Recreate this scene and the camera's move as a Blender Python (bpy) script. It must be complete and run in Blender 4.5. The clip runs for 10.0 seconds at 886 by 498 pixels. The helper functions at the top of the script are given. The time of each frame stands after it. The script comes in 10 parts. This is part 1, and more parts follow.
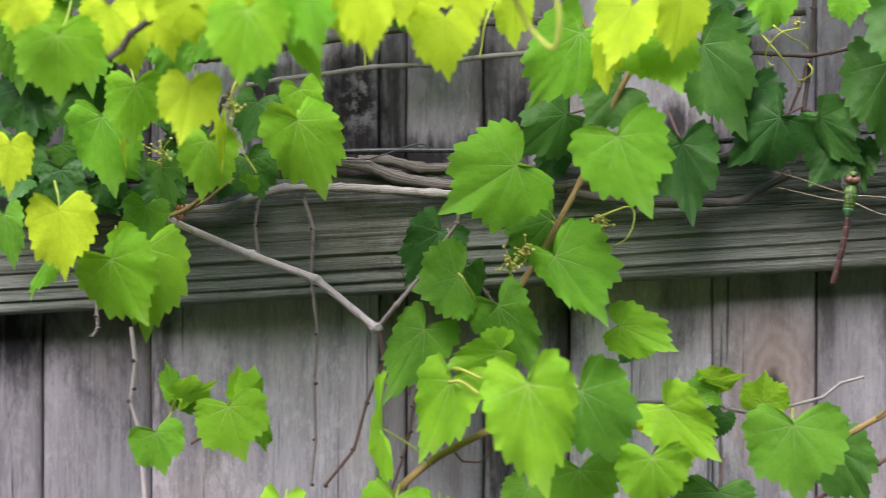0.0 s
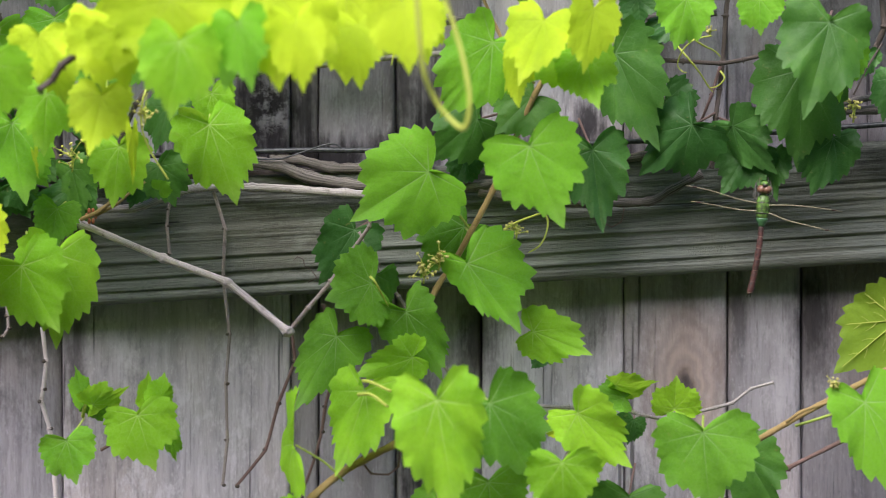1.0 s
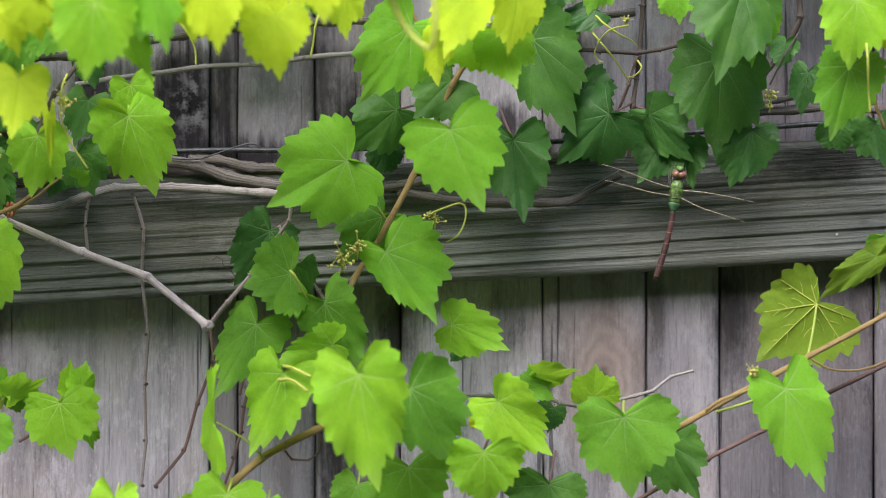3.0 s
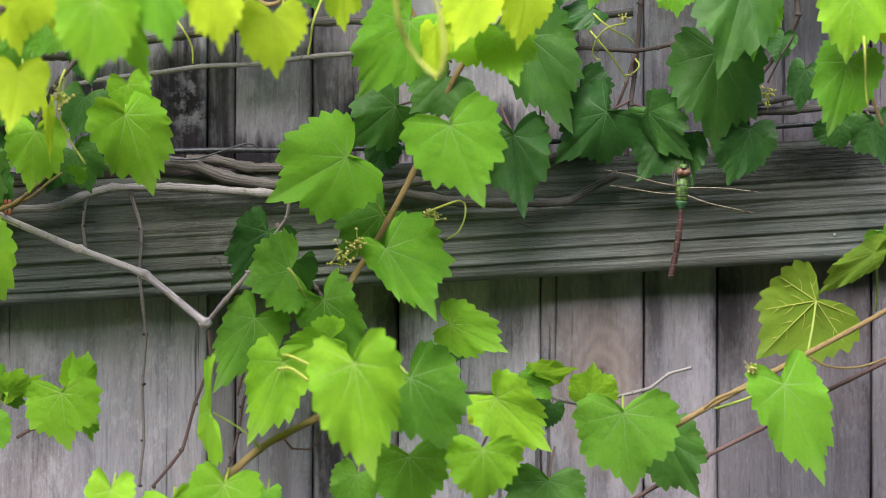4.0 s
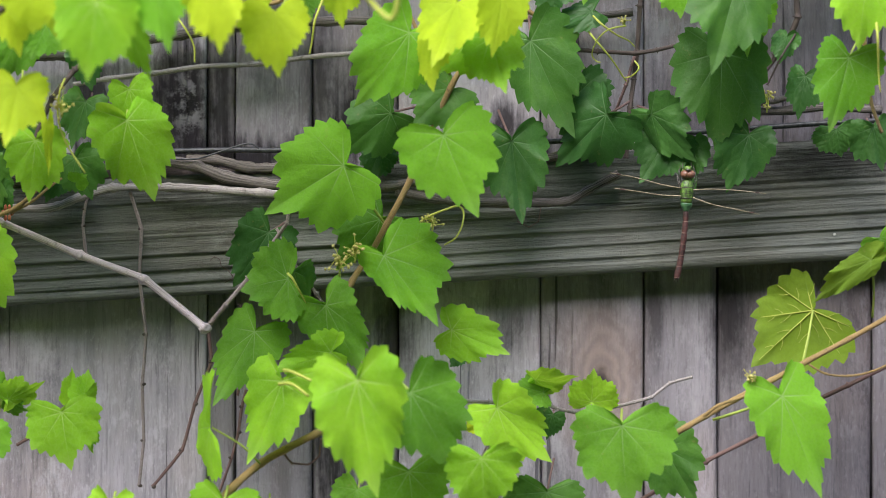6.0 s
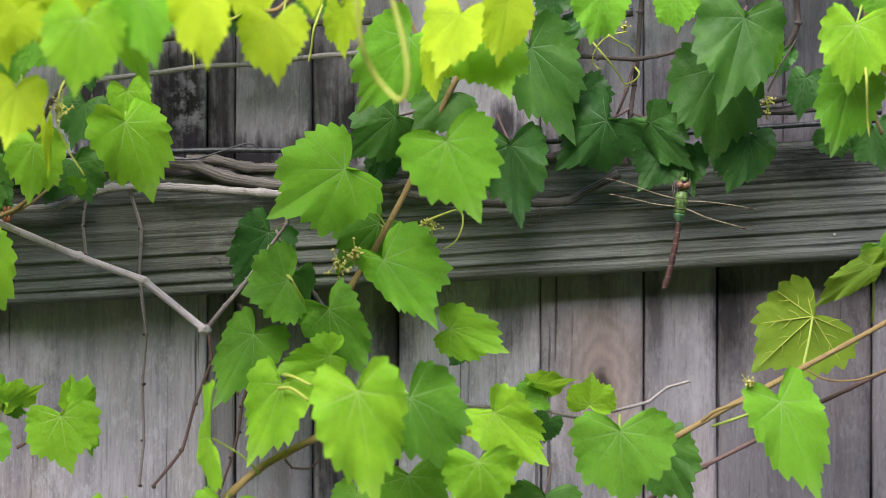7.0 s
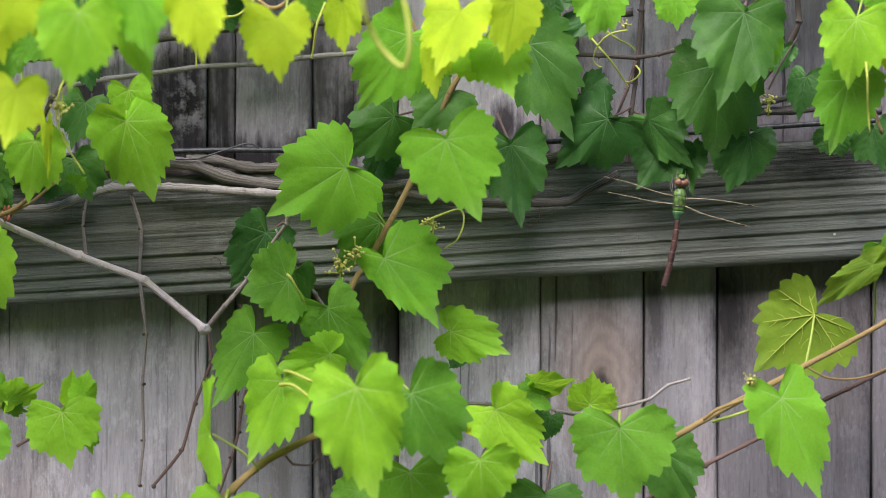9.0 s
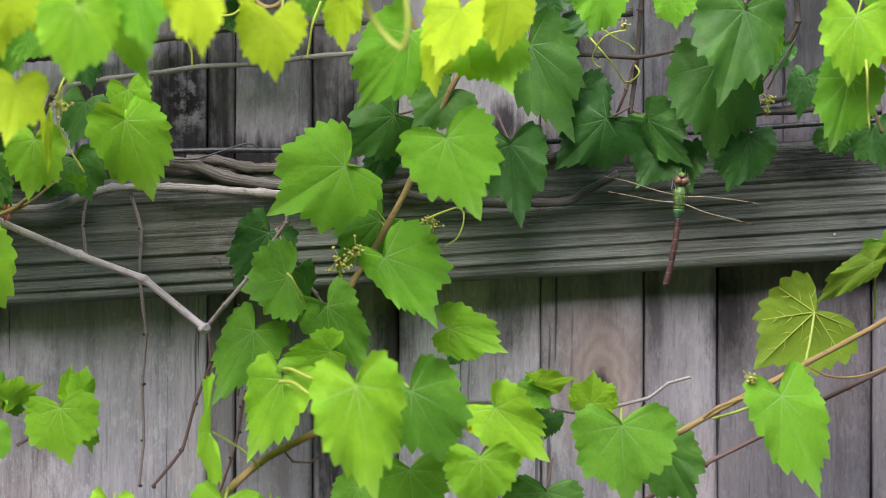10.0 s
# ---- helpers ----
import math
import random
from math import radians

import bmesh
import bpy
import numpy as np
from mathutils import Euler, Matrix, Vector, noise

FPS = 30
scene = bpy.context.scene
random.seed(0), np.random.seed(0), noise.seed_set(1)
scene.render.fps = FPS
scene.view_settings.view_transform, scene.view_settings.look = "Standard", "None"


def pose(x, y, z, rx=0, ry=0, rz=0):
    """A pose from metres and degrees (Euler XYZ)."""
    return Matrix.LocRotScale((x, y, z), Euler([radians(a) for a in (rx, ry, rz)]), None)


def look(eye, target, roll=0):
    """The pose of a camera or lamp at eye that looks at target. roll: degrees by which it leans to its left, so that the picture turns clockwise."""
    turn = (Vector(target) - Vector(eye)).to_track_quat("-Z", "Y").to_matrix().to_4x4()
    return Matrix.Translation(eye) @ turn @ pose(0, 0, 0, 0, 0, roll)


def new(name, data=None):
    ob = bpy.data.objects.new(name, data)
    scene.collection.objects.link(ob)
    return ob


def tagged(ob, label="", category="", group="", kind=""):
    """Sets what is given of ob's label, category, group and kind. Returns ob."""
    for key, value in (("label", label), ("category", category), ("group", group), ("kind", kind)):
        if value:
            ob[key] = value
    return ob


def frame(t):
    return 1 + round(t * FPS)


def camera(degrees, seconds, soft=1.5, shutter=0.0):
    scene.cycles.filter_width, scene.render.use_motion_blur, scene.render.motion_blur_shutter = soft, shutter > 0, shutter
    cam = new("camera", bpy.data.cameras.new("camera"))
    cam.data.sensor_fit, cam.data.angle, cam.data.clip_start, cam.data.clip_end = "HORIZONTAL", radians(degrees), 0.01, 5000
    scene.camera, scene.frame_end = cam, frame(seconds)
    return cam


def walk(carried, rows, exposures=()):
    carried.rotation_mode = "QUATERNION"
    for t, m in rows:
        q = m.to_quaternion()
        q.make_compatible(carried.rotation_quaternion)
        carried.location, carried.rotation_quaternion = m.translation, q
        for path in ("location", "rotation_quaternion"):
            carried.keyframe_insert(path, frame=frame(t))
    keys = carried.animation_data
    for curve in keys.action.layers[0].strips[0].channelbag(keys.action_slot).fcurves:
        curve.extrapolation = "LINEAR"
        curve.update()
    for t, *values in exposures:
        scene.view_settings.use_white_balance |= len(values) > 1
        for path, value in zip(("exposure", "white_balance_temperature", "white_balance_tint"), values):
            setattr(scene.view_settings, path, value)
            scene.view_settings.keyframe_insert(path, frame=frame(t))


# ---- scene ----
cam = camera(16, 10.0, soft=0.8, shutter=0.5)
cam.data.dof.use_dof = True
cam.data.dof.focus_distance = 2.20
cam.data.dof.aperture_fstop = 4.6

EYE = (0.0, -2.231, 1.45)


def pan(turn):
    """A level view from the tripod, turned to the left by that many degrees."""
    return pose(*EYE, 90, 0, turn)


walk(cam, [
    (0, pan(3.1093)),
    (0.5, pan(2.1355)),
    (1, pan(1.5096)),
    (1.5, pan(1.0219)),
    (2, pan(0.6266)),
    (2.5, pan(0.2979)),
    (2.7, pan(0.1438)),
    (3, pan(0.0411)),
    (3.4, pan(0.0051)),
    (4, pan(0.0000)),
    (10, pan(0.0000)),
])

# ---- world and light ----
SUN_ELEVATION, SUN_TURN = 48, 200          # degrees; a hazy sun high over the viewer's left shoulder
world = bpy.data.worlds.new("sky")
scene.world = world
world.use_nodes = True
wn = world.node_tree.nodes
sky = wn.new("ShaderNodeTexSky")
sky.sky_type, sky.sun_disc = "NISHITA", False
sky.sun_elevation, sky.sun_rotation = radians(SUN_ELEVATION), radians(SUN_TURN)
sky.air_density, sky.dust_density, sky.ozone_density = 1.0, 1.0, 1.0
world.node_tree.links.new(sky.outputs[0], wn["Background"].inputs[0])
wn["Background"].inputs[1].default_value = 0.15

sun = new("sun", bpy.data.lights.new("sun", "SUN"))
sun.data.energy, sun.data.angle, sun.data.color = 3.6, radians(46), (1.0, 0.95, 0.92)
e, a = radians(SUN_ELEVATION), radians(SUN_TURN)
sun.matrix_world = look((math.sin(a) * math.cos(e) * 20, math.cos(a) * math.cos(e) * 20, math.sin(e) * 20), (0, 0, 0))
scene.view_settings.exposure = 1.18


# ---- materials ----
class Nodes:
    """Short names for building one node material."""

    def __init__(self, name):
        self.mat = bpy.data.materials.new(name)
        self.mat.use_nodes = True
        self.tree = self.mat.node_tree
        self.bsdf = self.tree.nodes["Principled BSDF"]
        self.out = self.tree.nodes["Material Output"]

    def add(self, kind, **inputs):
        n = self.tree.nodes.new(kind)
        for key, value in inputs.items():
            self.put(n, key.replace("_", " "), value)
        return n

    def put(self, n, key, value):
        key = int(key[1:]) if key[0] == "i" and key[1:].isdigit() else key
        if isinstance(value, bpy.types.NodeSocket):
            self.tree.links.new(value, n.inputs[key])
        else:
            n.inputs[key].default_value = value

    def math(self, op, a, b=0.0, clamp=False):
        n = self.add("ShaderNodeMath", i0=a, i1=b)
        n.operation, n.use_clamp = op, clamp
        return n.outputs[0]

    def ramp(self, fac, *stops):
        n = self.add("ShaderNodeValToRGB", Fac=fac)
        els = n.color_ramp.elements
        while len(els) < len(stops):
            els.new(0.5)
        for el, (at, col) in zip(els, stops):
            el.position = at
            el.color = (*col, 1) if len(col) == 3 else col
        return n.outputs[0]

    def mix(self, fac, a, b, blend="MIX"):
        n = self.tree.nodes.new("ShaderNodeMix")
        n.data_type, n.blend_type = "RGBA", blend
        for i, v in ((0, fac), (6, a), (7, b)):
            if isinstance(v, bpy.types.NodeSocket):
                self.tree.links.new(v, n.inputs[i])
            else:
                n.inputs[i].default_value = v if i == 0 else (*v, 1)
        return n.outputs[2]

    def noise(self, vec, scale, detail=4.0, rough=0.55, distort=0.0):
        n = self.add("ShaderNodeTexNoise", Vector=vec, Scale=scale, Detail=detail, Roughness=rough, Distortion=distort)
        return n.outputs[0]

    def mapped(self, vec, scale=(1, 1, 1), offset=None):
        n = self.add("ShaderNodeMapping", Vector=vec, Scale=scale)
        if offset is not None:
            self.put(n, "Location", offset)
        return n.outputs[0]

    def coords(self, kind="Object"):
        return self.add("ShaderNodeTexCoord").outputs[kind]

    def chance(self):
        return self.add("ShaderNodeObjectInfo").outputs["Random"]

    def bump(self, height, strength, distance):
        n = self.add("ShaderNodeBump", Height=height, Strength=strength, Distance=distance)
        self.tree.links.new(n.outputs[0], self.bsdf.inputs["Normal"])
        return n.outputs[0]


def wood(name, along, black, dark, low, high, stain, period, knot=None, patch=None, mould_shade=(), grain=0.7):
    """Grey weathered softwood. along: the axis (0 to 2) the grain runs in; period: growth bands a metre; knot and
    patch: the places of a knot and of a pale lichen patch, if there are any; mould_shade: black mouldy stains and
    painted shade, each by its middle along the fence and up, its half width, its half height and its strength."""
    m = Nodes(name)
    v, r = m.coords(), m.chance()
    shift = m.add("ShaderNodeCombineXYZ", X=m.math("MULTIPLY", r, 7.3), Y=m.math("MULTIPLY", r, 3.1), Z=m.math("MULTIPLY", r, 11.7)).outputs[0]

    def stretched(across, lengthwise):
        s = [across] * 3
        s[along] = lengthwise
        return m.mapped(v, s, shift)

    g1 = m.noise(stretched(560.0, 42.0), 1.0, 7, 0.75, 0.3)
    g2 = m.noise(stretched(45.0, 2.5), 1.0, 6, 0.65, 0.8)
    band = m.noise(stretched(period, 0.7), 1.0, 4, 0.6, 0.3)
    streak = m.noise(stretched(75.0, 3.0), 1.0, 7, 0.75, 0.6)
    crack = m.noise(stretched(260.0, 5.5), 1.0, 3, 0.5, 0.4)
    speck = m.noise(stretched(520.0, 170.0), 1.0, 4, 0.7)
    blot = m.noise(stretched(34.0, 16.0), 1.0, 8, 0.78)
    mildew = m.noise(stretched(13.0, 5.0), 1.0, 9, 0.8, 0.7)
    col = m.ramp(g2, (0.34, low), (0.64, high))
    col = m.mix(m.ramp(m.noise(stretched(16.0, 7.0), 1.0, 3, 0.5), (0.46, (0, 0, 0)), (0.66, (0.5, 0.5, 0.5))), col, tuple(c * f for c, f in zip(low, (1.12, 0.95, 0.78))))
    col = m.mix(m.ramp(band, (0.34, (0.5 * grain,) * 3), (0.56, (0, 0, 0))), col, dark)
    col = m.mix(m.ramp(g1, (0.38, (0.65 * grain,) * 3), (0.5, (0, 0, 0))), col, dark)
    col = m.mix(m.ramp(blot, (0.53, (0, 0, 0)), (0.60, (0.6, 0.6, 0.6))), col, stain)
    col = m.mix(m.ramp(speck, (0.56, (0, 0, 0)), (0.68, (0.6, 0.6, 0.6))), col, stain)
    col = m.mix(m.ramp(mildew, (0.34, (0.55, 0.55, 0.55)), (0.46, (0, 0, 0))), col, black)
    col = m.mix(m.ramp(streak, (0.27, (0.85 * grain,) * 3), (0.35, (0, 0, 0))), col, black)
    slit = m.ramp(crack, (0.28, (0.9 * grain,) * 3), (0.33, (0, 0, 0)))
    # Ragged noise edge for the stains and the painted shade.
    soil = m.math("ADD", m.math("MULTIPLY", streak, 1.1), m.math("MULTIPLY", m.noise(stretched(150.0, 60.0), 1.0, 6, 0.7), 0.8))
    for sx, sz, half_w, half_h, amount in mould_shade:
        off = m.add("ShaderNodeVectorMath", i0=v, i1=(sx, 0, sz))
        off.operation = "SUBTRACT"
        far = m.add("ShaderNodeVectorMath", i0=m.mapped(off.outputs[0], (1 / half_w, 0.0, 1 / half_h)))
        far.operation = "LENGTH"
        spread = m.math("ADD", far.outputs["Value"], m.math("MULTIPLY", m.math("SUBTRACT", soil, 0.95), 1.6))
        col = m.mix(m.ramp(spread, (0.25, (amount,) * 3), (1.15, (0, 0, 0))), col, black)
    col = m.mix(slit, col, tuple(c * 0.5 for c in black))
    if patch:
        off = m.add("ShaderNodeVectorMath", i0=v, i1=patch)
        off.operation = "SUBTRACT"
        far = m.add("ShaderNodeVectorMath", i0=m.mapped(off.outputs[0], (1.3, 0.0, 0.8)))
        far.operation = "LENGTH"
        crust = m.ramp(m.noise(v, 110.0, 8, 0.7), (0.46, (0, 0, 0)), (0.58, (0.4, 0.4, 0.4)))
        edge = m.ramp(far.outputs["Value"], (0.008, (1, 1, 1)), (0.028, (0, 0, 0)))
        soot = m.ramp(m.math("ADD", far.outputs["Value"], m.math("MULTIPLY", m.noise(v, 60.0, 5), 0.03)), (0.030, (0.75, 0.75, 0.75)), (0.056, (0, 0, 0)))
        col = m.mix(soot, col, black)
        col = m.mix(m.math("MULTIPLY", crust, edge), col, high)
    if knot:
        off = m.add("ShaderNodeVectorMath", i0=v, i1=knot)
        off.operation = "SUBTRACT"
        far = m.add("ShaderNodeVectorMath", i0=m.mapped(off.outputs[0], (1.0, 0.0, 0.55)))
        far.operation = "LENGTH"
        d = m.math("ADD", far.outputs["Value"], m.math("MULTIPLY", m.math("SUBTRACT", m.noise(v, 60.0, 3), 0.5), 0.012))
        ringy = m.math("SINE", m.math("MULTIPLY", d, 900.0))
        close = m.ramp(d, (0.012, (1, 1, 1)), (0.042, (0, 0, 0)))
        col = m.mix(m.math("MULTIPLY", close, 0.75), col, tuple(c * f for c, f in zip(low, (1.25, 1.02, 0.80))))
        col = m.mix(m.math("MULTIPLY", close, m.math("ADD", m.math("MULTIPLY", ringy, 0.2), 0.2)), col, dark)
        col = m.mix(m.ramp(d, (0.003, (0.85, 0.85, 0.85)), (0.007, (0, 0, 0))), col, black)
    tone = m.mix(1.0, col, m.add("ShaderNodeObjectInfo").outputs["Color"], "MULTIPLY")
    m.put(m.bsdf, "Base Color", tone)
    m.put(m.bsdf, "Roughness", 0.88)
    m.put(m.bsdf, "Specular IOR Level", 0.2)
    h = m.math("ADD", m.math("MULTIPLY", g1, 0.4), m.math("ADD", m.math("MULTIPLY", band, 0.8), m.math("MULTIPLY", streak, 0.5)))
    h = m.math("SUBTRACT", h, m.math("MULTIPLY", slit, 0.8))
    m.bump(h, 1.0, 0.003)
    return m.mat


def leaf_material(name, low, high, through_col, gloss, clear, vein_col, vein_amount=0.55, sheen=0.09):
    """A vine leaf: waxy face, light passing through, veins along the blade's own coordinates."""
    m = Nodes(name)
    uv = m.add("ShaderNodeSeparateXYZ", Vector=m.coords("UV"))
    a, b = uv.outputs[0], m.math("ABSOLUTE", uv.outputs[1])
    v, r = m.coords(), m.chance()
    wob = m.math("MULTIPLY", m.math("SUBTRACT", m.noise(v, 90.0, 2), 0.5), 0.05)
    width = m.math("SUBTRACT", 0.0125, m.math("MULTIPLY", a, 0.0105))
    main = m.math("SUBTRACT", 1.0, m.math("DIVIDE", b, m.math("MAXIMUM", width, 0.004)), True)
    side = m.math("FRACT", m.math("DIVIDE", m.math("ADD", m.math("SUBTRACT", a, m.math("MULTIPLY", b, 0.85)), wob), 0.19))
    side = m.math("ABSOLUTE", m.math("SUBTRACT", side, 0.5))
    side = m.math("SUBTRACT", 1.0, m.math("DIVIDE", side, 0.055), True)
    vor = m.add("ShaderNodeTexVoronoi", Vector=v, Scale=330.0)
    vor.feature = "DISTANCE_TO_EDGE"
    net = m.math("SUBTRACT", 1.0, m.math("MULTIPLY", vor.outputs[0], 9.0), True)
    fade = m.math("SUBTRACT", 1.15, m.math("MULTIPLY", a, 0.95), True)
    vein = m.math("MULTIPLY", fade, m.math("MAXIMUM", main, m.math("MULTIPLY", side, 0.34)))
    vein = m.math("MAXIMUM", vein, m.math("MULTIPLY", net, 0.14))
    blot = m.noise(v, 42.0, 5, 0.6)
    wide = m.noise(v, 22.0, 3, 0.5)
    mixf = m.math("ADD", m.math("ADD", m.math("MULTIPLY", blot, 0.8), m.math("MULTIPLY", wide, 1.1)), m.math("ADD", -0.45, m.math("MULTIPLY", m.math("SUBTRACT", r, 0.5), 0.7)), True)
    col = m.ramp(mixf, (0.3, tuple(c * 0.9 for c in low)), (0.7, tuple(c * 1.06 for c in high)))
    pores = m.noise(v, 520.0, 3, 0.7)
    col = m.mix(m.ramp(pores, (0.40, (0.22, 0.22, 0.22)), (0.55, (0, 0, 0))), col, tuple(c * 0.55 for c in low))
    rim = m.math("SUBTRACT", m.math("ADD", a, m.math("MULTIPLY", m.noise(v, 150.0, 3), 0.25)), 0.78)
    col = m.mix(m.math("MULTIPLY", m.math("MAXIMUM", rim, 0.0), 0.9, True), col, vein_col)
    fleck = m.noise(v, 240.0, 3, 0.5)
    col = m.mix(m.ramp(fleck, (0.66, (0, 0, 0)), (0.74, (0.35, 0.35, 0.35))), col, (0.28, 0.24, 0.09))
    col = m.mix(m.math("MULTIPLY", vein, vein_amount), col, vein_col)
    m.put(m.bsdf, "Base Color", col)
    m.put(m.bsdf, "Roughness", m.math("ADD", gloss, m.math("MULTIPLY", blot, 0.15)))
    m.put(m.bsdf, "Specular IOR Level", sheen)
    swell = m.math("COSINE", m.math("MULTIPLY", m.math("SUBTRACT", a, m.math("MULTIPLY", b, 0.85)), 2 * math.pi / 0.19))
    h = m.math("ADD", m.math("MULTIPLY", m.noise(v, 260.0, 4), 0.35), m.math("MULTIPLY", swell, -0.10))
    h = m.math("SUBTRACT", m.math("ADD", h, m.math("MULTIPLY", m.noise(v, 60.0, 3), 1.2)), m.math("MULTIPLY", vein, 0.3))
    nrm = m.bump(h, 0.5, 0.0014)
    tcol = m.mix(m.math("MULTIPLY", vein, 0.6), m.mix(mixf, tuple(c * 0.8 for c in through_col), through_col), tuple(c * 0.75 for c in vein_col))
    tr = m.add("ShaderNodeBsdfTranslucent", Color=tcol, Normal=nrm)
    sh = m.add("ShaderNodeMixShader", Fac=clear)
    m.tree.links.new(m.bsdf.outputs[0], sh.inputs[1])
    m.tree.links.new(tr.outputs[0], sh.inputs[2])
    m.tree.links.new(sh.outputs[0], m.out.inputs[0])
    return m.mat


def bark(name, low, high, rough=0.75, grain=60.0, spots=(0.08, 0.06, 0.05)):
    """Stem skin: streaks along the stem's length, flecks and scars."""
    m = Nodes(name)
    uv, v = m.coords("UV"), m.coords()
    g = m.noise(m.mapped(uv, (grain, 4.0, 1.0)), 1.0, 6, 0.7, 0.4)
    n = m.noise(v, 190.0, 5, 0.65)
    col = m.ramp(g, (0.32, low), (0.68, high))
    col = m.mix(m.ramp(n, (0.58, (0, 0, 0)), (0.72, (0.7, 0.7, 0.7))), col, spots)
    m.put(m.bsdf, "Base Color", col)
    m.put(m.bsdf, "Roughness", rough)
    m.put(m.bsdf, "Specular IOR Level", 0.3)
    m.bump(m.math("ADD", g, m.math("MULTIPLY", n, 0.8)), 0.7, 0.0011)
    return m.mat


def plain(name, low, high, rough, scale=200.0, metal=0.0):
    m = Nodes(name)
    m.put(m.bsdf, "Base Color", m.ramp(m.noise(m.coords(), scale, 4), (0.35, low), (0.65, high)))
    m.put(m.bsdf, "Roughness", rough)
    m.put(m.bsdf, "Metallic", metal)
    return m.mat


BOARD = ((0.017, 0.0142, 0.0175), (0.150, 0.137, 0.154), (0.302, 0.282, 0.311), (0.435, 0.415, 0.454), (0.48, 0.460, 0.498))
# Mouldy stains mixed with painted shade: under the rail, over it, behind the branches.
MOULD_SHADE = ((-0.3240, 1.372, 0.012, 0.09, 0.75), (-0.0780, 1.300, 0.020, 0.09, 0.85), (-0.0360, 1.390, 0.020, 0.05, 0.75), (0.0500, 1.402, 0.022, 0.035, 0.5), (0.2040, 1.402, 0.022, 0.050, 0.8),
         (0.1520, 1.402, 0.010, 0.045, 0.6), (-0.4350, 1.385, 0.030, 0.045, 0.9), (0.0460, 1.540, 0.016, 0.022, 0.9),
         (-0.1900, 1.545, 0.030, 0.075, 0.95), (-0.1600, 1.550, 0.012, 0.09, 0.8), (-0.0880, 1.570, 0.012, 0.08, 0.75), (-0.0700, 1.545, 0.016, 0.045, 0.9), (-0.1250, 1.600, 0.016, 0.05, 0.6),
         # The last two strips paint the dark gap behind the branches.
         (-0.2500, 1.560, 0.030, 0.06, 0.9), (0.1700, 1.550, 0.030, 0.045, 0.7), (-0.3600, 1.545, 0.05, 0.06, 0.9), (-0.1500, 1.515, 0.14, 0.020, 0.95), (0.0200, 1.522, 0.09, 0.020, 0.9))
BOARD_WOOD = wood("grey_board_wood", 2, *BOARD, 60.0, None, None, MOULD_SHADE)
PATCH_WOOD = wood("lichened_board_wood", 2, *BOARD, 60.0, None, (-0.1810, 0.0320, 1.5539), MOULD_SHADE)
KNOT_WOOD = wood("knotty_board_wood", 2, *BOARD, 60.0, (0.1140, 0.0320, 1.3563), None, MOULD_SHADE)
RAIL_WOOD = wood("grey_green_rail_wood", 0, (0.016, 0.016, 0.014), (0.066, 0.069, 0.062), (0.124, 0.131, 0.121), (0.236, 0.250, 0.228), (0.200, 0.208, 0.185), 95.0, None, None,
                 # First three ovals paint the branches' shade along the rail; the last is stain.
                 ((-0.36, 0.030, 0.11, 0.026, 0.6), (-0.13, 0.034, 0.16, 0.020, 0.55), (0.08, 0.036, 0.10, 0.016, 0.4), (0.275, 0.030, 0.075, 0.022, 0.85)))
LEAF = {
    "Y": leaf_material("young_leaf", (0.40, 0.56, 0.026), (0.56, 0.71, 0.036), (0.80, 0.93, 0.05), 0.5, 0.47, (0.62, 0.72, 0.12), 0.25),
    "P": leaf_material("pale_leaf", (0.180, 0.43, 0.020), (0.29, 0.57, 0.030), (0.52, 0.85, 0.05), 0.5, 0.45, (0.50, 0.66, 0.20), 0.85),
    "L": leaf_material("light_leaf", (0.104, 0.31, 0.018), (0.175, 0.43, 0.028), (0.36, 0.71, 0.05), 0.5, 0.45, (0.37, 0.55, 0.19), 0.85),
    "M": leaf_material("green_leaf", (0.080, 0.23, 0.019), (0.132, 0.32, 0.027), (0.26, 0.54, 0.045), 0.5, 0.4, (0.30, 0.46, 0.17), 0.75),
    # The two darkest leaf colours hold some shade near the fence, besides age.
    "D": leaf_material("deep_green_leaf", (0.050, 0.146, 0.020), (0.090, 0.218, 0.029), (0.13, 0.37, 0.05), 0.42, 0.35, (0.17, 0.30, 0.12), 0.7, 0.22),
    "K": leaf_material("old_shaded_leaf", (0.032, 0.108, 0.020), (0.060, 0.163, 0.030), (0.08, 0.28, 0.045), 0.38, 0.3, (0.13, 0.25, 0.10), 0.75, 0.28),
    "U": leaf_material("leaf_underside", (0.115, 0.205, 0.02), (0.16, 0.26, 0.024), (0.32, 0.44, 0.03), 0.6, 0.4, (0.28, 0.39, 0.1), 0.5),
}
LEAF["V"] = LEAF["U"]
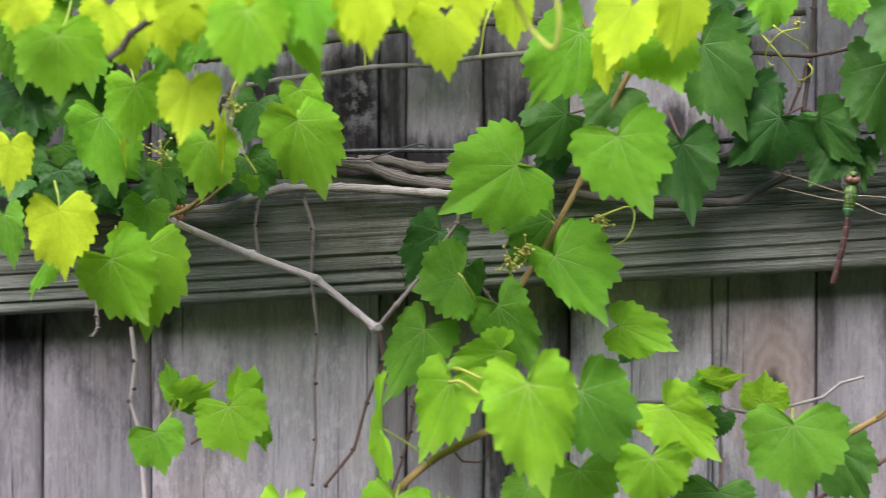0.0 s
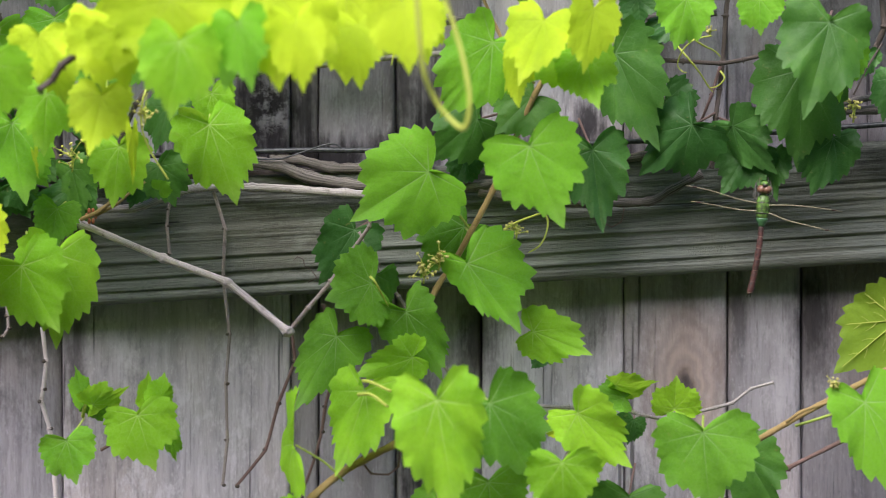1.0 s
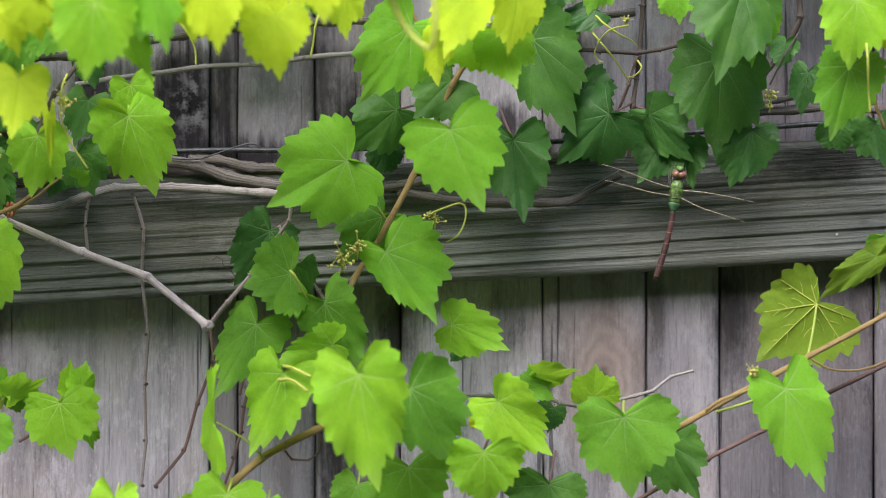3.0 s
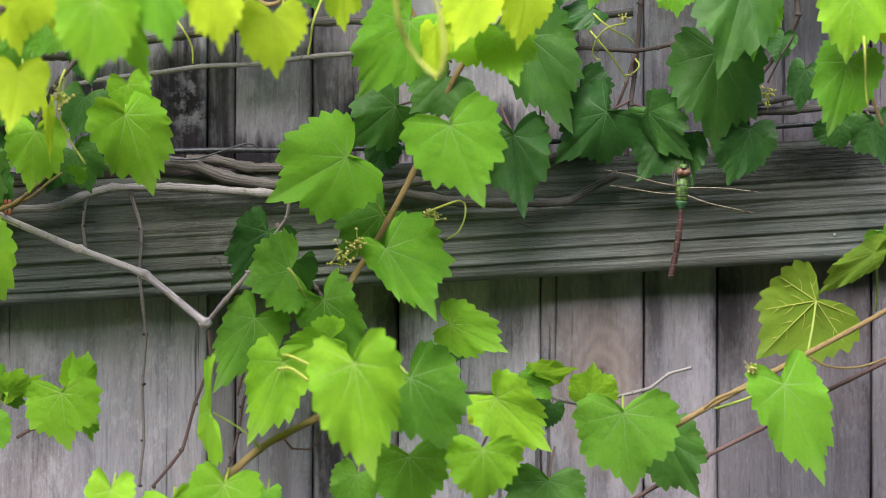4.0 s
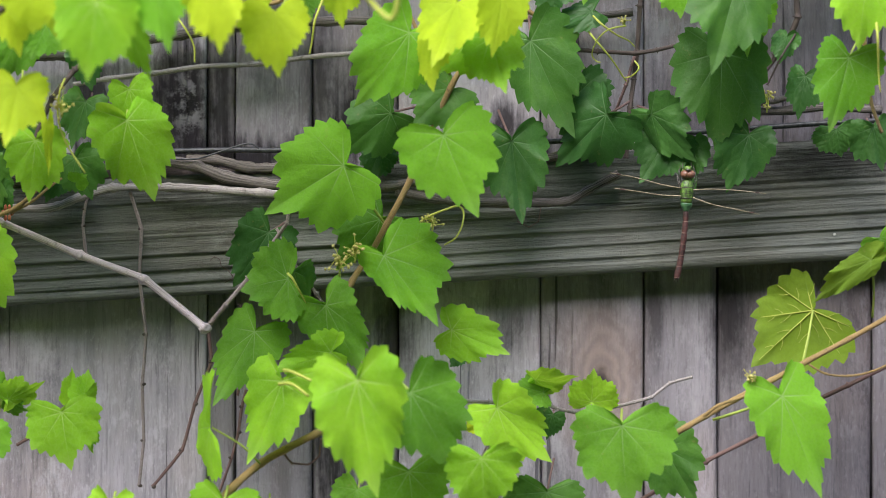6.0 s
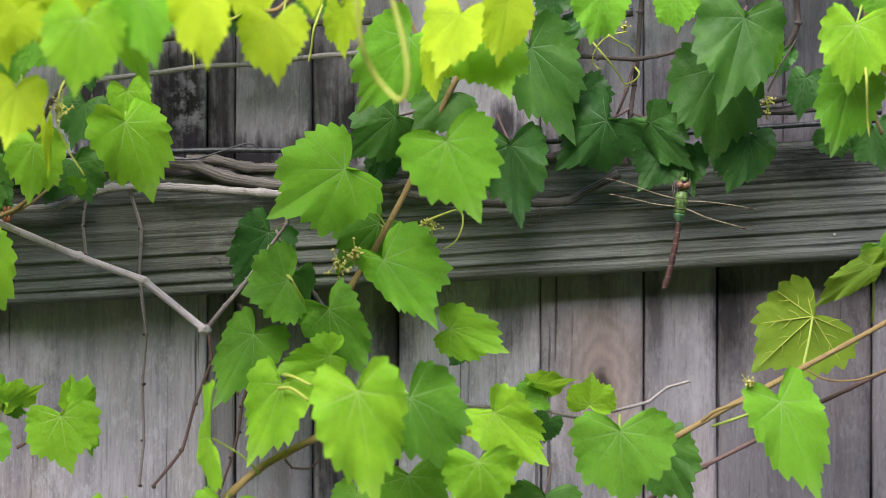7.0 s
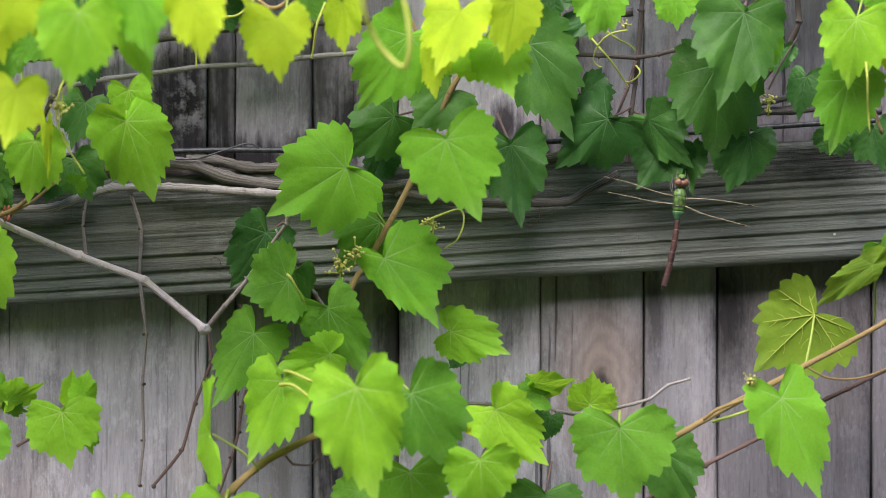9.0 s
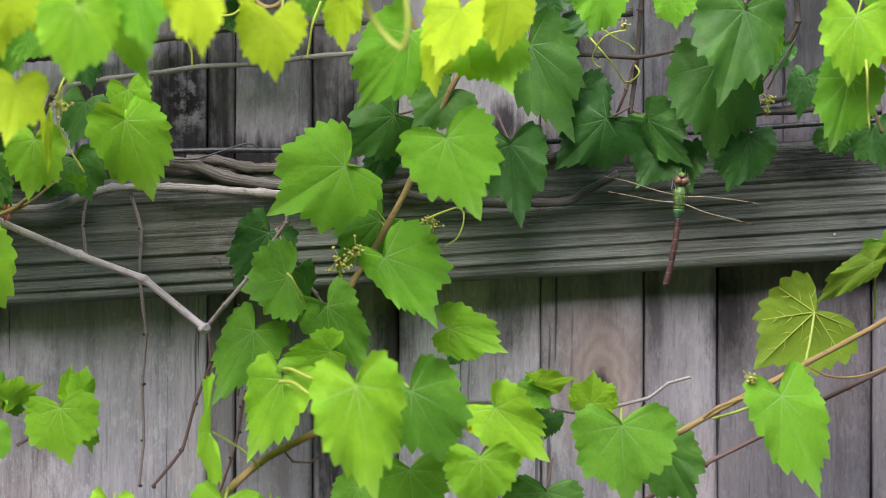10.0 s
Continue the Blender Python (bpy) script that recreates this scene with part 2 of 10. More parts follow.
BARK = {
    "tan": bark("tan_stem", (0.20, 0.125, 0.048), (0.42, 0.295, 0.125), 0.6, 60),
    "redtwig": bark("red_brown_twig", (0.105, 0.058, 0.053), (0.23, 0.145, 0.135), 0.7),
    "greytwig": bark("grey_twig", (0.14, 0.108, 0.106), (0.46, 0.38, 0.375), 0.75),
    "greycane": bark("pale_grey_cane", (0.28, 0.222, 0.228), (0.82, 0.72, 0.74), 0.65, 34, (0.13, 0.095, 0.09)),
    "darktwig": bark("dark_twig", (0.05, 0.038, 0.034), (0.125, 0.095, 0.085), 0.75),
    "palewood": bark("pale_vine_wood", (0.12, 0.102, 0.098), (0.56, 0.50, 0.49), 0.8, 30),
    "oldwood": bark("old_vine_wood", (0.016, 0.013, 0.012), (0.27, 0.235, 0.22), 0.88, 28),
    "young": bark("young_stem", (0.36, 0.42, 0.06), (0.50, 0.52, 0.10), 0.5, 20, (0.40, 0.36, 0.08)),
    "stalk": bark("leaf_stalk", (0.25, 0.35, 0.06), (0.42, 0.49, 0.10), 0.5, 20, (0.30, 0.28, 0.08)),
    "wire": plain("grey_wire", (0.018, 0.019, 0.022), (0.06, 0.062, 0.07), 0.45, 300.0, 0.3),
}
BUD = plain("yellow_green_bud", (0.36, 0.32, 0.06), (0.56, 0.50, 0.17), 0.55, 500.0)
RED_BUD = plain("red_bud_scale", (0.26, 0.06, 0.03), (0.42, 0.13, 0.06), 0.55, 400.0)


# ---- mesh helpers ----
def mesh_object(name, verts, faces, material, parent=None, label="", uvs=None, smooth=True):
    me = bpy.data.meshes.new(name)
    me.from_pydata([tuple(v) for v in verts], [], faces)
    if uvs is not None:
        layer = me.uv_layers.new(name="UVMap")
        flat = np.array([uvs[l.vertex_index] for l in me.loops], dtype=float)
        layer.data.foreach_set("uv", flat.ravel())
    if smooth:
        me.polygons.foreach_set("use_smooth", [True] * len(me.polygons))
    me.materials.append(material)
    me.update()
    ob = new(name, me)
    ob.parent = parent
    if label:
        tagged(ob, label)
    return ob


def part(name, bm, material, parent=None, label="", smooth=True):
    me = bpy.data.meshes.new(name)
    bmesh.ops.recalc_face_normals(bm, faces=bm.faces)
    bm.to_mesh(me)
    bm.free()
    if smooth:
        me.polygons.foreach_set("use_smooth", [True] * len(me.polygons))
    me.materials.append(material)
    ob = new(name, me)
    ob.parent = parent
    if label:
        tagged(ob, label)
    return ob


def thing(name, label, category, at=(0, 0, 0), group=""):
    ob = new(name)
    ob.location = at
    ob.empty_display_size = 0.02
    return tagged(ob, label, category, group)


def glide(points, steps, ease=1.0):
    """A smooth line through the points; ease under 1 keeps it straighter between them."""
    p = [Vector(q) for q in points]
    p = [2 * p[0] - p[1]] + p + [2 * p[-1] - p[-2]]
    out = []
    for i in range(1, len(p) - 2):
        for s in range(steps):
            t = s / steps
            m0, m1 = (p[i + 1] - p[i - 1]) * 0.5 * ease, (p[i + 2] - p[i]) * 0.5 * ease
            out.append(p[i] * (2 * t ** 3 - 3 * t * t + 1) + m0 * (t ** 3 - 2 * t * t + t) + p[i + 1] * (3 * t * t - 2 * t ** 3) + m1 * (t ** 3 - t * t))
    out.append(p[-2])
    return out


def tube(name, points, r0, r1, material, parent=None, label="", sides=10, steps=6, knots=0.0, rough=0.0, seed=1, tip=False, ease=1.0):
    """A stem along the points. knots: how far its nodes swell; rough: unevenness of the bark."""
    rng = random.Random(seed)
    line = glide(points, steps, ease)
    n = len(line)
    verts, uvs, faces = [], [], []
    side = Vector((0, 1, 0))
    run = 0.0
    for i, c in enumerate(line):
        ahead = (line[min(i + 1, n - 1)] - line[max(i - 1, 0)]).normalized()
        side = (side - ahead * side.dot(ahead))
        side = side.normalized() if side.length > 1e-4 else ahead.orthogonal().normalized()
        up = ahead.cross(side)
        r = r0 + (r1 - r0) * i / (n - 1)
        if knots and 0 < i < n - 1 or knots and i == n - 1:
            near = min(i % steps, steps - i % steps)
            r *= 1 + knots * (1.0, 0.3)[near] if near < 2 else 1
        r *= 1 + rough * rng.uniform(-1, 1)
        if tip and i > n - 3:
            r *= 0.75 if i == n - 2 else 0.4
        if i:
            run += (c - line[i - 1]).length
        for k in range(sides):
            w = 2 * math.pi * k / sides
            rr = r * (1 + rough * 0.6 * rng.uniform(-1, 1))
            if knots >= 0.3 and i and i % steps == 0:
                rr *= 1 + 0.95 * knots * max(0.0, math.cos(w - math.pi / 2 * (1 + 2 * (i // steps % 2)))) ** 3
            verts.append(c + side * math.cos(w) * rr + up * math.sin(w) * rr)
            uvs.append((abs(k / sides - 0.5), run * 6))
    for i in range(n - 1):
        for k in range(sides):
            k2 = (k + 1) % sides
            faces.append((i * sides + k, i * sides + k2, (i + 1) * sides + k2, (i + 1) * sides + k))
    faces.append(tuple(range(sides))[::-1])
    faces.append(tuple((n - 1) * sides + k for k in range(sides)))
    return mesh_object(name, verts, faces, material, parent, label, uvs)


def ovoid(size, at, rings=14):
    bm = bmesh.new()
    bmesh.ops.create_uvsphere(bm, u_segments=20, v_segments=rings, radius=1.0)
    bmesh.ops.scale(bm, vec=size, verts=bm.verts)
    bmesh.ops.translate(bm, vec=at, verts=bm.verts)
    return bm


# ---- fence ----
def fence_board(parent, x0, x1, y, z0, z1, seed, material=BOARD_WOOD, tone=0.9):
    """An upright board with worn edges and a slightly cupped, uneven face."""
    rng = random.Random(seed)
    w, nx, nz = x1 - x0, 9, 26
    ph, cup = rng.uniform(0, 9), rng.uniform(-0.002, 0.002)
    verts, faces = [], []
    for j in range(nz + 1):
        z = z0 + (z1 - z0) * j / nz
        edge = 0.0012 * noise.noise((ph, z * 9, 1.0)), 0.0012 * noise.noise((ph, z * 9, 5.0))
        for i in range(nx + 1):
            f = i / nx
            f2 = [0, 0.0009 / w, 0.0035 / w, 0.2, 0.4, 0.6, 0.8, 1 - 0.0035 / w, 1 - 0.0009 / w, 1][i]
            x = x0 + edge[0] + (w + edge[1] - edge[0]) * f2
            back = 0.0035 if i in (0, nx) else 0.0011 if i in (1, nx - 1) else 0.0002 if i in (2, nx - 2) else 0.0
            dy = back + cup * (2 * f - 1) ** 2 + 0.0012 * noise.noise((x * 40, z * 3, ph))
            verts.append((x, y + dy, z))
    row = nx + 1
    m = len(verts)
    for j in range(nz + 1):
        z = z0 + (z1 - z0) * j / nz
        verts += [(x0, y + 0.018, z), (x1, y + 0.018, z)]
    for j in range(nz):
        for i in range(nx):
            faces.append((j * row + i, j * row + i + 1, (j + 1) * row + i + 1, (j + 1) * row + i))
        l, l2 = m + 2 * j, m + 2 * j + 2
        faces += [(l, j * row, (j + 1) * row, l2), (j * row + nx, l + 1, l2 + 1, (j + 1) * row + nx), (l + 1, l, l2, l2 + 1)]
    top = nz * row
    faces.append((*range(top, top + row), m + 2 * nz + 1, m + 2 * nz))
    ob = mesh_object("board", verts, faces, material, parent)
    ob.color = (tone, tone * 0.965, tone * 0.995, 1)
    return ob


def fence_rail(parent, half, z_mid, slope, height, depth, ridges):
    """A sawn rail with rounded arrises, grain ridges worn proud and fine drying cracks."""
    prof = []
    for k in range(141):
        f = k / 140
        z = (f - 0.5) * height
        back = 0.0
        edge = min(f, 1 - f) * height
        soft = 0.006
        if edge < soft:
            back = soft - math.sqrt(max(soft ** 2 - (soft - edge) ** 2, 0))
        prof.append((back, z, min(1.0, edge / 0.006)))
    n = int(2 * half / 0.012)
    verts, faces = [], []
    for i in range(n + 1):
        x = -half + 2 * half * i / n
        for back, z, inner in prof:
            if ridges:
                w = z + height / 2 + 0.0032 * noise.noise((x * 1.7, z * 6, 9.0)) + 0.0009 * noise.noise((x * 9.0, z * 30, 4.0))
                for top, below, lip in ((0.0095, 0.004, 0.0015), (0.0185, 0.0095, 0.0022), (0.0300, 0.0185, 0.0020), (0.0430, 0.0300, 0.0010), (0.0560, 0.0430, 0.0004)):
                    if below <= w < top:
                        fall = (w - below) / (top - below)
                        back += lip * (min(1.0, fall * 1.25) if fall > 0.12 else 1 - fall / 0.12 * 0.85) * inner
                back += 0.0007 * noise.noise((x * 3.0, z * 300, 7.0)) * inner + 0.0004 * noise.noise((x * 6.0, z * 900, 2.0)) * inner
            wave = 0.0012 * noise.noise((x * 2.2, z * 25, 3.0))
            verts.append((x, back + wave, z + 0.0012 * noise.noise((x * 2.5, 0.3, 2.0))))
        verts += [(x, depth, height / 2), (x, depth, -height / 2)]
    row = len(prof) + 2
    for i in range(n):
        for k in range(row):
            k2 = (k + 1) % row
            faces.append((i * row + k, (i + 1) * row + k, (i + 1) * row + k2, i * row + k2))
    faces += [tuple(range(row)), tuple(n * row + k for k in range(row))[::-1]]
    ob = mesh_object("rail", verts, faces, RAIL_WOOD, parent, "grey-green rail with worn grain ridges")
    ob.matrix_basis = Matrix.Translation((0, 0, z_mid)) @ pose(0, 0, 0, 0, -math.degrees(math.atan(slope)), 0)
    return ob


# ---- vine ----
OUTLINE = ((0, 1.0), (4, 0.91), (9, 0.82), (18, 0.745), (30, 0.735), (42, 0.775), (54, 0.75), (66, 0.705), (80, 0.70), (92, 0.685), (102, 0.635),
           (110, 0.59), (118, 0.53), (124, 0.46), (129, 0.37), (134, 0.27), (140, 0.18), (147, 0.11), (156, 0.07), (167, 0.05), (180, 0.03))
VEINS = (0, 40, 80, 114)


def blade_radius(deg):
    deg = abs(deg)
    for (a0, r0), (a1, r1) in zip(OUTLINE, OUTLINE[1:]):
        if deg <= a1:
            f = (deg - a0) / (a1 - a0)
            return r0 + (r1 - r0) * f
    return 0.05


def leaf(parent, kind, at, angle, length, width, pitch=0.0, yaw=0.0, droop=0.2, fold=0.1, seed=1, stalk=None, halves=(1.0, 1.0), notch=1.0):
    """A toothed heart-shaped vine leaf hung at the point where its stalk meets the blade. angle: where its tip points, anticlockwise
    from the fence's +x; pitch: tip towards the viewer; yaw: the blade turned about its midrib; stalk: where the stalk leaves the vine;
    halves: how far each side of the blade spreads; notch: over 1 closes the notch at its base, under 1 opens it."""
    rng = random.Random(seed)
    rings = 8
    sx = width / 1.46
    lop, bend, wavy = rng.uniform(0.93, 1.07), rng.uniform(-0.08, 0.08), rng.uniform(1.0, 2.2)
    ph = [rng.uniform(0, 6.28) for _ in range(4)]
    reach = notch * rng.uniform(0.96, 1.05)
    teeth = []
    for sgn in (-1, 1):
        spot = rng.uniform(5, 10)
        while spot < 132:
            wide = rng.uniform(8.0, 17.0)
            teeth.append((sgn, spot, spot + wide, 0.45 + wide * 0.055 + rng.uniform(-0.2, 0.3), rng.uniform(0.28, 0.46)))
            spot += wide
    marks = {-180.0, 0.0, 180.0}
    for sgn, d0, d1, size, peak in teeth:
        for d in (d0, d0 + (d1 - d0) * peak):
            marks.add(sgn * (d if d < 90 else 90 + (d - 90) * reach))
    marks = sorted(marks)
    spokes = []
    for d0, d1 in zip(marks, marks[1:]):
        n = max(1, math.ceil((d1 - d0) / 2.2))
        spokes += [d0 + (d1 - d0) * k / n for k in range(n)]
    cols = len(spokes)
    verts, uvs, faces = [(0, 0, 0)], [(0, 0)], []
    for deg in spokes:
        th = radians(deg)
        bare = abs(deg) if abs(deg) < 90 else 90 + (abs(deg) - 90) / reach
        r = smooth_r = blade_radius(min(bare, 180)) * (1 + 0.035 * math.sin(3 * th + ph[1]) + 0.022 * math.sin(7 * th + ph[2]))
        for sgn, d0, d1, size, peak in teeth:
            if deg * sgn > 0 and d0 <= bare < d1:
                saw = (bare - d0) / (d1 - d0)
                rise = (1 - (saw - peak) / (1 - peak)) ** 0.8 if saw > peak else (saw / peak) ** 1.1
                r *= 1 + (0.084 * size * rise - 0.034) * max(0.0, min(1, (140 - bare) / 12, bare / 10))
        near = min(VEINS, key=lambda v: abs(abs(deg) - v))
        off = radians(abs(abs(deg) - near))
        for k in range(1, rings + 1):
            s = (0.13, 0.27, 0.42, 0.57, 0.72, 0.84, 0.93, 1.0)[k - 1]
            q = s * (smooth_r + (r - smooth_r) * s ** 9)
            x, y = q * math.sin(th), q * math.cos(th)
            puff = 0.016 * math.sin(min(off / radians(19), 1) * math.pi / 2) * math.sin(math.pi * min(s, 0.98) ** 0.8) * q
            z = fold * abs(x) * 0.9 - droop * (y * abs(y) * 0.55 + x * x * 0.8) + puff
            z += 0.0045 * s * (1 - s ** 4) * math.sin((q * math.cos(off) - 0.85 * q * math.sin(off)) * 2 * math.pi / 0.19) * min(1, off * 8)
            z += 0.045 * wavy * s ** 2 * math.sin(2 * th + ph[2]) + 0.03 * wavy * s ** 3 * math.sin(5 * th + ph[3]) + 0.012 * wavy * s ** 4 * math.sin(11 * th + ph[1])
            z -= 0.10 * droop * max(0, y - 0.6) ** 2
            x2 = x * (lop * halves[0] if x > 0 else halves[1] / lop) + bend * y * y
            verts.append((x2 * sx, y * length, z * length))
            uvs.append((q * math.cos(off), q * math.sin(off)))
    for c in range(cols):
        c2 = (c + 1) % cols
        a, b = 1 + c * rings, 1 + c2 * rings
        if c2 == 0:
            continue
        faces.append((0, b, a))
        for k in range(rings - 1):
            faces.append((a + k, b + k, b + k + 1, a + k + 1))
    ob = mesh_object("leaf", verts, faces, LEAF[kind], parent, "", uvs)
    p, w = radians(pitch), radians(angle)
    tipward = Vector((math.cos(w) * math.cos(p), -math.sin(p), math.sin(w) * math.cos(p)))
    out = Vector((0, -1, 0))
    out = (out - tipward * out.dot(tipward)).normalized()
    if kind == "U":
        out = -out
    across = tipward.cross(out)
    turn = Matrix((across, tipward, out)).transposed().to_4x4()
    ob.matrix_basis = Matrix.Translation(at) @ turn @ pose(0, 0, 0, 0, yaw, 0)
    if stalk is None:
        back = -tipward * (0.1 * length) + Vector((0, 0.03, 0.004))
        stalk = Vector(at) + back
    end = ob.matrix_basis.inverted() @ Vector(stalk)
    if kind == "U":
        first = Vector((0, 0, -0.0012))
    else:
        first = Vector((0, 0.0, -0.0015))
    mid = (first + end) / 2 + Vector((0, 0, -0.08 * end.length))
    thick = 0.0005 + 0.005 * length
    tube("petiole", [first, mid, end], thick, thick * 1.2, BARK["redtwig" if kind in "KD" else "stalk"], ob, "" if kind in "KD" else "yellow-green leaf stalk", 8, 6)
    if kind == "U":
        for v in VEINS:
            for sgn in ((1,) if v == 0 else (-1, 1)):
                pts = []
                for s in (0.0, 0.3, 0.6, 0.9):
                    q = s * blade_radius(v)
                    x, y = q * math.sin(radians(v * sgn)), q * math.cos(radians(v * sgn))
                    z = fold * abs(x) * 0.9 - droop * (y * abs(y) * 0.55 + x * x * 0.8)
                    x2 = x * (lop * halves[0] if x > 0 else halves[1] / lop) + bend * y * y
                    pts.append((x2 * sx, y * length, z * length - 0.0004))
                tube("vein", pts, 0.00045, 0.00018, BARK["young"], ob, "", 6, 4)
                for k, s in enumerate((0.2, 0.36, 0.5, 0.64) if v < 60 else (0.36, 0.6)):
                    turn_to = (-1, 1)[(k + (sgn > 0)) % 2]
                    pts = []
                    for go in (0.0, 0.08, 0.16, 0.24):
                        q, ang = s * blade_radius(v), radians(v * sgn)
                        a2 = ang + turn_to * (0.95 - 1.3 * go)
                        x = q * math.sin(ang) + go * (1.15 - s) * math.sin(a2)
                        y = q * math.cos(ang) + go * (1.15 - s) * math.cos(a2)
                        z = fold * abs(x) * 0.9 - droop * (y * abs(y) * 0.55 + x * x * 0.8)
                        x2 = x * (lop * halves[0] if x > 0 else halves[1] / lop) + bend * y * y
                        pts.append((x2 * sx, y * length, z * length - 0.0006))
                    tube("vein", pts, 0.00028, 0.00010, BARK["young"], ob, "", 5, 3)
    return ob


def flower_cluster(parent, at, size, seed):
    """A loose cluster of small unopened buds on thin stalks."""
    rng = random.Random(seed)
    ob = tube("flower_stalk", [at, Vector(at) + Vector((0.2 * size, 0.002, -0.5 * size)), Vector(at) + Vector((0.1 * size, 0.004, -1.4 * size))],
              0.0006, 0.0007, BARK["young"], parent, "thin yellow-green flower stalk", 6, 4)
    for _ in range(18):
        d = Vector((rng.gauss(0, 0.55), rng.gauss(0, 0.3), rng.gauss(-0.1, 0.5))) * size
        tip = Vector(at) + d
        root = Vector(at) + Vector((0.15 * size, 0.002, rng.uniform(-1.0, 0.3) * size))
        tube("flower_stem", [root, root * 0.45 + tip * 0.55 + Vector((0, 0, 0.06 * size)), tip], 0.00028, 0.00028, BARK["young"], ob, "", 5, 3)
        bm = bmesh.new()
        bmesh.ops.create_icosphere(bm, subdivisions=2, radius=min(1.0, 0.4 + size / 0.012) * (0.0006 + rng.random() * 0.0005))
        bmesh.ops.scale(bm, vec=(1, 1, 1.5), verts=bm.verts)
        bmesh.ops.rotate(bm, cent=(0, 0, 0), matrix=Euler((rng.uniform(-1, 1), rng.uniform(-1.4, 1.4), 0)).to_matrix(), verts=bm.verts)
        bmesh.ops.translate(bm, vec=tip, verts=bm.verts)
        part("bud", bm, BUD, ob)
    return ob


def shade_cover(parent, x0, x1, seed, overhang=False):
    """Unseen leaves added above the shoot to shade the boards; they reach up to the fence's top edge and, with an
    overhang, lean out from it.
    """
    rng = random.Random(seed)
    x = x0
    rows = [(z, 0.02, 0.085) for z in (1.662, 1.705, 1.745, 1.784)]
    if overhang:
        rows += [(1.790, 0.09, 0.15), (1.830, 0.12, 0.20)]
    while x < x1:
        for z, near, far in rows:
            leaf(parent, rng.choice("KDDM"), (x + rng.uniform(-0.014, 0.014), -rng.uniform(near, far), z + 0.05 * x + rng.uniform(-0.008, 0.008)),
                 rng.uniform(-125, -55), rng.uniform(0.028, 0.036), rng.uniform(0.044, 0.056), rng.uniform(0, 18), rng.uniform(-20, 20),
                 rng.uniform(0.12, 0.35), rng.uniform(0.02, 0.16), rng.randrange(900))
        x += 0.038


def dark_thicket(parent, x0, x1, z0, z1, count, seed):
    """Small dark old leaves and dry twigs, strewn to deepen the shade between the shoots and the rail."""
    rng = random.Random(seed)
    for _ in range(count):
        x, z = rng.uniform(x0, x1), rng.uniform(z0, z1)
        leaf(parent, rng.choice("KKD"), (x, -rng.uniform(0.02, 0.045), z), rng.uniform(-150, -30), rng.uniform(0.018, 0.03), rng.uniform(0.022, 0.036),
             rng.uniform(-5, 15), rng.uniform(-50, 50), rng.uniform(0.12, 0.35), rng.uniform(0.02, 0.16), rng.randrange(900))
    for _ in range(count // 2):
        x, z, y = rng.uniform(x0, x1), rng.uniform(z0, z1), -rng.uniform(0.015, 0.04)
        lean = rng.uniform(-0.05, 0.05)
        tube("twig", [(x, y, z), (x + lean * 0.4, y - 0.006, z + 0.014), (x + lean, y, z + 0.034)], 0.0011, 0.0007, BARK["darktwig"], parent, "thin dark dry twig", 8, 8,
             knots=0.4, rough=0.06, ease=0.4, seed=rng.randrange(900))


def knob(parent, at, size, skin, seed, label):
    """A swollen, uneven node on a stem."""
    bm = bmesh.new()
    bmesh.ops.create_icosphere(bm, subdivisions=3, radius=1.0)
    for v in bm.verts:
        v.co *= 1 + 0.22 * noise.noise(v.co * 1.7 + Vector((seed, 0, 0))) + 0.08 * noise.noise(v.co * 5 + Vector((0, seed, 0)))
    bmesh.ops.scale(bm, vec=size, verts=bm.verts)
    bmesh.ops.translate(bm, vec=at, verts=bm.verts)
    return part("node", bm, BARK[skin], parent, label)


def dead_twig(points, r0, r1, skin, seed):
    """A bare dead twig, straight between its dark dry nodes."""
    rng = random.Random(seed)
    ob = tube("dead_twig", points, r0, r1, BARK[skin], steps=14, knots=0.4, rough=0.04, ease=0.35, seed=seed)
    tagged(ob, "thin dead grey vine twig hanging down the fence", "twig", "twig on the fence")
    if r0 > 0.0006:
        for n, p in enumerate(points[1:]):
            bm = bmesh.new()
            bmesh.ops.create_icosphere(bm, subdivisions=2, radius=r0 * rng.uniform(1.0, 1.35))
            for v in bm.verts:
                v.co *= 1 + 0.25 * noise.noise(v.co * 900 + Vector((seed, n, 0)))
            bmesh.ops.scale(bm, vec=(1.0, 0.9, 0.8), verts=bm.verts)
            bmesh.ops.translate(bm, vec=Vector(p) + Vector((r0 * (0.75 if n % 2 else -0.75), -0.4 * r0, 0.0)), verts=bm.verts)
            part("node", bm, BARK["darktwig"], ob, "dark dry twig node")
    return ob


# ---- setting ----
def build_ground():
    n = 40
    verts, faces = [], []
    for j in range(n + 1):
        for i in range(n + 1):
            x, y = [((c / n * 2 - 1) ** 3) * 1500 for c in (i, j)]
            verts.append((x, y, 0.03 * noise.noise((x * 0.3, y * 0.3, 0)) if abs(x) + abs(y) < 60 else 0))
    for j in range(n):
        for i in range(n):
            faces.append((j * (n + 1) + i, j * (n + 1) + i + 1, (j + 1) * (n + 1) + i + 1, (j + 1) * (n + 1) + i))
    m = Nodes("dark_soil")
    v = m.coords()
    col = m.ramp(m.noise(v, 3.0, 8, 0.7), (0.3, (0.02, 0.022, 0.013)), (0.7, (0.045, 0.055, 0.024)))
    m.put(m.bsdf, "Base Color", col)
    m.put(m.bsdf, "Roughness", 0.9)
    m.bump(m.noise(v, 40.0, 6, 0.7), 0.6, 0.02)
    tagged(mesh_object("ground", verts, faces, m.mat), "dark soil with thin grass beside the fence", "ground", kind="structure")


def build_sky_blocker():
    """An unseen plain wall of boards behind the viewer, added to block the low sky and deepen shadows."""
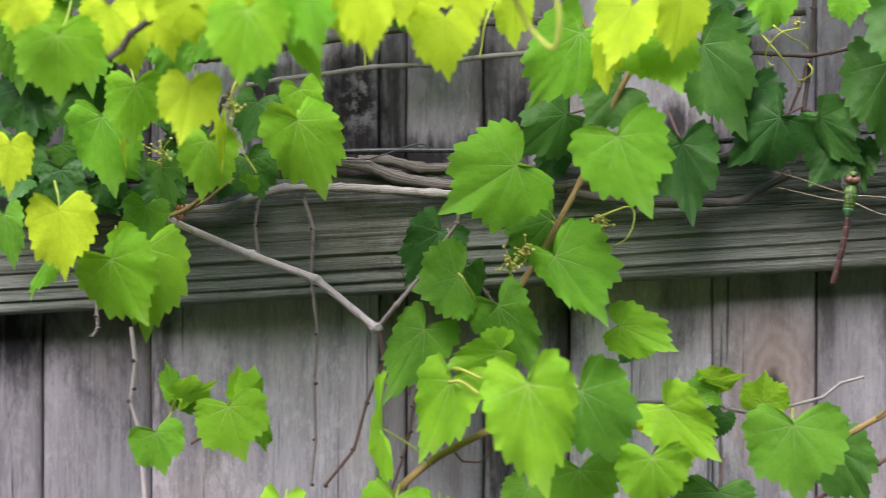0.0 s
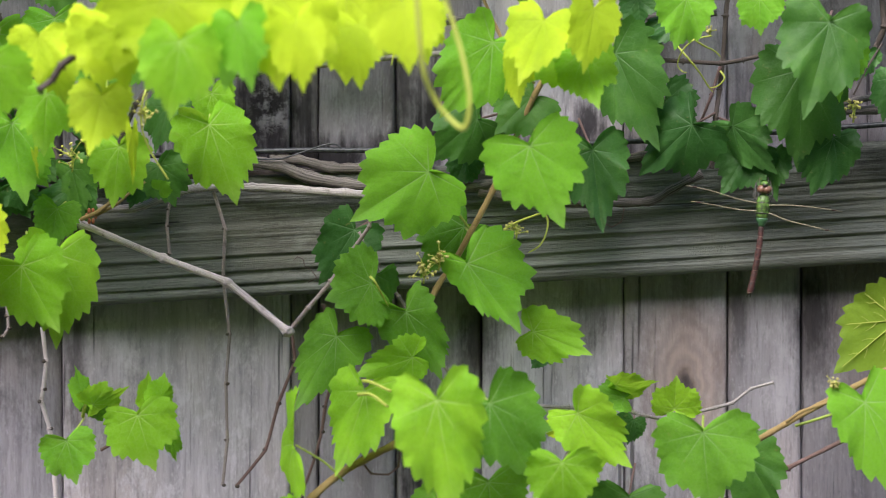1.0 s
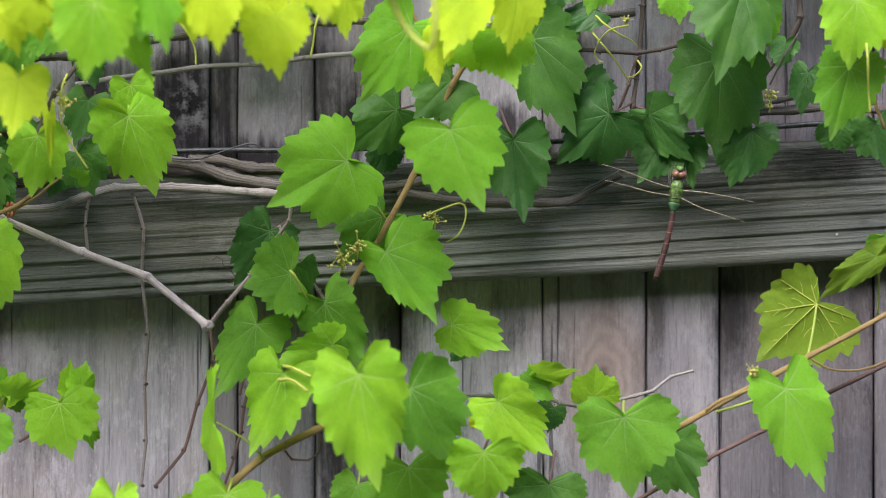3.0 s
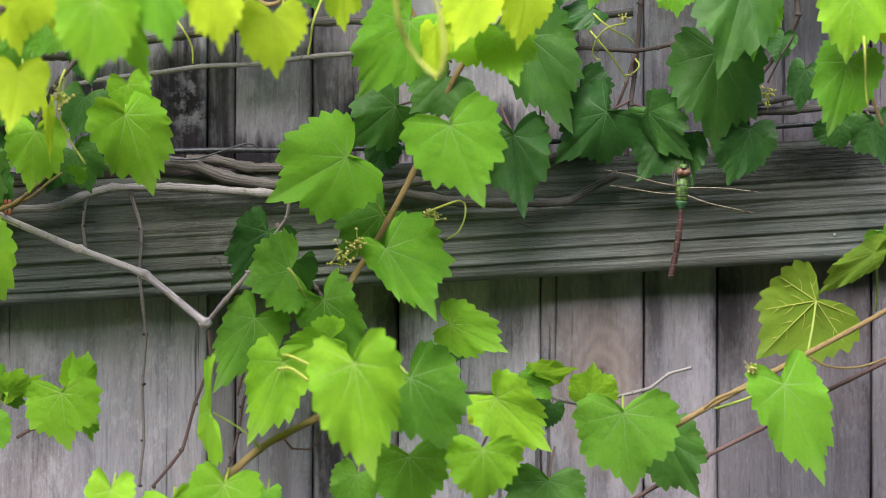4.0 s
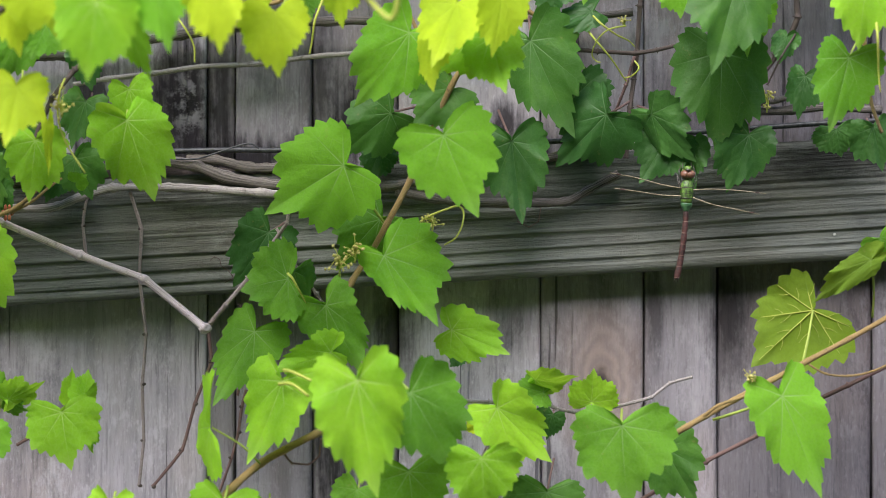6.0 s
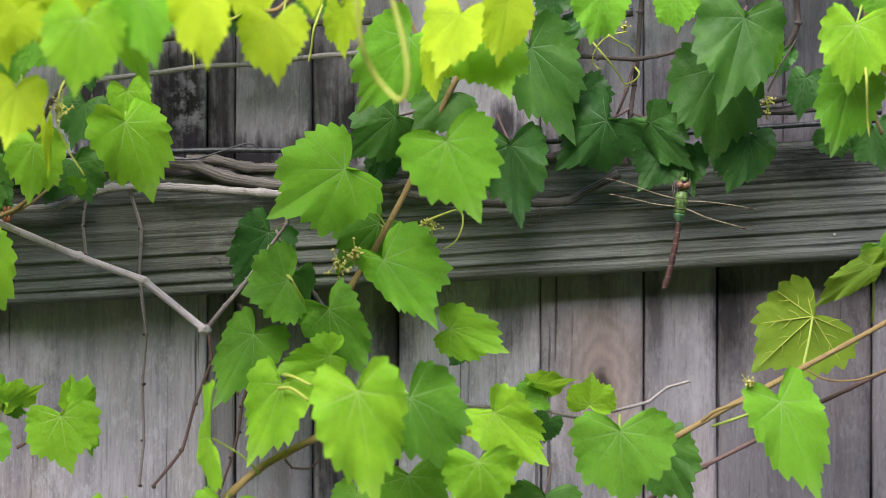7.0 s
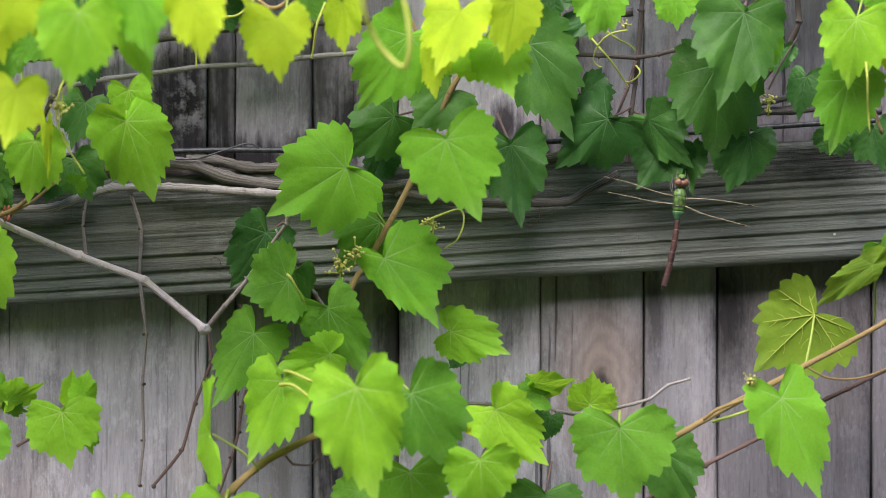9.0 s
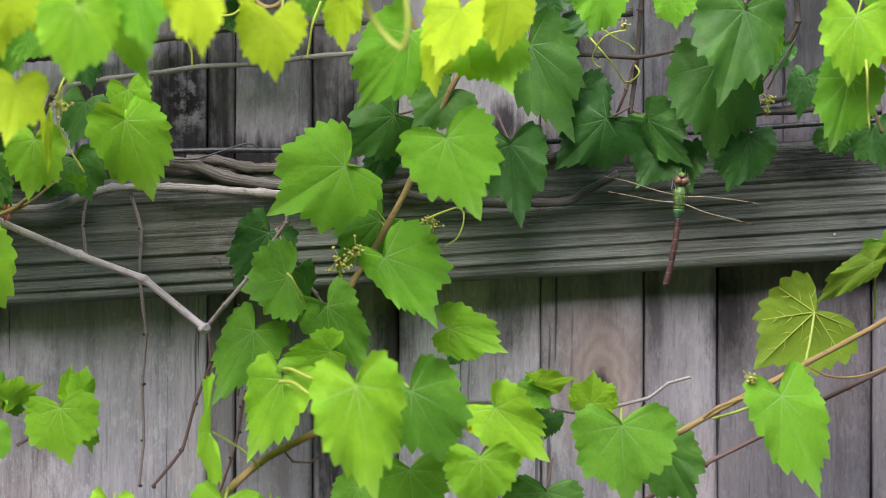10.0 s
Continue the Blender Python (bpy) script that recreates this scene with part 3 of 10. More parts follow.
    m = Nodes("sky_blocker_boards")
    m.put(m.bsdf, "Base Color", m.ramp(m.noise(m.mapped(m.coords(), (9.0, 1.0, 0.6)), 1.0, 6, 0.65), (0.35, (0.035, 0.037, 0.03)), (0.65, (0.075, 0.078, 0.062))))
    m.put(m.bsdf, "Roughness", 0.9)
    bm = bmesh.new()
    bmesh.ops.create_cube(bm, size=1.0)
    bmesh.ops.scale(bm, vec=(40.0, 0.12, 6.2), verts=bm.verts)
    bmesh.ops.translate(bm, vec=(0, -7.0, 3.09), verts=bm.verts)
    tagged(part("wall_south", bm, m.mat, None, "", False), "unseen plain dark board wall added to block the low sky", "wall", kind="structure")


def build_fence():
    f = thing("fence", "weathered grey timber fence with a grey-green rail", "fence")
    fence_rail(f, 3.0, 1.4697, 0.0545, 0.086, 0.0290, True)
    fence_rail(f, 3.0, 0.42, 0.0545, 0.089, 0.0290, False)
    seen = ((-0.5697, -0.4897, 0.0320, 0.70), (-0.4888, -0.4141, 0.0320, 0.66), (-0.4133, -0.3347, 0.0335, 0.78), (-0.3339, -0.1702, 0.0320, 1.42),
            (-0.1694, -0.1500, 0.0400, 0.72), (-0.1492, -0.0945, 0.0350, 0.80), (-0.0936, -0.0326, 0.0400, 0.90), (-0.0317, 0.0698, 0.0350, 1.45), (0.0706, 0.1440, 0.0320, 1.02),
            (0.1447, 0.1966, 0.0330, 0.87), (0.1974, 0.3078, 0.0350, 0.55), (0.3087, 0.3960, 0.0320, 0.70))
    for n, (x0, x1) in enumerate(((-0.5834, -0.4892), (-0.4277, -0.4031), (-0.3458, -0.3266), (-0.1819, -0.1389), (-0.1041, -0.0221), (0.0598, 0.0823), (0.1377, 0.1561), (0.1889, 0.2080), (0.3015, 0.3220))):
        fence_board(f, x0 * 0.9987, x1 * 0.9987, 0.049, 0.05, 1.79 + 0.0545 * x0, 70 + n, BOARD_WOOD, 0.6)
    for n, (x0, x1, y, tone) in enumerate(seen):
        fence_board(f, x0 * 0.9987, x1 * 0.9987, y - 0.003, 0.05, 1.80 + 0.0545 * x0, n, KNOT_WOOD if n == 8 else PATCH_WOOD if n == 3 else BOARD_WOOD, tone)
    speck = ovoid((0.0011, 0.0003, 0.0009), (0.2772, 0.0004, 1.4604), 8)
    part("dropping", speck, plain("chalky_white", (0.4, 0.41, 0.4), (0.6, 0.6, 0.58), 0.8), f, "small chalky white dropping on the rail")
    for side in (-1, 1):
        x = seen[0][0] - 0.092 if side < 0 else seen[-1][1] + 0.002
        for n in range(26):
            fence_board(f, x, x + 0.096, 0.0220 + 0.02 * (n % 2), 0.05, 1.80 + 0.0545 * x, 40 + n)
            x += 0.092 * side
    return f


def build_middle_shoot():
    s = thing("climbing_shoot", "tan vine shoot with broad green leaves and tendrils", "vine", group="vine on the fence")
    tube("cane", [(0.0227, -0.0500, 1.5990), (0.0199, -0.0540, 1.5870), (0.0063, -0.0490, 1.5638), (-0.0074, -0.0463, 1.5326), (-0.0219, -0.0520, 1.4992), (-0.0387, -0.0532, 1.4672), (-0.0505, -0.0472, 1.4465), (-0.0622, -0.0475, 1.4289), (-0.0718, -0.0534, 1.4035), (-0.0758, -0.0516, 1.3801)], 0.00200, 0.00220, BARK["tan"], s, steps=8, knots=0.15, rough=0.02, ease=1, seed=286)
    tube("cane", [(0.0199, -0.0500, 1.5873), (-0.0055, -0.0540, 1.5851), (-0.0211, -0.0490, 1.6108), (-0.0329, -0.0463, 1.6384)], 0.00160, 0.00120, BARK["tan"], s, steps=8, knots=0.15, rough=0.02, ease=1, seed=76)
    tube("tendril", [(-0.0151, -0.0700, 1.4698), (-0.0073, -0.0758, 1.4743), (0.0023, -0.0731, 1.4782), (0.0109, -0.0659, 1.4807), (0.0148, -0.0647, 1.4768), (0.0139, -0.0713, 1.4678), (0.0093, -0.0760, 1.4589), (0.0015, -0.0719, 1.4539)], 0.00088, 0.00053, BARK["young"], s, "curling yellow-green tendril", 8, 8, tip=True)
    flower_cluster(s, (-0.0073, -0.0750, 1.4716), 0.0060, 786)
    flower_cluster(s, (-0.0600, -0.1000, 1.4528), 0.0080, 703)
    flower_cluster(s, (-0.0704, -0.1000, 1.4450), 0.0085, 134)
    hung = []
    hung.append(leaf(s, "L", (-0.0665, -0.0750, 1.5091), -150, 0.0647, 0.0734, 5, 0, 0.13, 0.10, 256, (-0.0388, -0.0450, 1.4672)))
    hung.append(leaf(s, "L", (0.0022, -0.1400, 1.5272), -69, 0.0563, 0.0697, 5, 0, 0.27, 0.07, 30, (0.0063, -0.0500, 1.5423)))
    hung.append(leaf(s, "L", (-0.0390, -0.1000, 1.4473), -53, 0.0618, 0.0653, 10, -15, 0.20, 0.07, 81, (-0.0504, -0.0500, 1.4347), halves=(0.5, 1.2)))
    hung.append(leaf(s, "M", (-0.0430, -0.0300, 1.4721), -134, 0.0469, 0.0481, 0, 10, 0.32, 0.06, 128, (-0.0389, -0.0400, 1.4673)))
    hung.append(leaf(s, "L", (-0.0225, -0.1000, 1.5994), -120, 0.0638, 0.0582, 10, -10, 0.28, 0.02, 719, (0.0063, -0.0500, 1.5755)))
    hung.append(leaf(s, "Y", (0.0142, -0.1500, 1.6127), -112, 0.0511, 0.0496, 25, 20, 0.15, 0.16, 47, (0.0179, -0.0600, 1.5866)))
    hung.append(leaf(s, "Y", (-0.0022, -0.1400, 1.5891), -93, 0.0336, 0.0458, 10, 55, 0.32, 0.16, 8, (0.0121, -0.0600, 1.5827)))
    hung.append(leaf(s, "Y", (0.0449, -0.1600, 1.6167), -96, 0.0440, 0.0375, 10, -20, 0.18, 0.12, 83, (0.0199, -0.0600, 1.5886)))
    hung.append(leaf(s, "P", (0.0362, -0.1300, 1.5898), -73, 0.0449, 0.0437, 30, 5, 0.13, 0.12, 562, (0.0199, -0.0600, 1.5886)))
    hung.append(leaf(s, "P", (0.0193, -0.1150, 1.5945), -133, 0.0368, 0.0502, 10, 25, 0.23, 0.10, 488, (0.0199, -0.0600, 1.5866)))
    hung.append(leaf(s, "D", (-0.0331, -0.0350, 1.5429), -142, 0.0451, 0.0520, 5, -10, 0.26, 0.05, 387, (-0.0095, -0.0200, 1.5495)))
    hung.append(leaf(s, "D", (0.0043, -0.0450, 1.5641), -137, 0.0380, 0.0517, 10, 10, 0.20, 0.15, 491, (0.0063, -0.0500, 1.5677)))
    hung.append(leaf(s, "K", (-0.0413, -0.0150, 1.5160), -117, 0.0223, 0.0278, 5, 0, 0.14, 0.14, 624))
    shade_cover(s, -0.05, 0.06, 692)
    return s, hung


def build_lower_shoot():
    s = thing("climbing_shoot", "tan vine shoot with pale soft green leaves", "vine", group="vine on the fence")
    tube("cane", [(-0.0548, -0.1100, 1.3458), (-0.0869, -0.1140, 1.3320), (-0.1081, -0.1090, 1.3210), (-0.1234, -0.1063, 1.3121), (-0.1421, -0.1120, 1.2965), (-0.1610, -0.1132, 1.2757)], 0.00240, 0.00280, BARK["tan"], s, steps=8, knots=0.15, rough=0.02, ease=1, seed=187)
    tube("cane", [(-0.1085, -0.1000, 1.3186), (-0.1026, -0.1040, 1.3119), (-0.0914, -0.0990, 1.3109), (-0.0846, -0.0963, 1.3164), (-0.0832, -0.1020, 1.3282)], 0.00080, 0.00060, BARK["redtwig"], s, steps=14, knots=0.45, rough=0.06, ease=0.25, seed=281)
    for line in (((-0.1104, -0.1260, 1.3663), (-0.1013, -0.1330, 1.3665), (-0.0900, -0.1400, 1.3590)), ((-0.1075, -0.1200, 1.3752), (-0.1013, -0.1300, 1.3746), (-0.0881, -0.1380, 1.3690))):
        tube("petiole", line, 0.0013, 0.0010, BARK["young"], s, "thick yellow-green leaf stalk", 8, 6)
    hung = []
    hung.append(leaf(s, "P", (-0.1078, -0.1200, 1.3706), -110, 0.0590, 0.0560, 0, 28, 0.13, 0.13, 885, (-0.0894, -0.1000, 1.3579)))
    hung.append(leaf(s, "P", (-0.0568, -0.2000, 1.3721), -81, 0.0771, 0.0626, 8, 0, 0.14, 0.14, 968, (-0.0848, -0.1200, 1.3368)))
    hung.append(leaf(s, "M", (-0.0220, -0.1550, 1.3618), -59, 0.0587, 0.0625, 8, 0, 0.32, 0.04, 485, (-0.0359, -0.1000, 1.3740)))
    hung.append(leaf(s, "L", (-0.0235, -0.1200, 1.3073), -83, 0.0433, 0.0568, 10, 0, 0.19, 0.15, 389, (-0.0512, -0.1000, 1.2937)))
    hung.append(leaf(s, "P", (-0.1552, -0.1300, 1.3379), -177, 0.0350, 0.0780, -68, 0, 0.22, 0.07, 54, (-0.1232, -0.1100, 1.3127)))
    hung.append(leaf(s, "P", (-0.1451, -0.1500, 1.2915), -100, 0.0480, 0.0500, 15, 0, 0.22, 0.14, 570))
    hung.append(leaf(s, "P", (-0.2190, -0.1600, 1.2885), -95, 0.0480, 0.0340, 15, 0, 0.20, 0.10, 301))
    hung.append(leaf(s, "M", (-0.0588, -0.1000, 1.2937), -113, 0.0301, 0.0349, 15, 10, 0.33, 0.13, 773))
    hung.append(leaf(s, "L", (-0.1188, -0.1200, 1.2838), -99, 0.0238, 0.0231, 15, 10, 0.31, 0.15, 815))
    hung.append(leaf(s, "P", (-0.1800, -0.1450, 1.2790), -80, 0.0420, 0.0440, 12, 0, 0.28, 0.12, 322))
    return s, hung


def build_golden_shoot():
    s = thing("climbing_shoot", "golden vine shoot with a leaf showing its veined underside", "vine", group="vine on the fence")
    tube("cane", [(0.1517, -0.0950, 1.3232), (0.1648, -0.0990, 1.3311), (0.1766, -0.0940, 1.3374), (0.1980, -0.0913, 1.3491), (0.2223, -0.0970, 1.3624), (0.2463, -0.0982, 1.3754), (0.2746, -0.0922, 1.3898), (0.3006, -0.0925, 1.4044), (0.3349, -0.0984, 1.4255)], 0.00215, 0.00170, BARK["tan"], s, steps=8, knots=0.15, rough=0.02, ease=1, seed=79)
    tube("cane", [(0.1761, -0.1000, 1.3384), (0.1853, -0.1040, 1.3455), (0.1972, -0.0990, 1.3495), (0.2128, -0.0963, 1.3547)], 0.00128, 0.00100, BARK["tan"], s, steps=8, knots=0.15, rough=0.02, ease=1, seed=279)
    tube("cane", [(0.2466, -0.0850, 1.3742), (0.2596, -0.0890, 1.3667), (0.2756, -0.0840, 1.3649), (0.2914, -0.0813, 1.3675), (0.3137, -0.0870, 1.3773)], 0.00080, 0.00080, BARK["tan"], s, steps=8, knots=0.15, rough=0.02, ease=1, seed=874)
    flower_cluster(s, (0.2051, -0.1200, 1.3656), 0.0044, 185)
    hung = []
    hung.append(leaf(s, "U", (0.2546, -0.0700, 1.4097), -136, 0.0560, 0.0780, 0, 0, 0.24, 0.15, 541, (0.2462, -0.0950, 1.3753), halves=(1.05, 0.85)))
    hung.append(leaf(s, "V", (0.2928, -0.0850, 1.4435), -146, 0.0487, 0.0213, -10, 30, 0.13, 0.10, 992, (0.2970, -0.0600, 1.4037)))
    hung.append(leaf(s, "L", (0.2280, -0.1150, 1.3544), -68, 0.0729, 0.0558, 10, -18, 0.16, 0.03, 673, (0.1831, -0.0950, 1.3374)))
    hung.append(leaf(s, "L", (0.2993, -0.0800, 1.4581), -59, 0.0225, 0.0352, 0, 40, 0.17, 0.13, 529, (0.2935, -0.0800, 1.4419)))
    return s, hung


def build_bare_shoot():
    s = thing("bare_twig", "thin bare red-brown vine twig before the fence boards", "vine", group="vine on the fence")
    tube("cane", [(0.1253, -0.0200, 1.2661), (0.1836, -0.0240, 1.3012), (0.2225, -0.0190, 1.3203), (0.2565, -0.0163, 1.3408), (0.2836, -0.0220, 1.3545), (0.3131, -0.0232, 1.3692), (0.3437, -0.0172, 1.3829)], 0.00160, 0.00160, BARK["redtwig"], s, steps=14, knots=0.45, rough=0.06, ease=0.25, seed=373)
    hung = []
    return s, hung


def build_grey_shoot():
    s = thing("climbing_shoot", "grey vine twig with small light green leaves", "vine", group="vine on the fence")
    tube("cane", [(-0.0094, -0.0450, 1.3524), (0.0063, -0.0490, 1.3487), (0.0306, -0.0440, 1.3473), (0.0475, -0.0413, 1.3467), (0.0650, -0.0470, 1.3478), (0.0787, -0.0482, 1.3428), (0.0926, -0.0422, 1.3397), (0.1142, -0.0425, 1.3429), (0.1315, -0.0484, 1.3475), (0.1433, -0.0466, 1.3508), (0.1563, -0.0412, 1.3602), (0.1717, -0.0444, 1.3648)], 0.00150, 0.00100, BARK["palewood"], s, steps=14, knots=0.45, rough=0.06, ease=0.25, seed=689)
    tube("cane", [(0.0475, -0.0400, 1.3467), (0.0337, -0.0440, 1.3249), (0.0259, -0.0390, 1.3089), (0.0142, -0.0363, 1.2891), (0.0122, -0.0420, 1.2659)], 0.00120, 0.00080, BARK["greytwig"], s, steps=14, knots=0.45, rough=0.06, ease=0.25, seed=73)
    hung = []
    hung.append(leaf(s, "M", (0.1196, -0.1200, 1.3361), -89, 0.0535, 0.0738, 8, 0, 0.34, 0.10, 4, (0.1230, -0.0600, 1.3440)))
    hung.append(leaf(s, "P", (0.0353, -0.1050, 1.3462), -45, 0.0538, 0.0457, 0, 4, 0.13, 0.11, 810, (0.0454, -0.0150, 1.3487)))
    hung.append(leaf(s, "P", (0.0253, -0.1600, 1.3148), -91, 0.0380, 0.0520, 4, 0, 0.17, 0.05, 804, (0.0375, -0.0500, 1.3213)))
    hung.append(leaf(s, "Y", (0.0257, -0.0600, 1.3317), 98, 0.0159, 0.0225, 30, 30, 0.32, 0.13, 635))
    hung.append(leaf(s, "D", (0.0713, -0.0700, 1.2877), -95, 0.0395, 0.0581, 10, 0, 0.17, 0.13, 380, (0.0766, -0.0500, 1.3096)))
    hung.append(leaf(s, "D", (0.1529, -0.0500, 1.3135), -59, 0.0458, 0.0506, 5, 15, 0.12, 0.06, 351, (0.1477, -0.0400, 1.3325)))
    hung.append(leaf(s, "P", (0.1018, -0.0550, 1.3451), 87, 0.0249, 0.0359, 20, 0, 0.17, 0.15, 278, (0.1045, -0.0400, 1.3412)))
    hung.append(leaf(s, "M", (0.0687, -0.0550, 1.3529), 162, 0.0240, 0.0261, 20, 30, 0.15, 0.14, 539, (0.0672, -0.0400, 1.3463)))
    hung.append(leaf(s, "P", (0.0627, -0.0600, 1.3616), -11, 0.0297, 0.0404, 0, 58, 0.32, 0.09, 407))
    hung.append(leaf(s, "K", (0.0754, -0.0300, 1.3379), -106, 0.0185, 0.0231, 0, 20, 0.28, 0.13, 989))
    hung.append(leaf(s, "P", (0.0055, -0.0750, 1.3958), -23, 0.0469, 0.0382, 25, 5, 0.13, 0.04, 603, (0.0166, -0.0300, 1.3715)))
    hung.append(leaf(s, "K", (0.0123, -0.0200, 1.3782), -131, 0.0125, 0.0169, 15, 20, 0.18, 0.07, 969))
    return s, hung


def build_woody_shoot():
    s = thing("woody_cane", "pale grey woody vine cane with green leaves", "vine", group="vine on the fence")
    tube("cane", [(-0.3293, -0.0550, 1.4816), (-0.3065, -0.0590, 1.4714), (-0.2508, -0.0540, 1.4476), (-0.2063, -0.0513, 1.4309), (-0.1633, -0.0570, 1.3966)], 0.00240, 0.00270, BARK["greycane"], s, steps=8, knots=0.32, rough=0.02, ease=0.25, seed=439)
    tube("cane", [(-0.1638, -0.0500, 1.3968), (-0.1499, -0.0540, 1.4133), (-0.1346, -0.0490, 1.4316), (-0.1191, -0.0463, 1.4543), (-0.1078, -0.0520, 1.4699), (-0.1050, -0.0532, 1.4894)], 0.00180, 0.00120, BARK["greytwig"], s, steps=14, knots=0.45, rough=0.06, ease=0.25, seed=55)
    tube("cane", [(-0.1160, -0.0300, 1.4662), (-0.1040, -0.0340, 1.4425), (-0.0884, -0.0290, 1.4208), (-0.0767, -0.0263, 1.4030), (-0.0647, -0.0320, 1.3834), (-0.0528, -0.0332, 1.3676)], 0.00120, 0.00120, BARK["greytwig"], s, steps=14, knots=0.45, rough=0.06, ease=0.25, seed=728)
    tube("cane", [(-0.3057, -0.0700, 1.4744), (-0.2916, -0.0740, 1.4806), (-0.2783, -0.0690, 1.4923), (-0.2686, -0.0663, 1.5016)], 0.00160, 0.00120, BARK["tan"], s, steps=8, knots=0.15, rough=0.02, ease=1, seed=232)
    tube("cane", [(-0.2960, -0.0700, 1.4767), (-0.2800, -0.0740, 1.4852), (-0.2706, -0.0690, 1.4938), (-0.2616, -0.0663, 1.5005)], 0.00120, 0.00080, BARK["tan"], s, steps=8, knots=0.15, rough=0.02, ease=1, seed=883)
    tube("tendril", [(-0.1057, -0.0800, 1.4350), (-0.1023, -0.0858, 1.4319), (-0.0978, -0.0831, 1.4234), (-0.0935, -0.0759, 1.4148)], 0.00096, 0.00058, BARK["young"], s, "curling yellow-green tendril", 8, 8, tip=True)
    hung = []
    for n, (x, y, z, r) in enumerate(((-0.2508, -0.0545, 1.4474, 0.0031), (-0.2063, -0.0518, 1.4309, 0.0033), (-0.1640, -0.0560, 1.3972, 0.0040))):
        knob(s, (x, y, z), (r * 1.15, r, r * 0.95), "greycane", n + 3, "swollen pale grey cane node")
    hung.append(leaf(s, "K", (-0.1215, -0.0300, 1.4620), -122, 0.0470, 0.0450, 0, 5, 0.18, 0.12, 83, (-0.1104, -0.0000, 1.4704)))
    hung.append(leaf(s, "M", (-0.1062, -0.0700, 1.4335), -172, 0.0340, 0.0600, 0, 8, 0.15, 0.05, 883, (-0.0935, -0.0500, 1.4144)))
    hung.append(leaf(s, "D", (-0.1035, -0.0450, 1.4386), -99, 0.0396, 0.0385, 0, -30, 0.24, 0.16, 866))
    hung.append(leaf(s, "M", (-0.0808, -0.0750, 1.4140), -63, 0.0553, 0.0472, 10, 15, 0.16, 0.02, 11, (-0.0723, -0.0400, 1.4347)))
    hung.append(leaf(s, "M", (-0.1300, -0.0600, 1.3985), -120, 0.0567, 0.0474, 8, 10, 0.25, 0.02, 486, (-0.1116, -0.0400, 1.4033)))
    hung.append(leaf(s, "P", (-0.0765, -0.0900, 1.3850), -158, 0.0405, 0.0347, 20, -20, 0.31, 0.05, 61, (-0.0684, -0.0400, 1.4033)))
    return s, hung


def build_shaded_shoot():
    s = thing("climbing_shoot", "vine shoot with shaded dark green leaves over the rail", "vine", group="vine on the fence")
    tube("cane", [(0.1411, -0.0200, 1.6367), (0.1389, -0.0240, 1.6166), (0.1372, -0.0190, 1.5852), (0.1350, -0.0163, 1.5655), (0.1319, -0.0220, 1.5455), (0.1290, -0.0232, 1.5098)], 0.00180, 0.00160, BARK["darktwig"], s, steps=14, knots=0.45, rough=0.06, ease=0.25, seed=262)
    tube("cane", [(0.0872, -0.0300, 1.5857), (0.1087, -0.0340, 1.5843), (0.1346, -0.0290, 1.5830), (0.1506, -0.0263, 1.5856), (0.1687, -0.0320, 1.5896), (0.1836, -0.0332, 1.5930)], 0.00160, 0.00140, BARK["darktwig"], s, steps=14, knots=0.45, rough=0.06, ease=0.25, seed=642)
    tube("cane", [(0.1352, -0.0200, 1.5812), (0.1290, -0.0240, 1.5612), (0.1214, -0.0190, 1.5416)], 0.00120, 0.00100, BARK["redtwig"], s, steps=14, knots=0.45, rough=0.06, ease=0.25, seed=66)
    tube("cane", [(0.2474, -0.0200, 1.6367), (0.2493, -0.0240, 1.6087), (0.2423, -0.0190, 1.5912), (0.2347, -0.0163, 1.5814), (0.2222, -0.0220, 1.5653), (0.2122, -0.0232, 1.5454)], 0.00220, 0.00180, BARK["darktwig"], s, steps=14, knots=0.45, rough=0.06, ease=0.25, seed=495)
    tube("cane", [(0.2470, -0.0300, 1.5964), (0.2367, -0.0340, 1.5804), (0.2274, -0.0290, 1.5609)], 0.00080, 0.00064, BARK["darktwig"], s, steps=14, knots=0.45, rough=0.06, ease=0.25, seed=289)
    tube("cane", [(0.0458, -0.0300, 1.6398), (0.0575, -0.0340, 1.6158), (0.0695, -0.0290, 1.6083), (0.0854, -0.0263, 1.6065)], 0.00160, 0.00160, BARK["tan"], s, steps=8, knots=0.15, rough=0.02, ease=1, seed=346)
    tube("tendril", [(0.0986, -0.0400, 1.6016), (0.1081, -0.0458, 1.5895), (0.1181, -0.0431, 1.5779), (0.1263, -0.0359, 1.5665), (0.1292, -0.0347, 1.5626)], 0.00080, 0.00048, BARK["young"], s, "curling yellow-green tendril", 8, 8, tip=True)
    tube("tendril", [(0.1050, -0.0450, 1.6079), (0.1118, -0.0508, 1.6009), (0.1217, -0.0481, 1.5944), (0.1300, -0.0409, 1.5910), (0.1344, -0.0397, 1.5867)], 0.00080, 0.00048, BARK["young"], s, "curling yellow-green tendril", 8, 8, tip=True)
    tube("tendril", [(0.1343, -0.0400, 1.5769), (0.1367, -0.0458, 1.5718), (0.1326, -0.0431, 1.5669), (0.1275, -0.0359, 1.5657), (0.1244, -0.0347, 1.5685)], 0.00072, 0.00043, BARK["young"], s, "curling yellow-green tendril", 8, 8, tip=True)
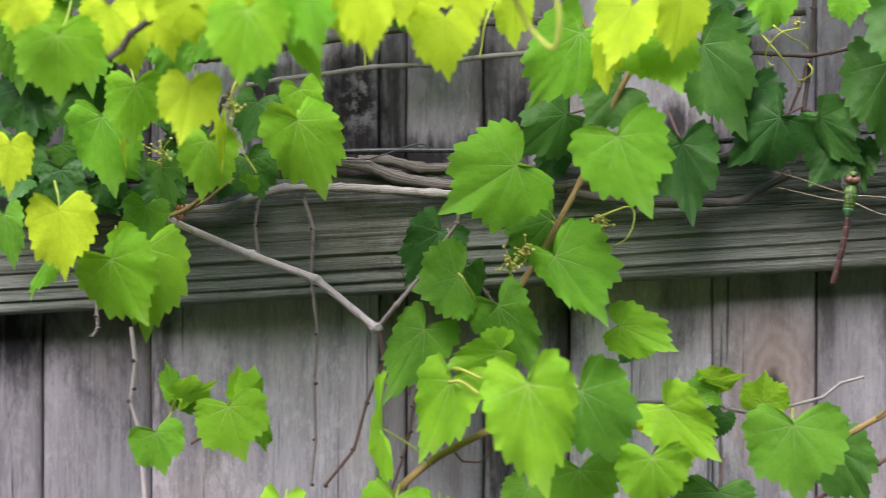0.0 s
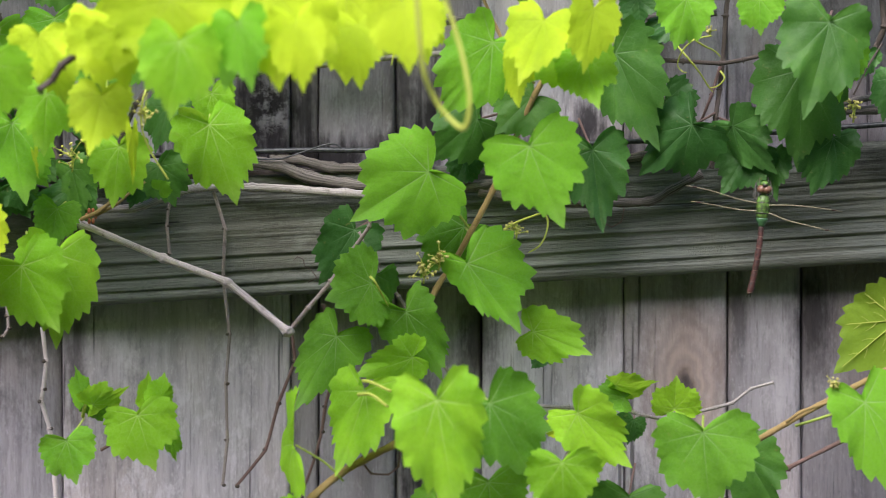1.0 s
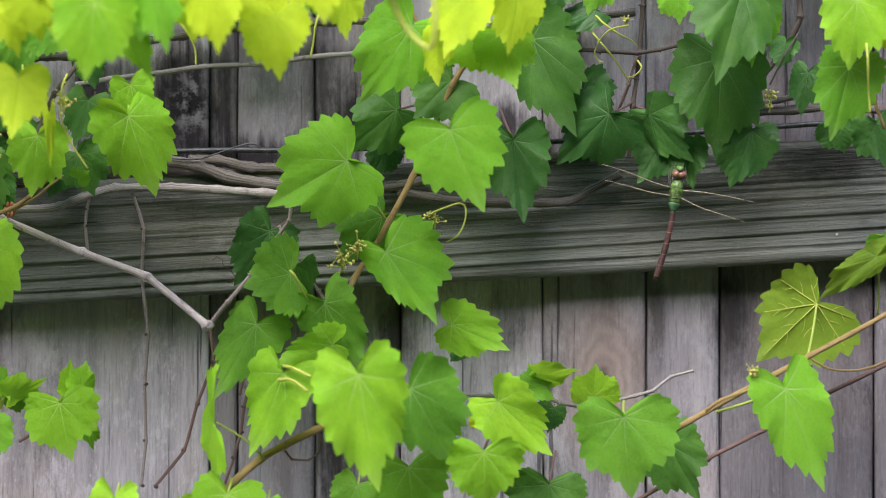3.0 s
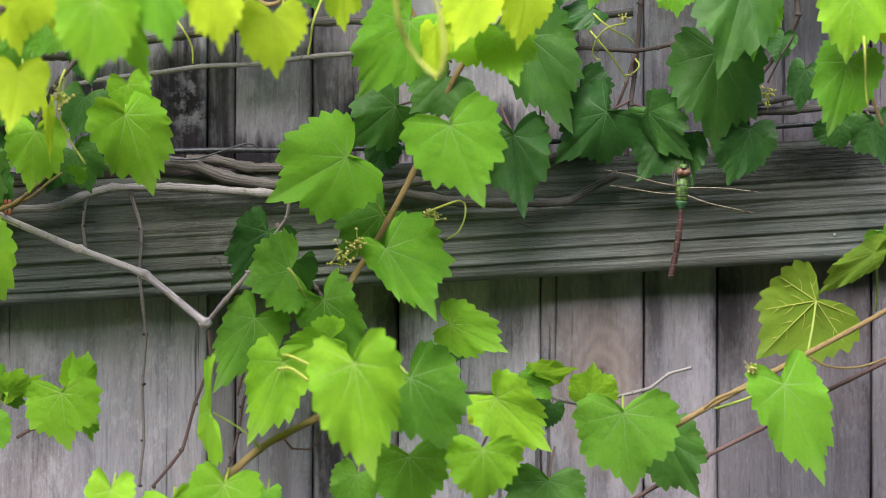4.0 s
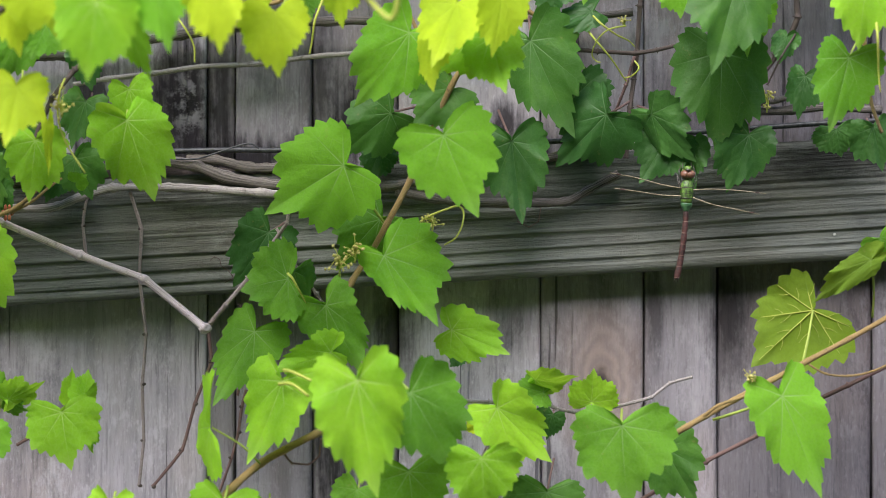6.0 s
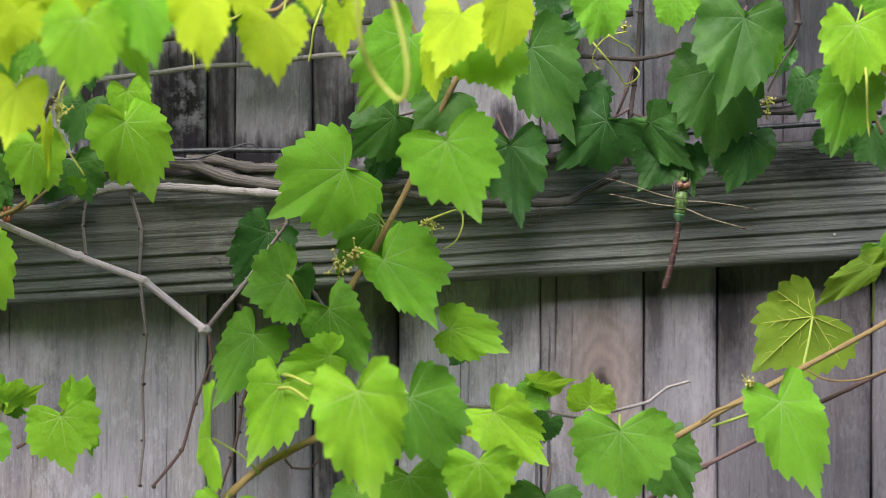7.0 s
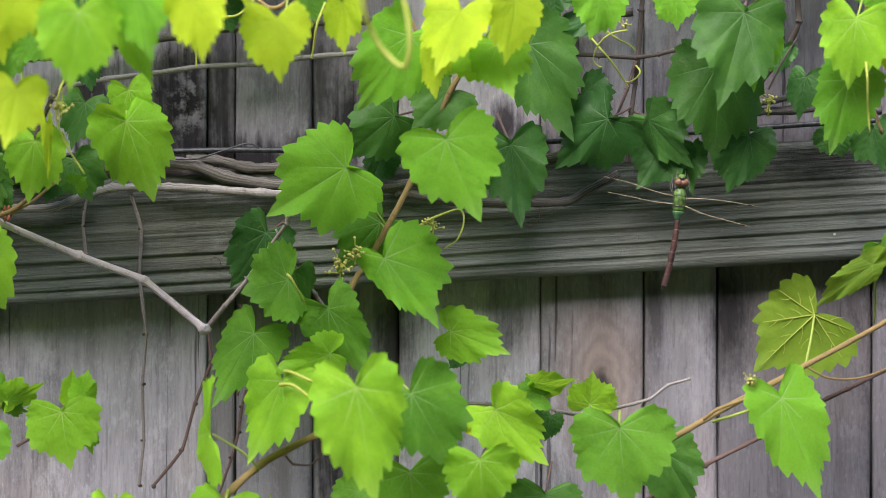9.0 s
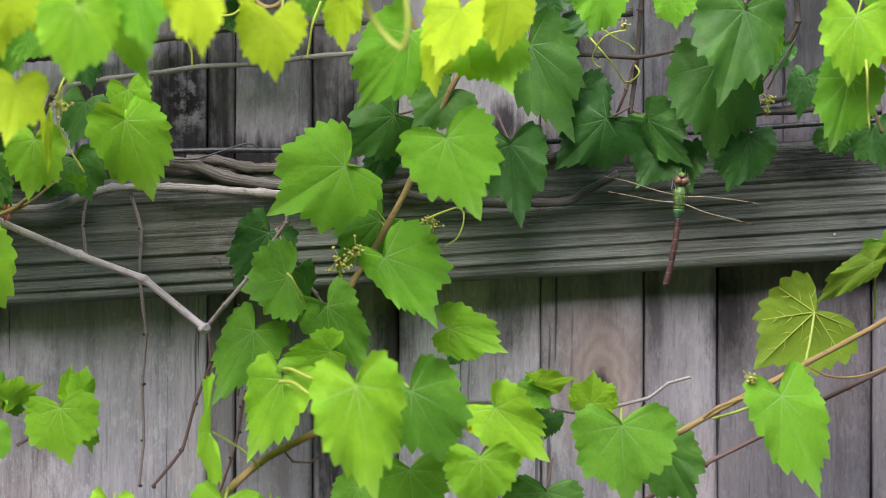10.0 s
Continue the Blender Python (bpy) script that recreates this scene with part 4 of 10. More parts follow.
    tube("tendril", [(0.1275, -0.0500, 1.6009), (0.1154, -0.0558, 1.5978), (0.1078, -0.0531, 1.5910), (0.1042, -0.0459, 1.5816), (0.1074, -0.0447, 1.5766), (0.1102, -0.0513, 1.5754)], 0.00064, 0.00038, BARK["young"], s, "curling yellow-green tendril", 8, 8, tip=True)
    flower_cluster(s, (0.2265, -0.0300, 1.5530), 0.0080, 366)
    flower_cluster(s, (0.1259, -0.0500, 1.6049), 0.0032, 414)
    hung = []
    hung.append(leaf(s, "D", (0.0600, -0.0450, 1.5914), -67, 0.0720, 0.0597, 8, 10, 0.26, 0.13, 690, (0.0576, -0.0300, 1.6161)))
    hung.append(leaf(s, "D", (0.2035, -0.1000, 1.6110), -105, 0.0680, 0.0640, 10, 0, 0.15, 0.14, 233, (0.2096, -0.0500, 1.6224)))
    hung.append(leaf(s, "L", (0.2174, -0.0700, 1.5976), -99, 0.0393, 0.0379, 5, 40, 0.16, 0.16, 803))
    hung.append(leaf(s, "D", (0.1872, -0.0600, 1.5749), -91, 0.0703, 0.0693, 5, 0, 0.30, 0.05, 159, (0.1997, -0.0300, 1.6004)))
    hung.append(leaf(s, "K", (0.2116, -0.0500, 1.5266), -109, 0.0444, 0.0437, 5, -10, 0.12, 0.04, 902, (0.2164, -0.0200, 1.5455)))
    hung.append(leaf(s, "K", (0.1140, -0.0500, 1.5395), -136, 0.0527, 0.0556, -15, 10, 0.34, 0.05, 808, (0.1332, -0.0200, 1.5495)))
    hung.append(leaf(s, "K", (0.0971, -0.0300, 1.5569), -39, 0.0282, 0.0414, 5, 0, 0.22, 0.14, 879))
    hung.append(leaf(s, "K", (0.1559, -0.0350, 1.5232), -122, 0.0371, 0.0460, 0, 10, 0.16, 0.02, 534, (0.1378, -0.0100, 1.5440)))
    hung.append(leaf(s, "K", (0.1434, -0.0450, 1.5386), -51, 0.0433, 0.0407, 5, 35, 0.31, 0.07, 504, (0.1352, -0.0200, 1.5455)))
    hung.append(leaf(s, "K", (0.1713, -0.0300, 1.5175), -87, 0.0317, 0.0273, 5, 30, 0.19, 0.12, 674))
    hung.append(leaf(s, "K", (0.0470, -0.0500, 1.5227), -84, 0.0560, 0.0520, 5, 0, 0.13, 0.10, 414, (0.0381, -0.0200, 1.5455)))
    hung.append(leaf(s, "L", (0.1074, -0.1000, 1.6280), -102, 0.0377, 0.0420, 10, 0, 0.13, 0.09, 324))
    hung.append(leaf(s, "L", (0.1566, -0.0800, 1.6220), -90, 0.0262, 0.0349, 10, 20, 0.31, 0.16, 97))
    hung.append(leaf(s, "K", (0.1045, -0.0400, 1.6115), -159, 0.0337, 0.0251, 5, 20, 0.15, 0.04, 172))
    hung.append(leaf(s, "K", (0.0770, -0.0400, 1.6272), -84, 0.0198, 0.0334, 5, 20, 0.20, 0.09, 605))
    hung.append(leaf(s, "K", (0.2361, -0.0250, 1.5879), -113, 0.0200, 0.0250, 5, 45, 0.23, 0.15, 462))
    shade_cover(s, 0.07, 0.22, 454)
    return s, hung


def build_yellow_shoot():
    s = thing("climbing_shoot", "vine shoot with yellow-green leaves before dark ones", "vine", group="vine on the fence")
    curls = []
    tube("cane", [(0.2993, -0.0800, 1.6432), (0.2891, -0.0840, 1.6198), (0.2878, -0.0790, 1.5854), (0.2921, -0.0763, 1.5508), (0.2990, -0.0820, 1.5274)], 0.00160, 0.00120, BARK["tan"], s, steps=8, knots=0.15, rough=0.02, ease=1, seed=5)
    curls.append(tube("tendril", [(0.2781, -0.1350, 1.5650), (0.2781, -0.1408, 1.5553), (0.2788, -0.1381, 1.5442), (0.2801, -0.1309, 1.5313), (0.2814, -0.1297, 1.5189)], 0.00096, 0.00058, BARK["young"], s, "curling yellow-green tendril", 8, 8, tip=True))
    hung = []
    hung.append(leaf(s, "P", (0.2727, -0.1300, 1.5943), -100, 0.0481, 0.0522, 10, 5, 0.17, 0.07, 91, (0.2877, -0.0800, 1.6278)))
    hung.append(leaf(s, "L", (0.2742, -0.1100, 1.5607), -104, 0.0508, 0.0487, 8, 0, 0.21, 0.11, 399, (0.2890, -0.0700, 1.5821)))
    hung.append(leaf(s, "K", (0.2507, -0.0500, 1.5677), -102, 0.0313, 0.0291, 5, 20, 0.23, 0.05, 640))
    hung.append(leaf(s, "K", (0.2976, -0.0500, 1.5325), -79, 0.0319, 0.0371, 5, 0, 0.17, 0.06, 996))
    hung.append(leaf(s, "K", (0.2747, -0.0300, 1.5313), -79, 0.0202, 0.0355, 5, 0, 0.26, 0.04, 490))
    hung.append(leaf(s, "Y", (0.2975, -0.1200, 1.5828), -82, 0.0269, 0.0443, 5, 20, 0.18, 0.15, 704))
    hung.append(leaf(s, "L", (0.2908, -0.1000, 1.6185), -107, 0.0206, 0.0382, 15, 0, 0.30, 0.15, 965))
    shade_cover(s, 0.23, 0.34, 111)
    return s, hung + curls


def build_upper_shoot():
    s = thing("climbing_shoot", "vine shoot with young yellow-green leaves over the boards", "vine", group="vine on the fence")
    tube("cane", [(-0.1018, -0.0800, 1.6432), (-0.1093, -0.0840, 1.6217), (-0.1212, -0.0790, 1.6163), (-0.1329, -0.0763, 1.6242)], 0.00200, 0.00120, BARK["tan"], s, steps=8, knots=0.15, rough=0.02, ease=1, seed=73)
    tube("cane", [(-0.1849, -0.1000, 1.6078), (-0.1770, -0.1040, 1.5972), (-0.1716, -0.0990, 1.5861), (-0.1711, -0.0963, 1.5748)], 0.00072, 0.00060, BARK["young"], s, steps=8, knots=0, rough=0.02, ease=1, seed=782)
    tube("cane", [(-0.1524, -0.1000, 1.6089), (-0.1426, -0.1040, 1.6098), (-0.1334, -0.0990, 1.6186), (-0.1278, -0.0963, 1.6264)], 0.00080, 0.00060, BARK["young"], s, steps=8, knots=0, rough=0.02, ease=1, seed=718)
    tube("cane", [(-0.0841, -0.0900, 1.6193), (-0.0897, -0.0940, 1.6036), (-0.0918, -0.0890, 1.5906), (-0.0938, -0.0863, 1.5811)], 0.00088, 0.00072, BARK["young"], s, steps=8, knots=0, rough=0.02, ease=1, seed=274)
    hung = []
    hung.append(leaf(s, "Y", (-0.1101, -0.2250, 1.5985), -87, 0.0415, 0.0468, 22, 0, 0.34, 0.06, 921, (-0.1095, -0.0800, 1.6239)))
    hung.append(leaf(s, "Y", (-0.0665, -0.1600, 1.6193), -87, 0.0349, 0.0322, 8, 30, 0.20, 0.15, 392))
    hung.append(leaf(s, "M", (-0.0911, -0.0600, 1.6255), -79, 0.0200, 0.0237, 8, 10, 0.20, 0.16, 995))
    hung.append(leaf(s, "K", (-0.1508, -0.0400, 1.6193), -78, 0.0194, 0.0279, 8, 10, 0.30, 0.10, 157))
    shade_cover(s, -0.2, -0.06, 210, True)
    return s, hung


def build_flowering_shoot():
    s = thing("climbing_shoot", "vine shoot with yellow-green leaves and a flower cluster", "vine", group="vine on the fence")
    tube("cane", [(-0.2030, -0.0700, 1.6286), (-0.2201, -0.0740, 1.6051), (-0.2303, -0.0690, 1.5985), (-0.2538, -0.0663, 1.5785), (-0.2686, -0.0720, 1.5588), (-0.2801, -0.0732, 1.5316), (-0.2886, -0.0672, 1.5047)], 0.00200, 0.00160, BARK["darktwig"], s, steps=14, knots=0.45, rough=0.06, ease=0.25, seed=561)
    tube("cane", [(-0.2543, -0.1200, 1.5696), (-0.2573, -0.1240, 1.5599), (-0.2590, -0.1190, 1.5432), (-0.2537, -0.1163, 1.5262), (-0.2405, -0.1220, 1.5063)], 0.00072, 0.00064, BARK["young"], s, steps=8, knots=0, rough=0.02, ease=1, seed=95)
    flower_cluster(s, (-0.2565, -0.1300, 1.5528), 0.0068, 834)
    hung = []
    hung.append(leaf(s, "P", (-0.2163, -0.1000, 1.5394), -71, 0.0588, 0.0562, 5, -18, 0.17, 0.02, 65, (-0.2176, -0.0600, 1.5633)))
    hung.append(leaf(s, "P", (-0.2162, -0.0850, 1.5612), -80, 0.0344, 0.0374, 0, 25, 0.28, 0.09, 540))
    hung.append(leaf(s, "Y", (-0.2719, -0.2200, 1.5603), -94, 0.0412, 0.0440, 22, 0, 0.19, 0.13, 76, (-0.2869, -0.0800, 1.5815)))
    hung.append(leaf(s, "P", (-0.2085, -0.2000, 1.6000), -72, 0.0500, 0.0250, 5, 25, 0.19, 0.07, 621, (-0.2156, -0.0800, 1.6124)))
    hung.append(leaf(s, "K", (-0.2479, -0.0500, 1.5892), -86, 0.0287, 0.0304, 5, 15, 0.20, 0.15, 247))
    hung.append(leaf(s, "D", (-0.2479, -0.0500, 1.5540), -109, 0.0361, 0.0367, 5, 25, 0.17, 0.13, 529))
    hung.append(leaf(s, "P", (-0.2766, -0.1000, 1.5287), -95, 0.0426, 0.0446, 8, 10, 0.13, 0.04, 603))
    hung.append(leaf(s, "Y", (-0.2621, -0.1400, 1.5404), -86, 0.0376, 0.0085, 12, -20, 0.17, 0.06, 202))
    hung.append(leaf(s, "D", (-0.2546, -0.0600, 1.5166), -68, 0.0316, 0.0375, 5, 10, 0.32, 0.13, 635, (-0.2687, -0.0400, 1.5015)))
    hung.append(leaf(s, "L", (-0.2510, -0.0900, 1.4995), 31, 0.0103, 0.0163, 30, 20, 0.33, 0.04, 245))
    dark_thicket(s, -0.335, -0.270, 1.508, 1.560, 9, 78)
    hung.append(leaf(s, "K", (-0.3085, -0.0500, 1.4973), -80, 0.0219, 0.0238, 5, 10, 0.14, 0.09, 526))
    shade_cover(s, -0.365, -0.21, 230, True)
    return s, hung


def build_dense_shoot():
    s = thing("climbing_shoot", "dense vine shoot with green leaves hanging over the rail", "vine", group="vine on the fence")
    tube("cane", [(-0.3013, -0.0400, 1.4543), (-0.3086, -0.0440, 1.4739), (-0.3211, -0.0390, 1.4976), (-0.3333, -0.0363, 1.5330), (-0.3481, -0.0420, 1.5760), (-0.3675, -0.0432, 1.6151)], 0.00160, 0.00140, BARK["darktwig"], s, steps=14, knots=0.45, rough=0.06, ease=0.25, seed=262)
    tube("cane", [(-0.3077, -0.0500, 1.4692), (-0.3091, -0.0540, 1.4601), (-0.3126, -0.0490, 1.4504)], 0.00080, 0.00080, BARK["greytwig"], s, steps=14, knots=0.45, rough=0.06, ease=0.25, seed=515)
    flower_cluster(s, (-0.3149, -0.0600, 1.5173), 0.0088, 847)
    hung = []
    hung.append(leaf(s, "P", (-0.3190, -0.0900, 1.4504), -90, 0.0678, 0.0589, 10, -12, 0.17, 0.09, 723, (-0.3195, -0.0500, 1.4660)))
    hung.append(leaf(s, "P", (-0.3395, -0.1150, 1.4428), -61, 0.0525, 0.0590, 8, 5, 0.22, 0.10, 187, (-0.3468, -0.0500, 1.4660)))
    hung.append(leaf(s, "Y", (-0.3708, -0.1400, 1.4759), -84, 0.0495, 0.0495, 8, 0, 0.31, 0.16, 97, (-0.3845, -0.0800, 1.4967)))
    hung.append(leaf(s, "M", (-0.3224, -0.0700, 1.4794), -101, 0.0297, 0.0358, 5, 5, 0.24, 0.08, 858, (-0.3170, -0.0400, 1.4897)))
    hung.append(leaf(s, "D", (-0.3156, -0.0500, 1.5071), -74, 0.0367, 0.0286, 5, 10, 0.25, 0.08, 559))
    hung.append(leaf(s, "K", (-0.3175, -0.0500, 1.4934), -150, 0.0316, 0.0238, 5, 10, 0.17, 0.05, 633))
    hung.append(leaf(s, "L", (-0.3884, -0.0800, 1.4427), -118, 0.0348, 0.0201, 0, 40, 0.24, 0.03, 178))
    hung.append(leaf(s, "M", (-0.4231, -0.0600, 1.4737), -81, 0.0395, 0.0296, 5, 10, 0.23, 0.05, 356))
    hung.append(leaf(s, "Y", (-0.4018, -0.1500, 1.5194), -93, 0.0356, 0.0322, 5, 10, 0.18, 0.10, 274))
    hung.append(leaf(s, "L", (-0.3484, -0.1000, 1.5402), -84, 0.0540, 0.0575, 5, 5, 0.34, 0.02, 615))
    hung.append(leaf(s, "P", (-0.3194, -0.1400, 1.5591), -93, 0.0409, 0.0431, 8, 0, 0.14, 0.11, 905, (-0.3313, -0.1000, 1.5803)))
    hung.append(leaf(s, "Y", (-0.3296, -0.1300, 1.5201), -82, 0.0171, 0.0082, 0, 50, 0.17, 0.08, 627))
    hung.append(leaf(s, "K", (-0.3877, -0.0400, 1.5054), -82, 0.0287, 0.0354, 5, 0, 0.18, 0.16, 340))
    hung.append(leaf(s, "L", (-0.3492, -0.0600, 1.5166), -45, 0.0276, 0.0350, 5, 0, 0.31, 0.16, 458))
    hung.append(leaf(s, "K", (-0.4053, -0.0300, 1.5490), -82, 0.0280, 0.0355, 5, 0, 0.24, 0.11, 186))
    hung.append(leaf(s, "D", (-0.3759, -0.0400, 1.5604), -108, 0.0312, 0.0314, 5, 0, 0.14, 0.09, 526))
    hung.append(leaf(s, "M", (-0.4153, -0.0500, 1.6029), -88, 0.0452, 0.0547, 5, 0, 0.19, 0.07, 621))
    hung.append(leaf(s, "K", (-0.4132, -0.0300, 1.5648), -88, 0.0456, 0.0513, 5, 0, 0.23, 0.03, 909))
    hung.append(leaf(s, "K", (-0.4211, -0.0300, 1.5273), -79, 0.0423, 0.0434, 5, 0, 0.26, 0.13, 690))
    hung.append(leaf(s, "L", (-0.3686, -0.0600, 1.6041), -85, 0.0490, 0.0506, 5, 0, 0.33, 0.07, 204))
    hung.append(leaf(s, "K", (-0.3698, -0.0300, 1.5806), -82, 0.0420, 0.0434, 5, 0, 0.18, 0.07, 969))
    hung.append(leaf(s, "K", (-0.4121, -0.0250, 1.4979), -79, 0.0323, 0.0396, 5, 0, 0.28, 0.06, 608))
    hung.append(leaf(s, "P", (-0.3979, -0.0700, 1.6170), -90, 0.0389, 0.0542, 5, 0, 0.23, 0.07, 277))
    hung.append(leaf(s, "L", (-0.3228, -0.0800, 1.6124), -87, 0.0349, 0.0463, 5, 0, 0.15, 0.12, 361))
    dark_thicket(s, -0.47, -0.345, 1.490, 1.575, 20, 77)
    shade_cover(s, -0.475, -0.375, 41, True)
    return s, hung


def build_side_shoot():
    s = thing("climbing_shoot", "small vine side shoot with fresh green leaves", "vine", group="vine on the fence")
    tube("cane", [(-0.2927, -0.0600, 1.3153), (-0.2844, -0.0640, 1.3202), (-0.2773, -0.0590, 1.3227)], 0.00120, 0.00120, BARK["redtwig"], s, steps=14, knots=0.45, rough=0.06, ease=0.25, seed=302)
    tube("cane", [(-0.3034, -0.0750, 1.3391), (-0.3017, -0.0790, 1.3454), (-0.2997, -0.0740, 1.3491), (-0.2873, -0.0713, 1.3497)], 0.00140, 0.00100, BARK["young"], s, steps=8, knots=0, rough=0.02, ease=1, seed=156)
    hung = []
    hung.append(leaf(s, "L", (-0.3128, -0.0900, 1.3245), -75, 0.0307, 0.0415, 5, 0, 0.21, 0.12, 994, (-0.3031, -0.0750, 1.3391)))
    hung.append(leaf(s, "P", (-0.2617, -0.1000, 1.3426), -75, 0.0396, 0.0548, 5, 8, 0.22, 0.08, 311, (-0.2797, -0.0700, 1.3225)))
    hung.append(leaf(s, "P", (-0.2952, -0.0850, 1.3478), 24, 0.0271, 0.0300, 0, 45, 0.22, 0.03, 364))
    hung.append(leaf(s, "M", (-0.2979, -0.0750, 1.3477), -35, 0.0190, 0.0253, 0, 40, 0.30, 0.14, 916))
    hung.append(leaf(s, "L", (-0.3024, -0.0800, 1.3509), 103, 0.0254, 0.0175, 0, 45, 0.21, 0.09, 537))
    hung.append(leaf(s, "P", (-0.2580, -0.0800, 1.3520), 88, 0.0208, 0.0192, 0, 50, 0.14, 0.08, 366))
    hung.append(leaf(s, "P", (-0.2489, -0.0850, 1.3523), 76, 0.0187, 0.0222, 0, 30, 0.32, 0.04, 485))
    hung.append(leaf(s, "L", (-0.2426, -0.0800, 1.3289), -77, 0.0202, 0.0151, 0, 30, 0.27, 0.07, 135))
    return s, hung


def build_hanging_shoot():
    s = thing("hanging_shoot", "sunlit hanging vine shoot with yellow-green leaves", "vine", group="vine on the fence")
    curls = []
    tube("cane", [(-0.2899, -0.2400, 1.6031), (-0.2953, -0.2440, 1.5978), (-0.3072, -0.2390, 1.5904), (-0.3133, -0.2363, 1.5813), (-0.3210, -0.2420, 1.5745)], 0.00240, 0.00200, BARK["darktwig"], s, steps=14, knots=0.45, rough=0.06, ease=0.25, seed=825)
    tube("cane", [(-0.2967, -0.2700, 1.6929), (-0.2225, -0.2740, 1.7030), (-0.1562, -0.2690, 1.7001), (-0.0930, -0.2663, 1.6969), (-0.0506, -0.2720, 1.6892)], 0.00280, 0.00200, BARK["tan"], s, steps=8, knots=0.15, rough=0.02, ease=1, seed=921)
    curls.append(tube("tendril", [(-0.0624, -0.3400, 1.6877), (-0.0605, -0.3458, 1.6498), (-0.0572, -0.3431, 1.6128), (-0.0516, -0.3359, 1.5964), (-0.0439, -0.3347, 1.5846), (-0.0325, -0.3413, 1.5757),
                                  (-0.0290, -0.3440, 1.5915), (-0.0320, -0.3400, 1.6127), (-0.0375, -0.3350, 1.6335), (-0.0445, -0.3330, 1.6560), (-0.0500, -0.3300, 1.6840)], 0.00168, 0.0014, BARK["young"], s, "looped yellow-green tendril", 8, 8))
    hung = []
    hung.append(leaf(s, "P", (-0.3577, -0.2200, 1.5910), -86, 0.0467, 0.0595, 8, 0, 0.25, 0.06, 129, (-0.3608, -0.1500, 1.6183)))
    hung.append(leaf(s, "Y", (-0.3754, -0.2500, 1.6137), -98, 0.0254, 0.0426, 8, 0, 0.32, 0.06, 650))
    hung.append(leaf(s, "Y", (-0.3266, -0.2000, 1.6106), -90, 0.0324, 0.0444, 8, 10, 0.17, 0.06, 996))
    hung.append(leaf(s, "Y", (-0.3204, -0.1700, 1.6019), -84, 0.0368, 0.0394, 8, 10, 0.20, 0.11, 147))
    hung.append(leaf(s, "Y", (-0.2892, -0.2200, 1.6198), -84, 0.0495, 0.0403, 8, 10, 0.23, 0.08, 765))
    hung.append(leaf(s, "M", (-0.2930, -0.1000, 1.6013), -119, 0.0415, 0.0420, 5, 0, 0.28, 0.03, 242))
    hung.append(leaf(s, "Y", (-0.2647, -0.2000, 1.6252), -87, 0.0384, 0.0437, 5, 0, 0.17, 0.04, 393))
    hung.append(leaf(s, "L", (-0.3773, -0.1200, 1.5715), -84, 0.0192, 0.0231, 8, 10, 0.31, 0.13, 645))
    hung.append(leaf(s, "P", (-0.2271, -0.2850, 1.6021), -96, 0.0513, 0.0523, 8, 0, 0.21, 0.12, 532, (-0.2368, -0.1800, 1.6269)))
    hung.append(leaf(s, "L", (-0.1905, -0.2850, 1.6143), -77, 0.0434, 0.0366, 8, 0, 0.33, 0.07, 226, (-0.1981, -0.2000, 1.6324)))
    hung.append(leaf(s, "Y", (-0.1552, -0.2900, 1.6132), -81, 0.0451, 0.0376, 8, 0, 0.18, 0.04, 456, (-0.1601, -0.2200, 1.6306)))
    hung.append(leaf(s, "Y", (-0.2686, -0.2700, 1.6086), -90, 0.0249, 0.0387, 8, 0, 0.31, 0.13, 223))
    hung.append(leaf(s, "M", (-0.2759, -0.1200, 1.6018), -113, 0.0289, 0.0378, 5, 0, 0.15, 0.08, 374))
    hung.append(leaf(s, "Y", (-0.1702, -0.2700, 1.6754), -90, 0.0657, 0.0879, 8, 0, 0.31, 0.07, 209, (-0.1569, -0.2600, 1.6977)))
    hung.append(leaf(s, "Y", (-0.1295, -0.1900, 1.6809), -87, 0.0611, 0.0823, 8, 0, 0.18, 0.12, 908, (-0.1216, -0.2600, 1.6977)))
    hung.append(leaf(s, "Y", (-0.2335, -0.2700, 1.6683), -86, 0.0498, 0.0809, 8, 0, 0.12, 0.06, 518, (-0.2311, -0.2600, 1.6977)))
    hung.append(leaf(s, "Y", (-0.2714, -0.2500, 1.6564), -85, 0.0432, 0.0639, 8, 0, 0.31, 0.05, 560, (-0.2735, -0.2600, 1.6977)))
    hung.append(leaf(s, "Y", (-0.0884, -0.2900, 1.6626), -88, 0.0440, 0.0487, 8, 0, 0.16, 0.10, 641, (-0.1004, -0.2600, 1.6977)))
    hung.append(leaf(s, "L", (-0.2062, -0.2100, 1.6569), -85, 0.0386, 0.0544, 8, 0, 0.22, 0.04, 980))
    return s, hung + curls


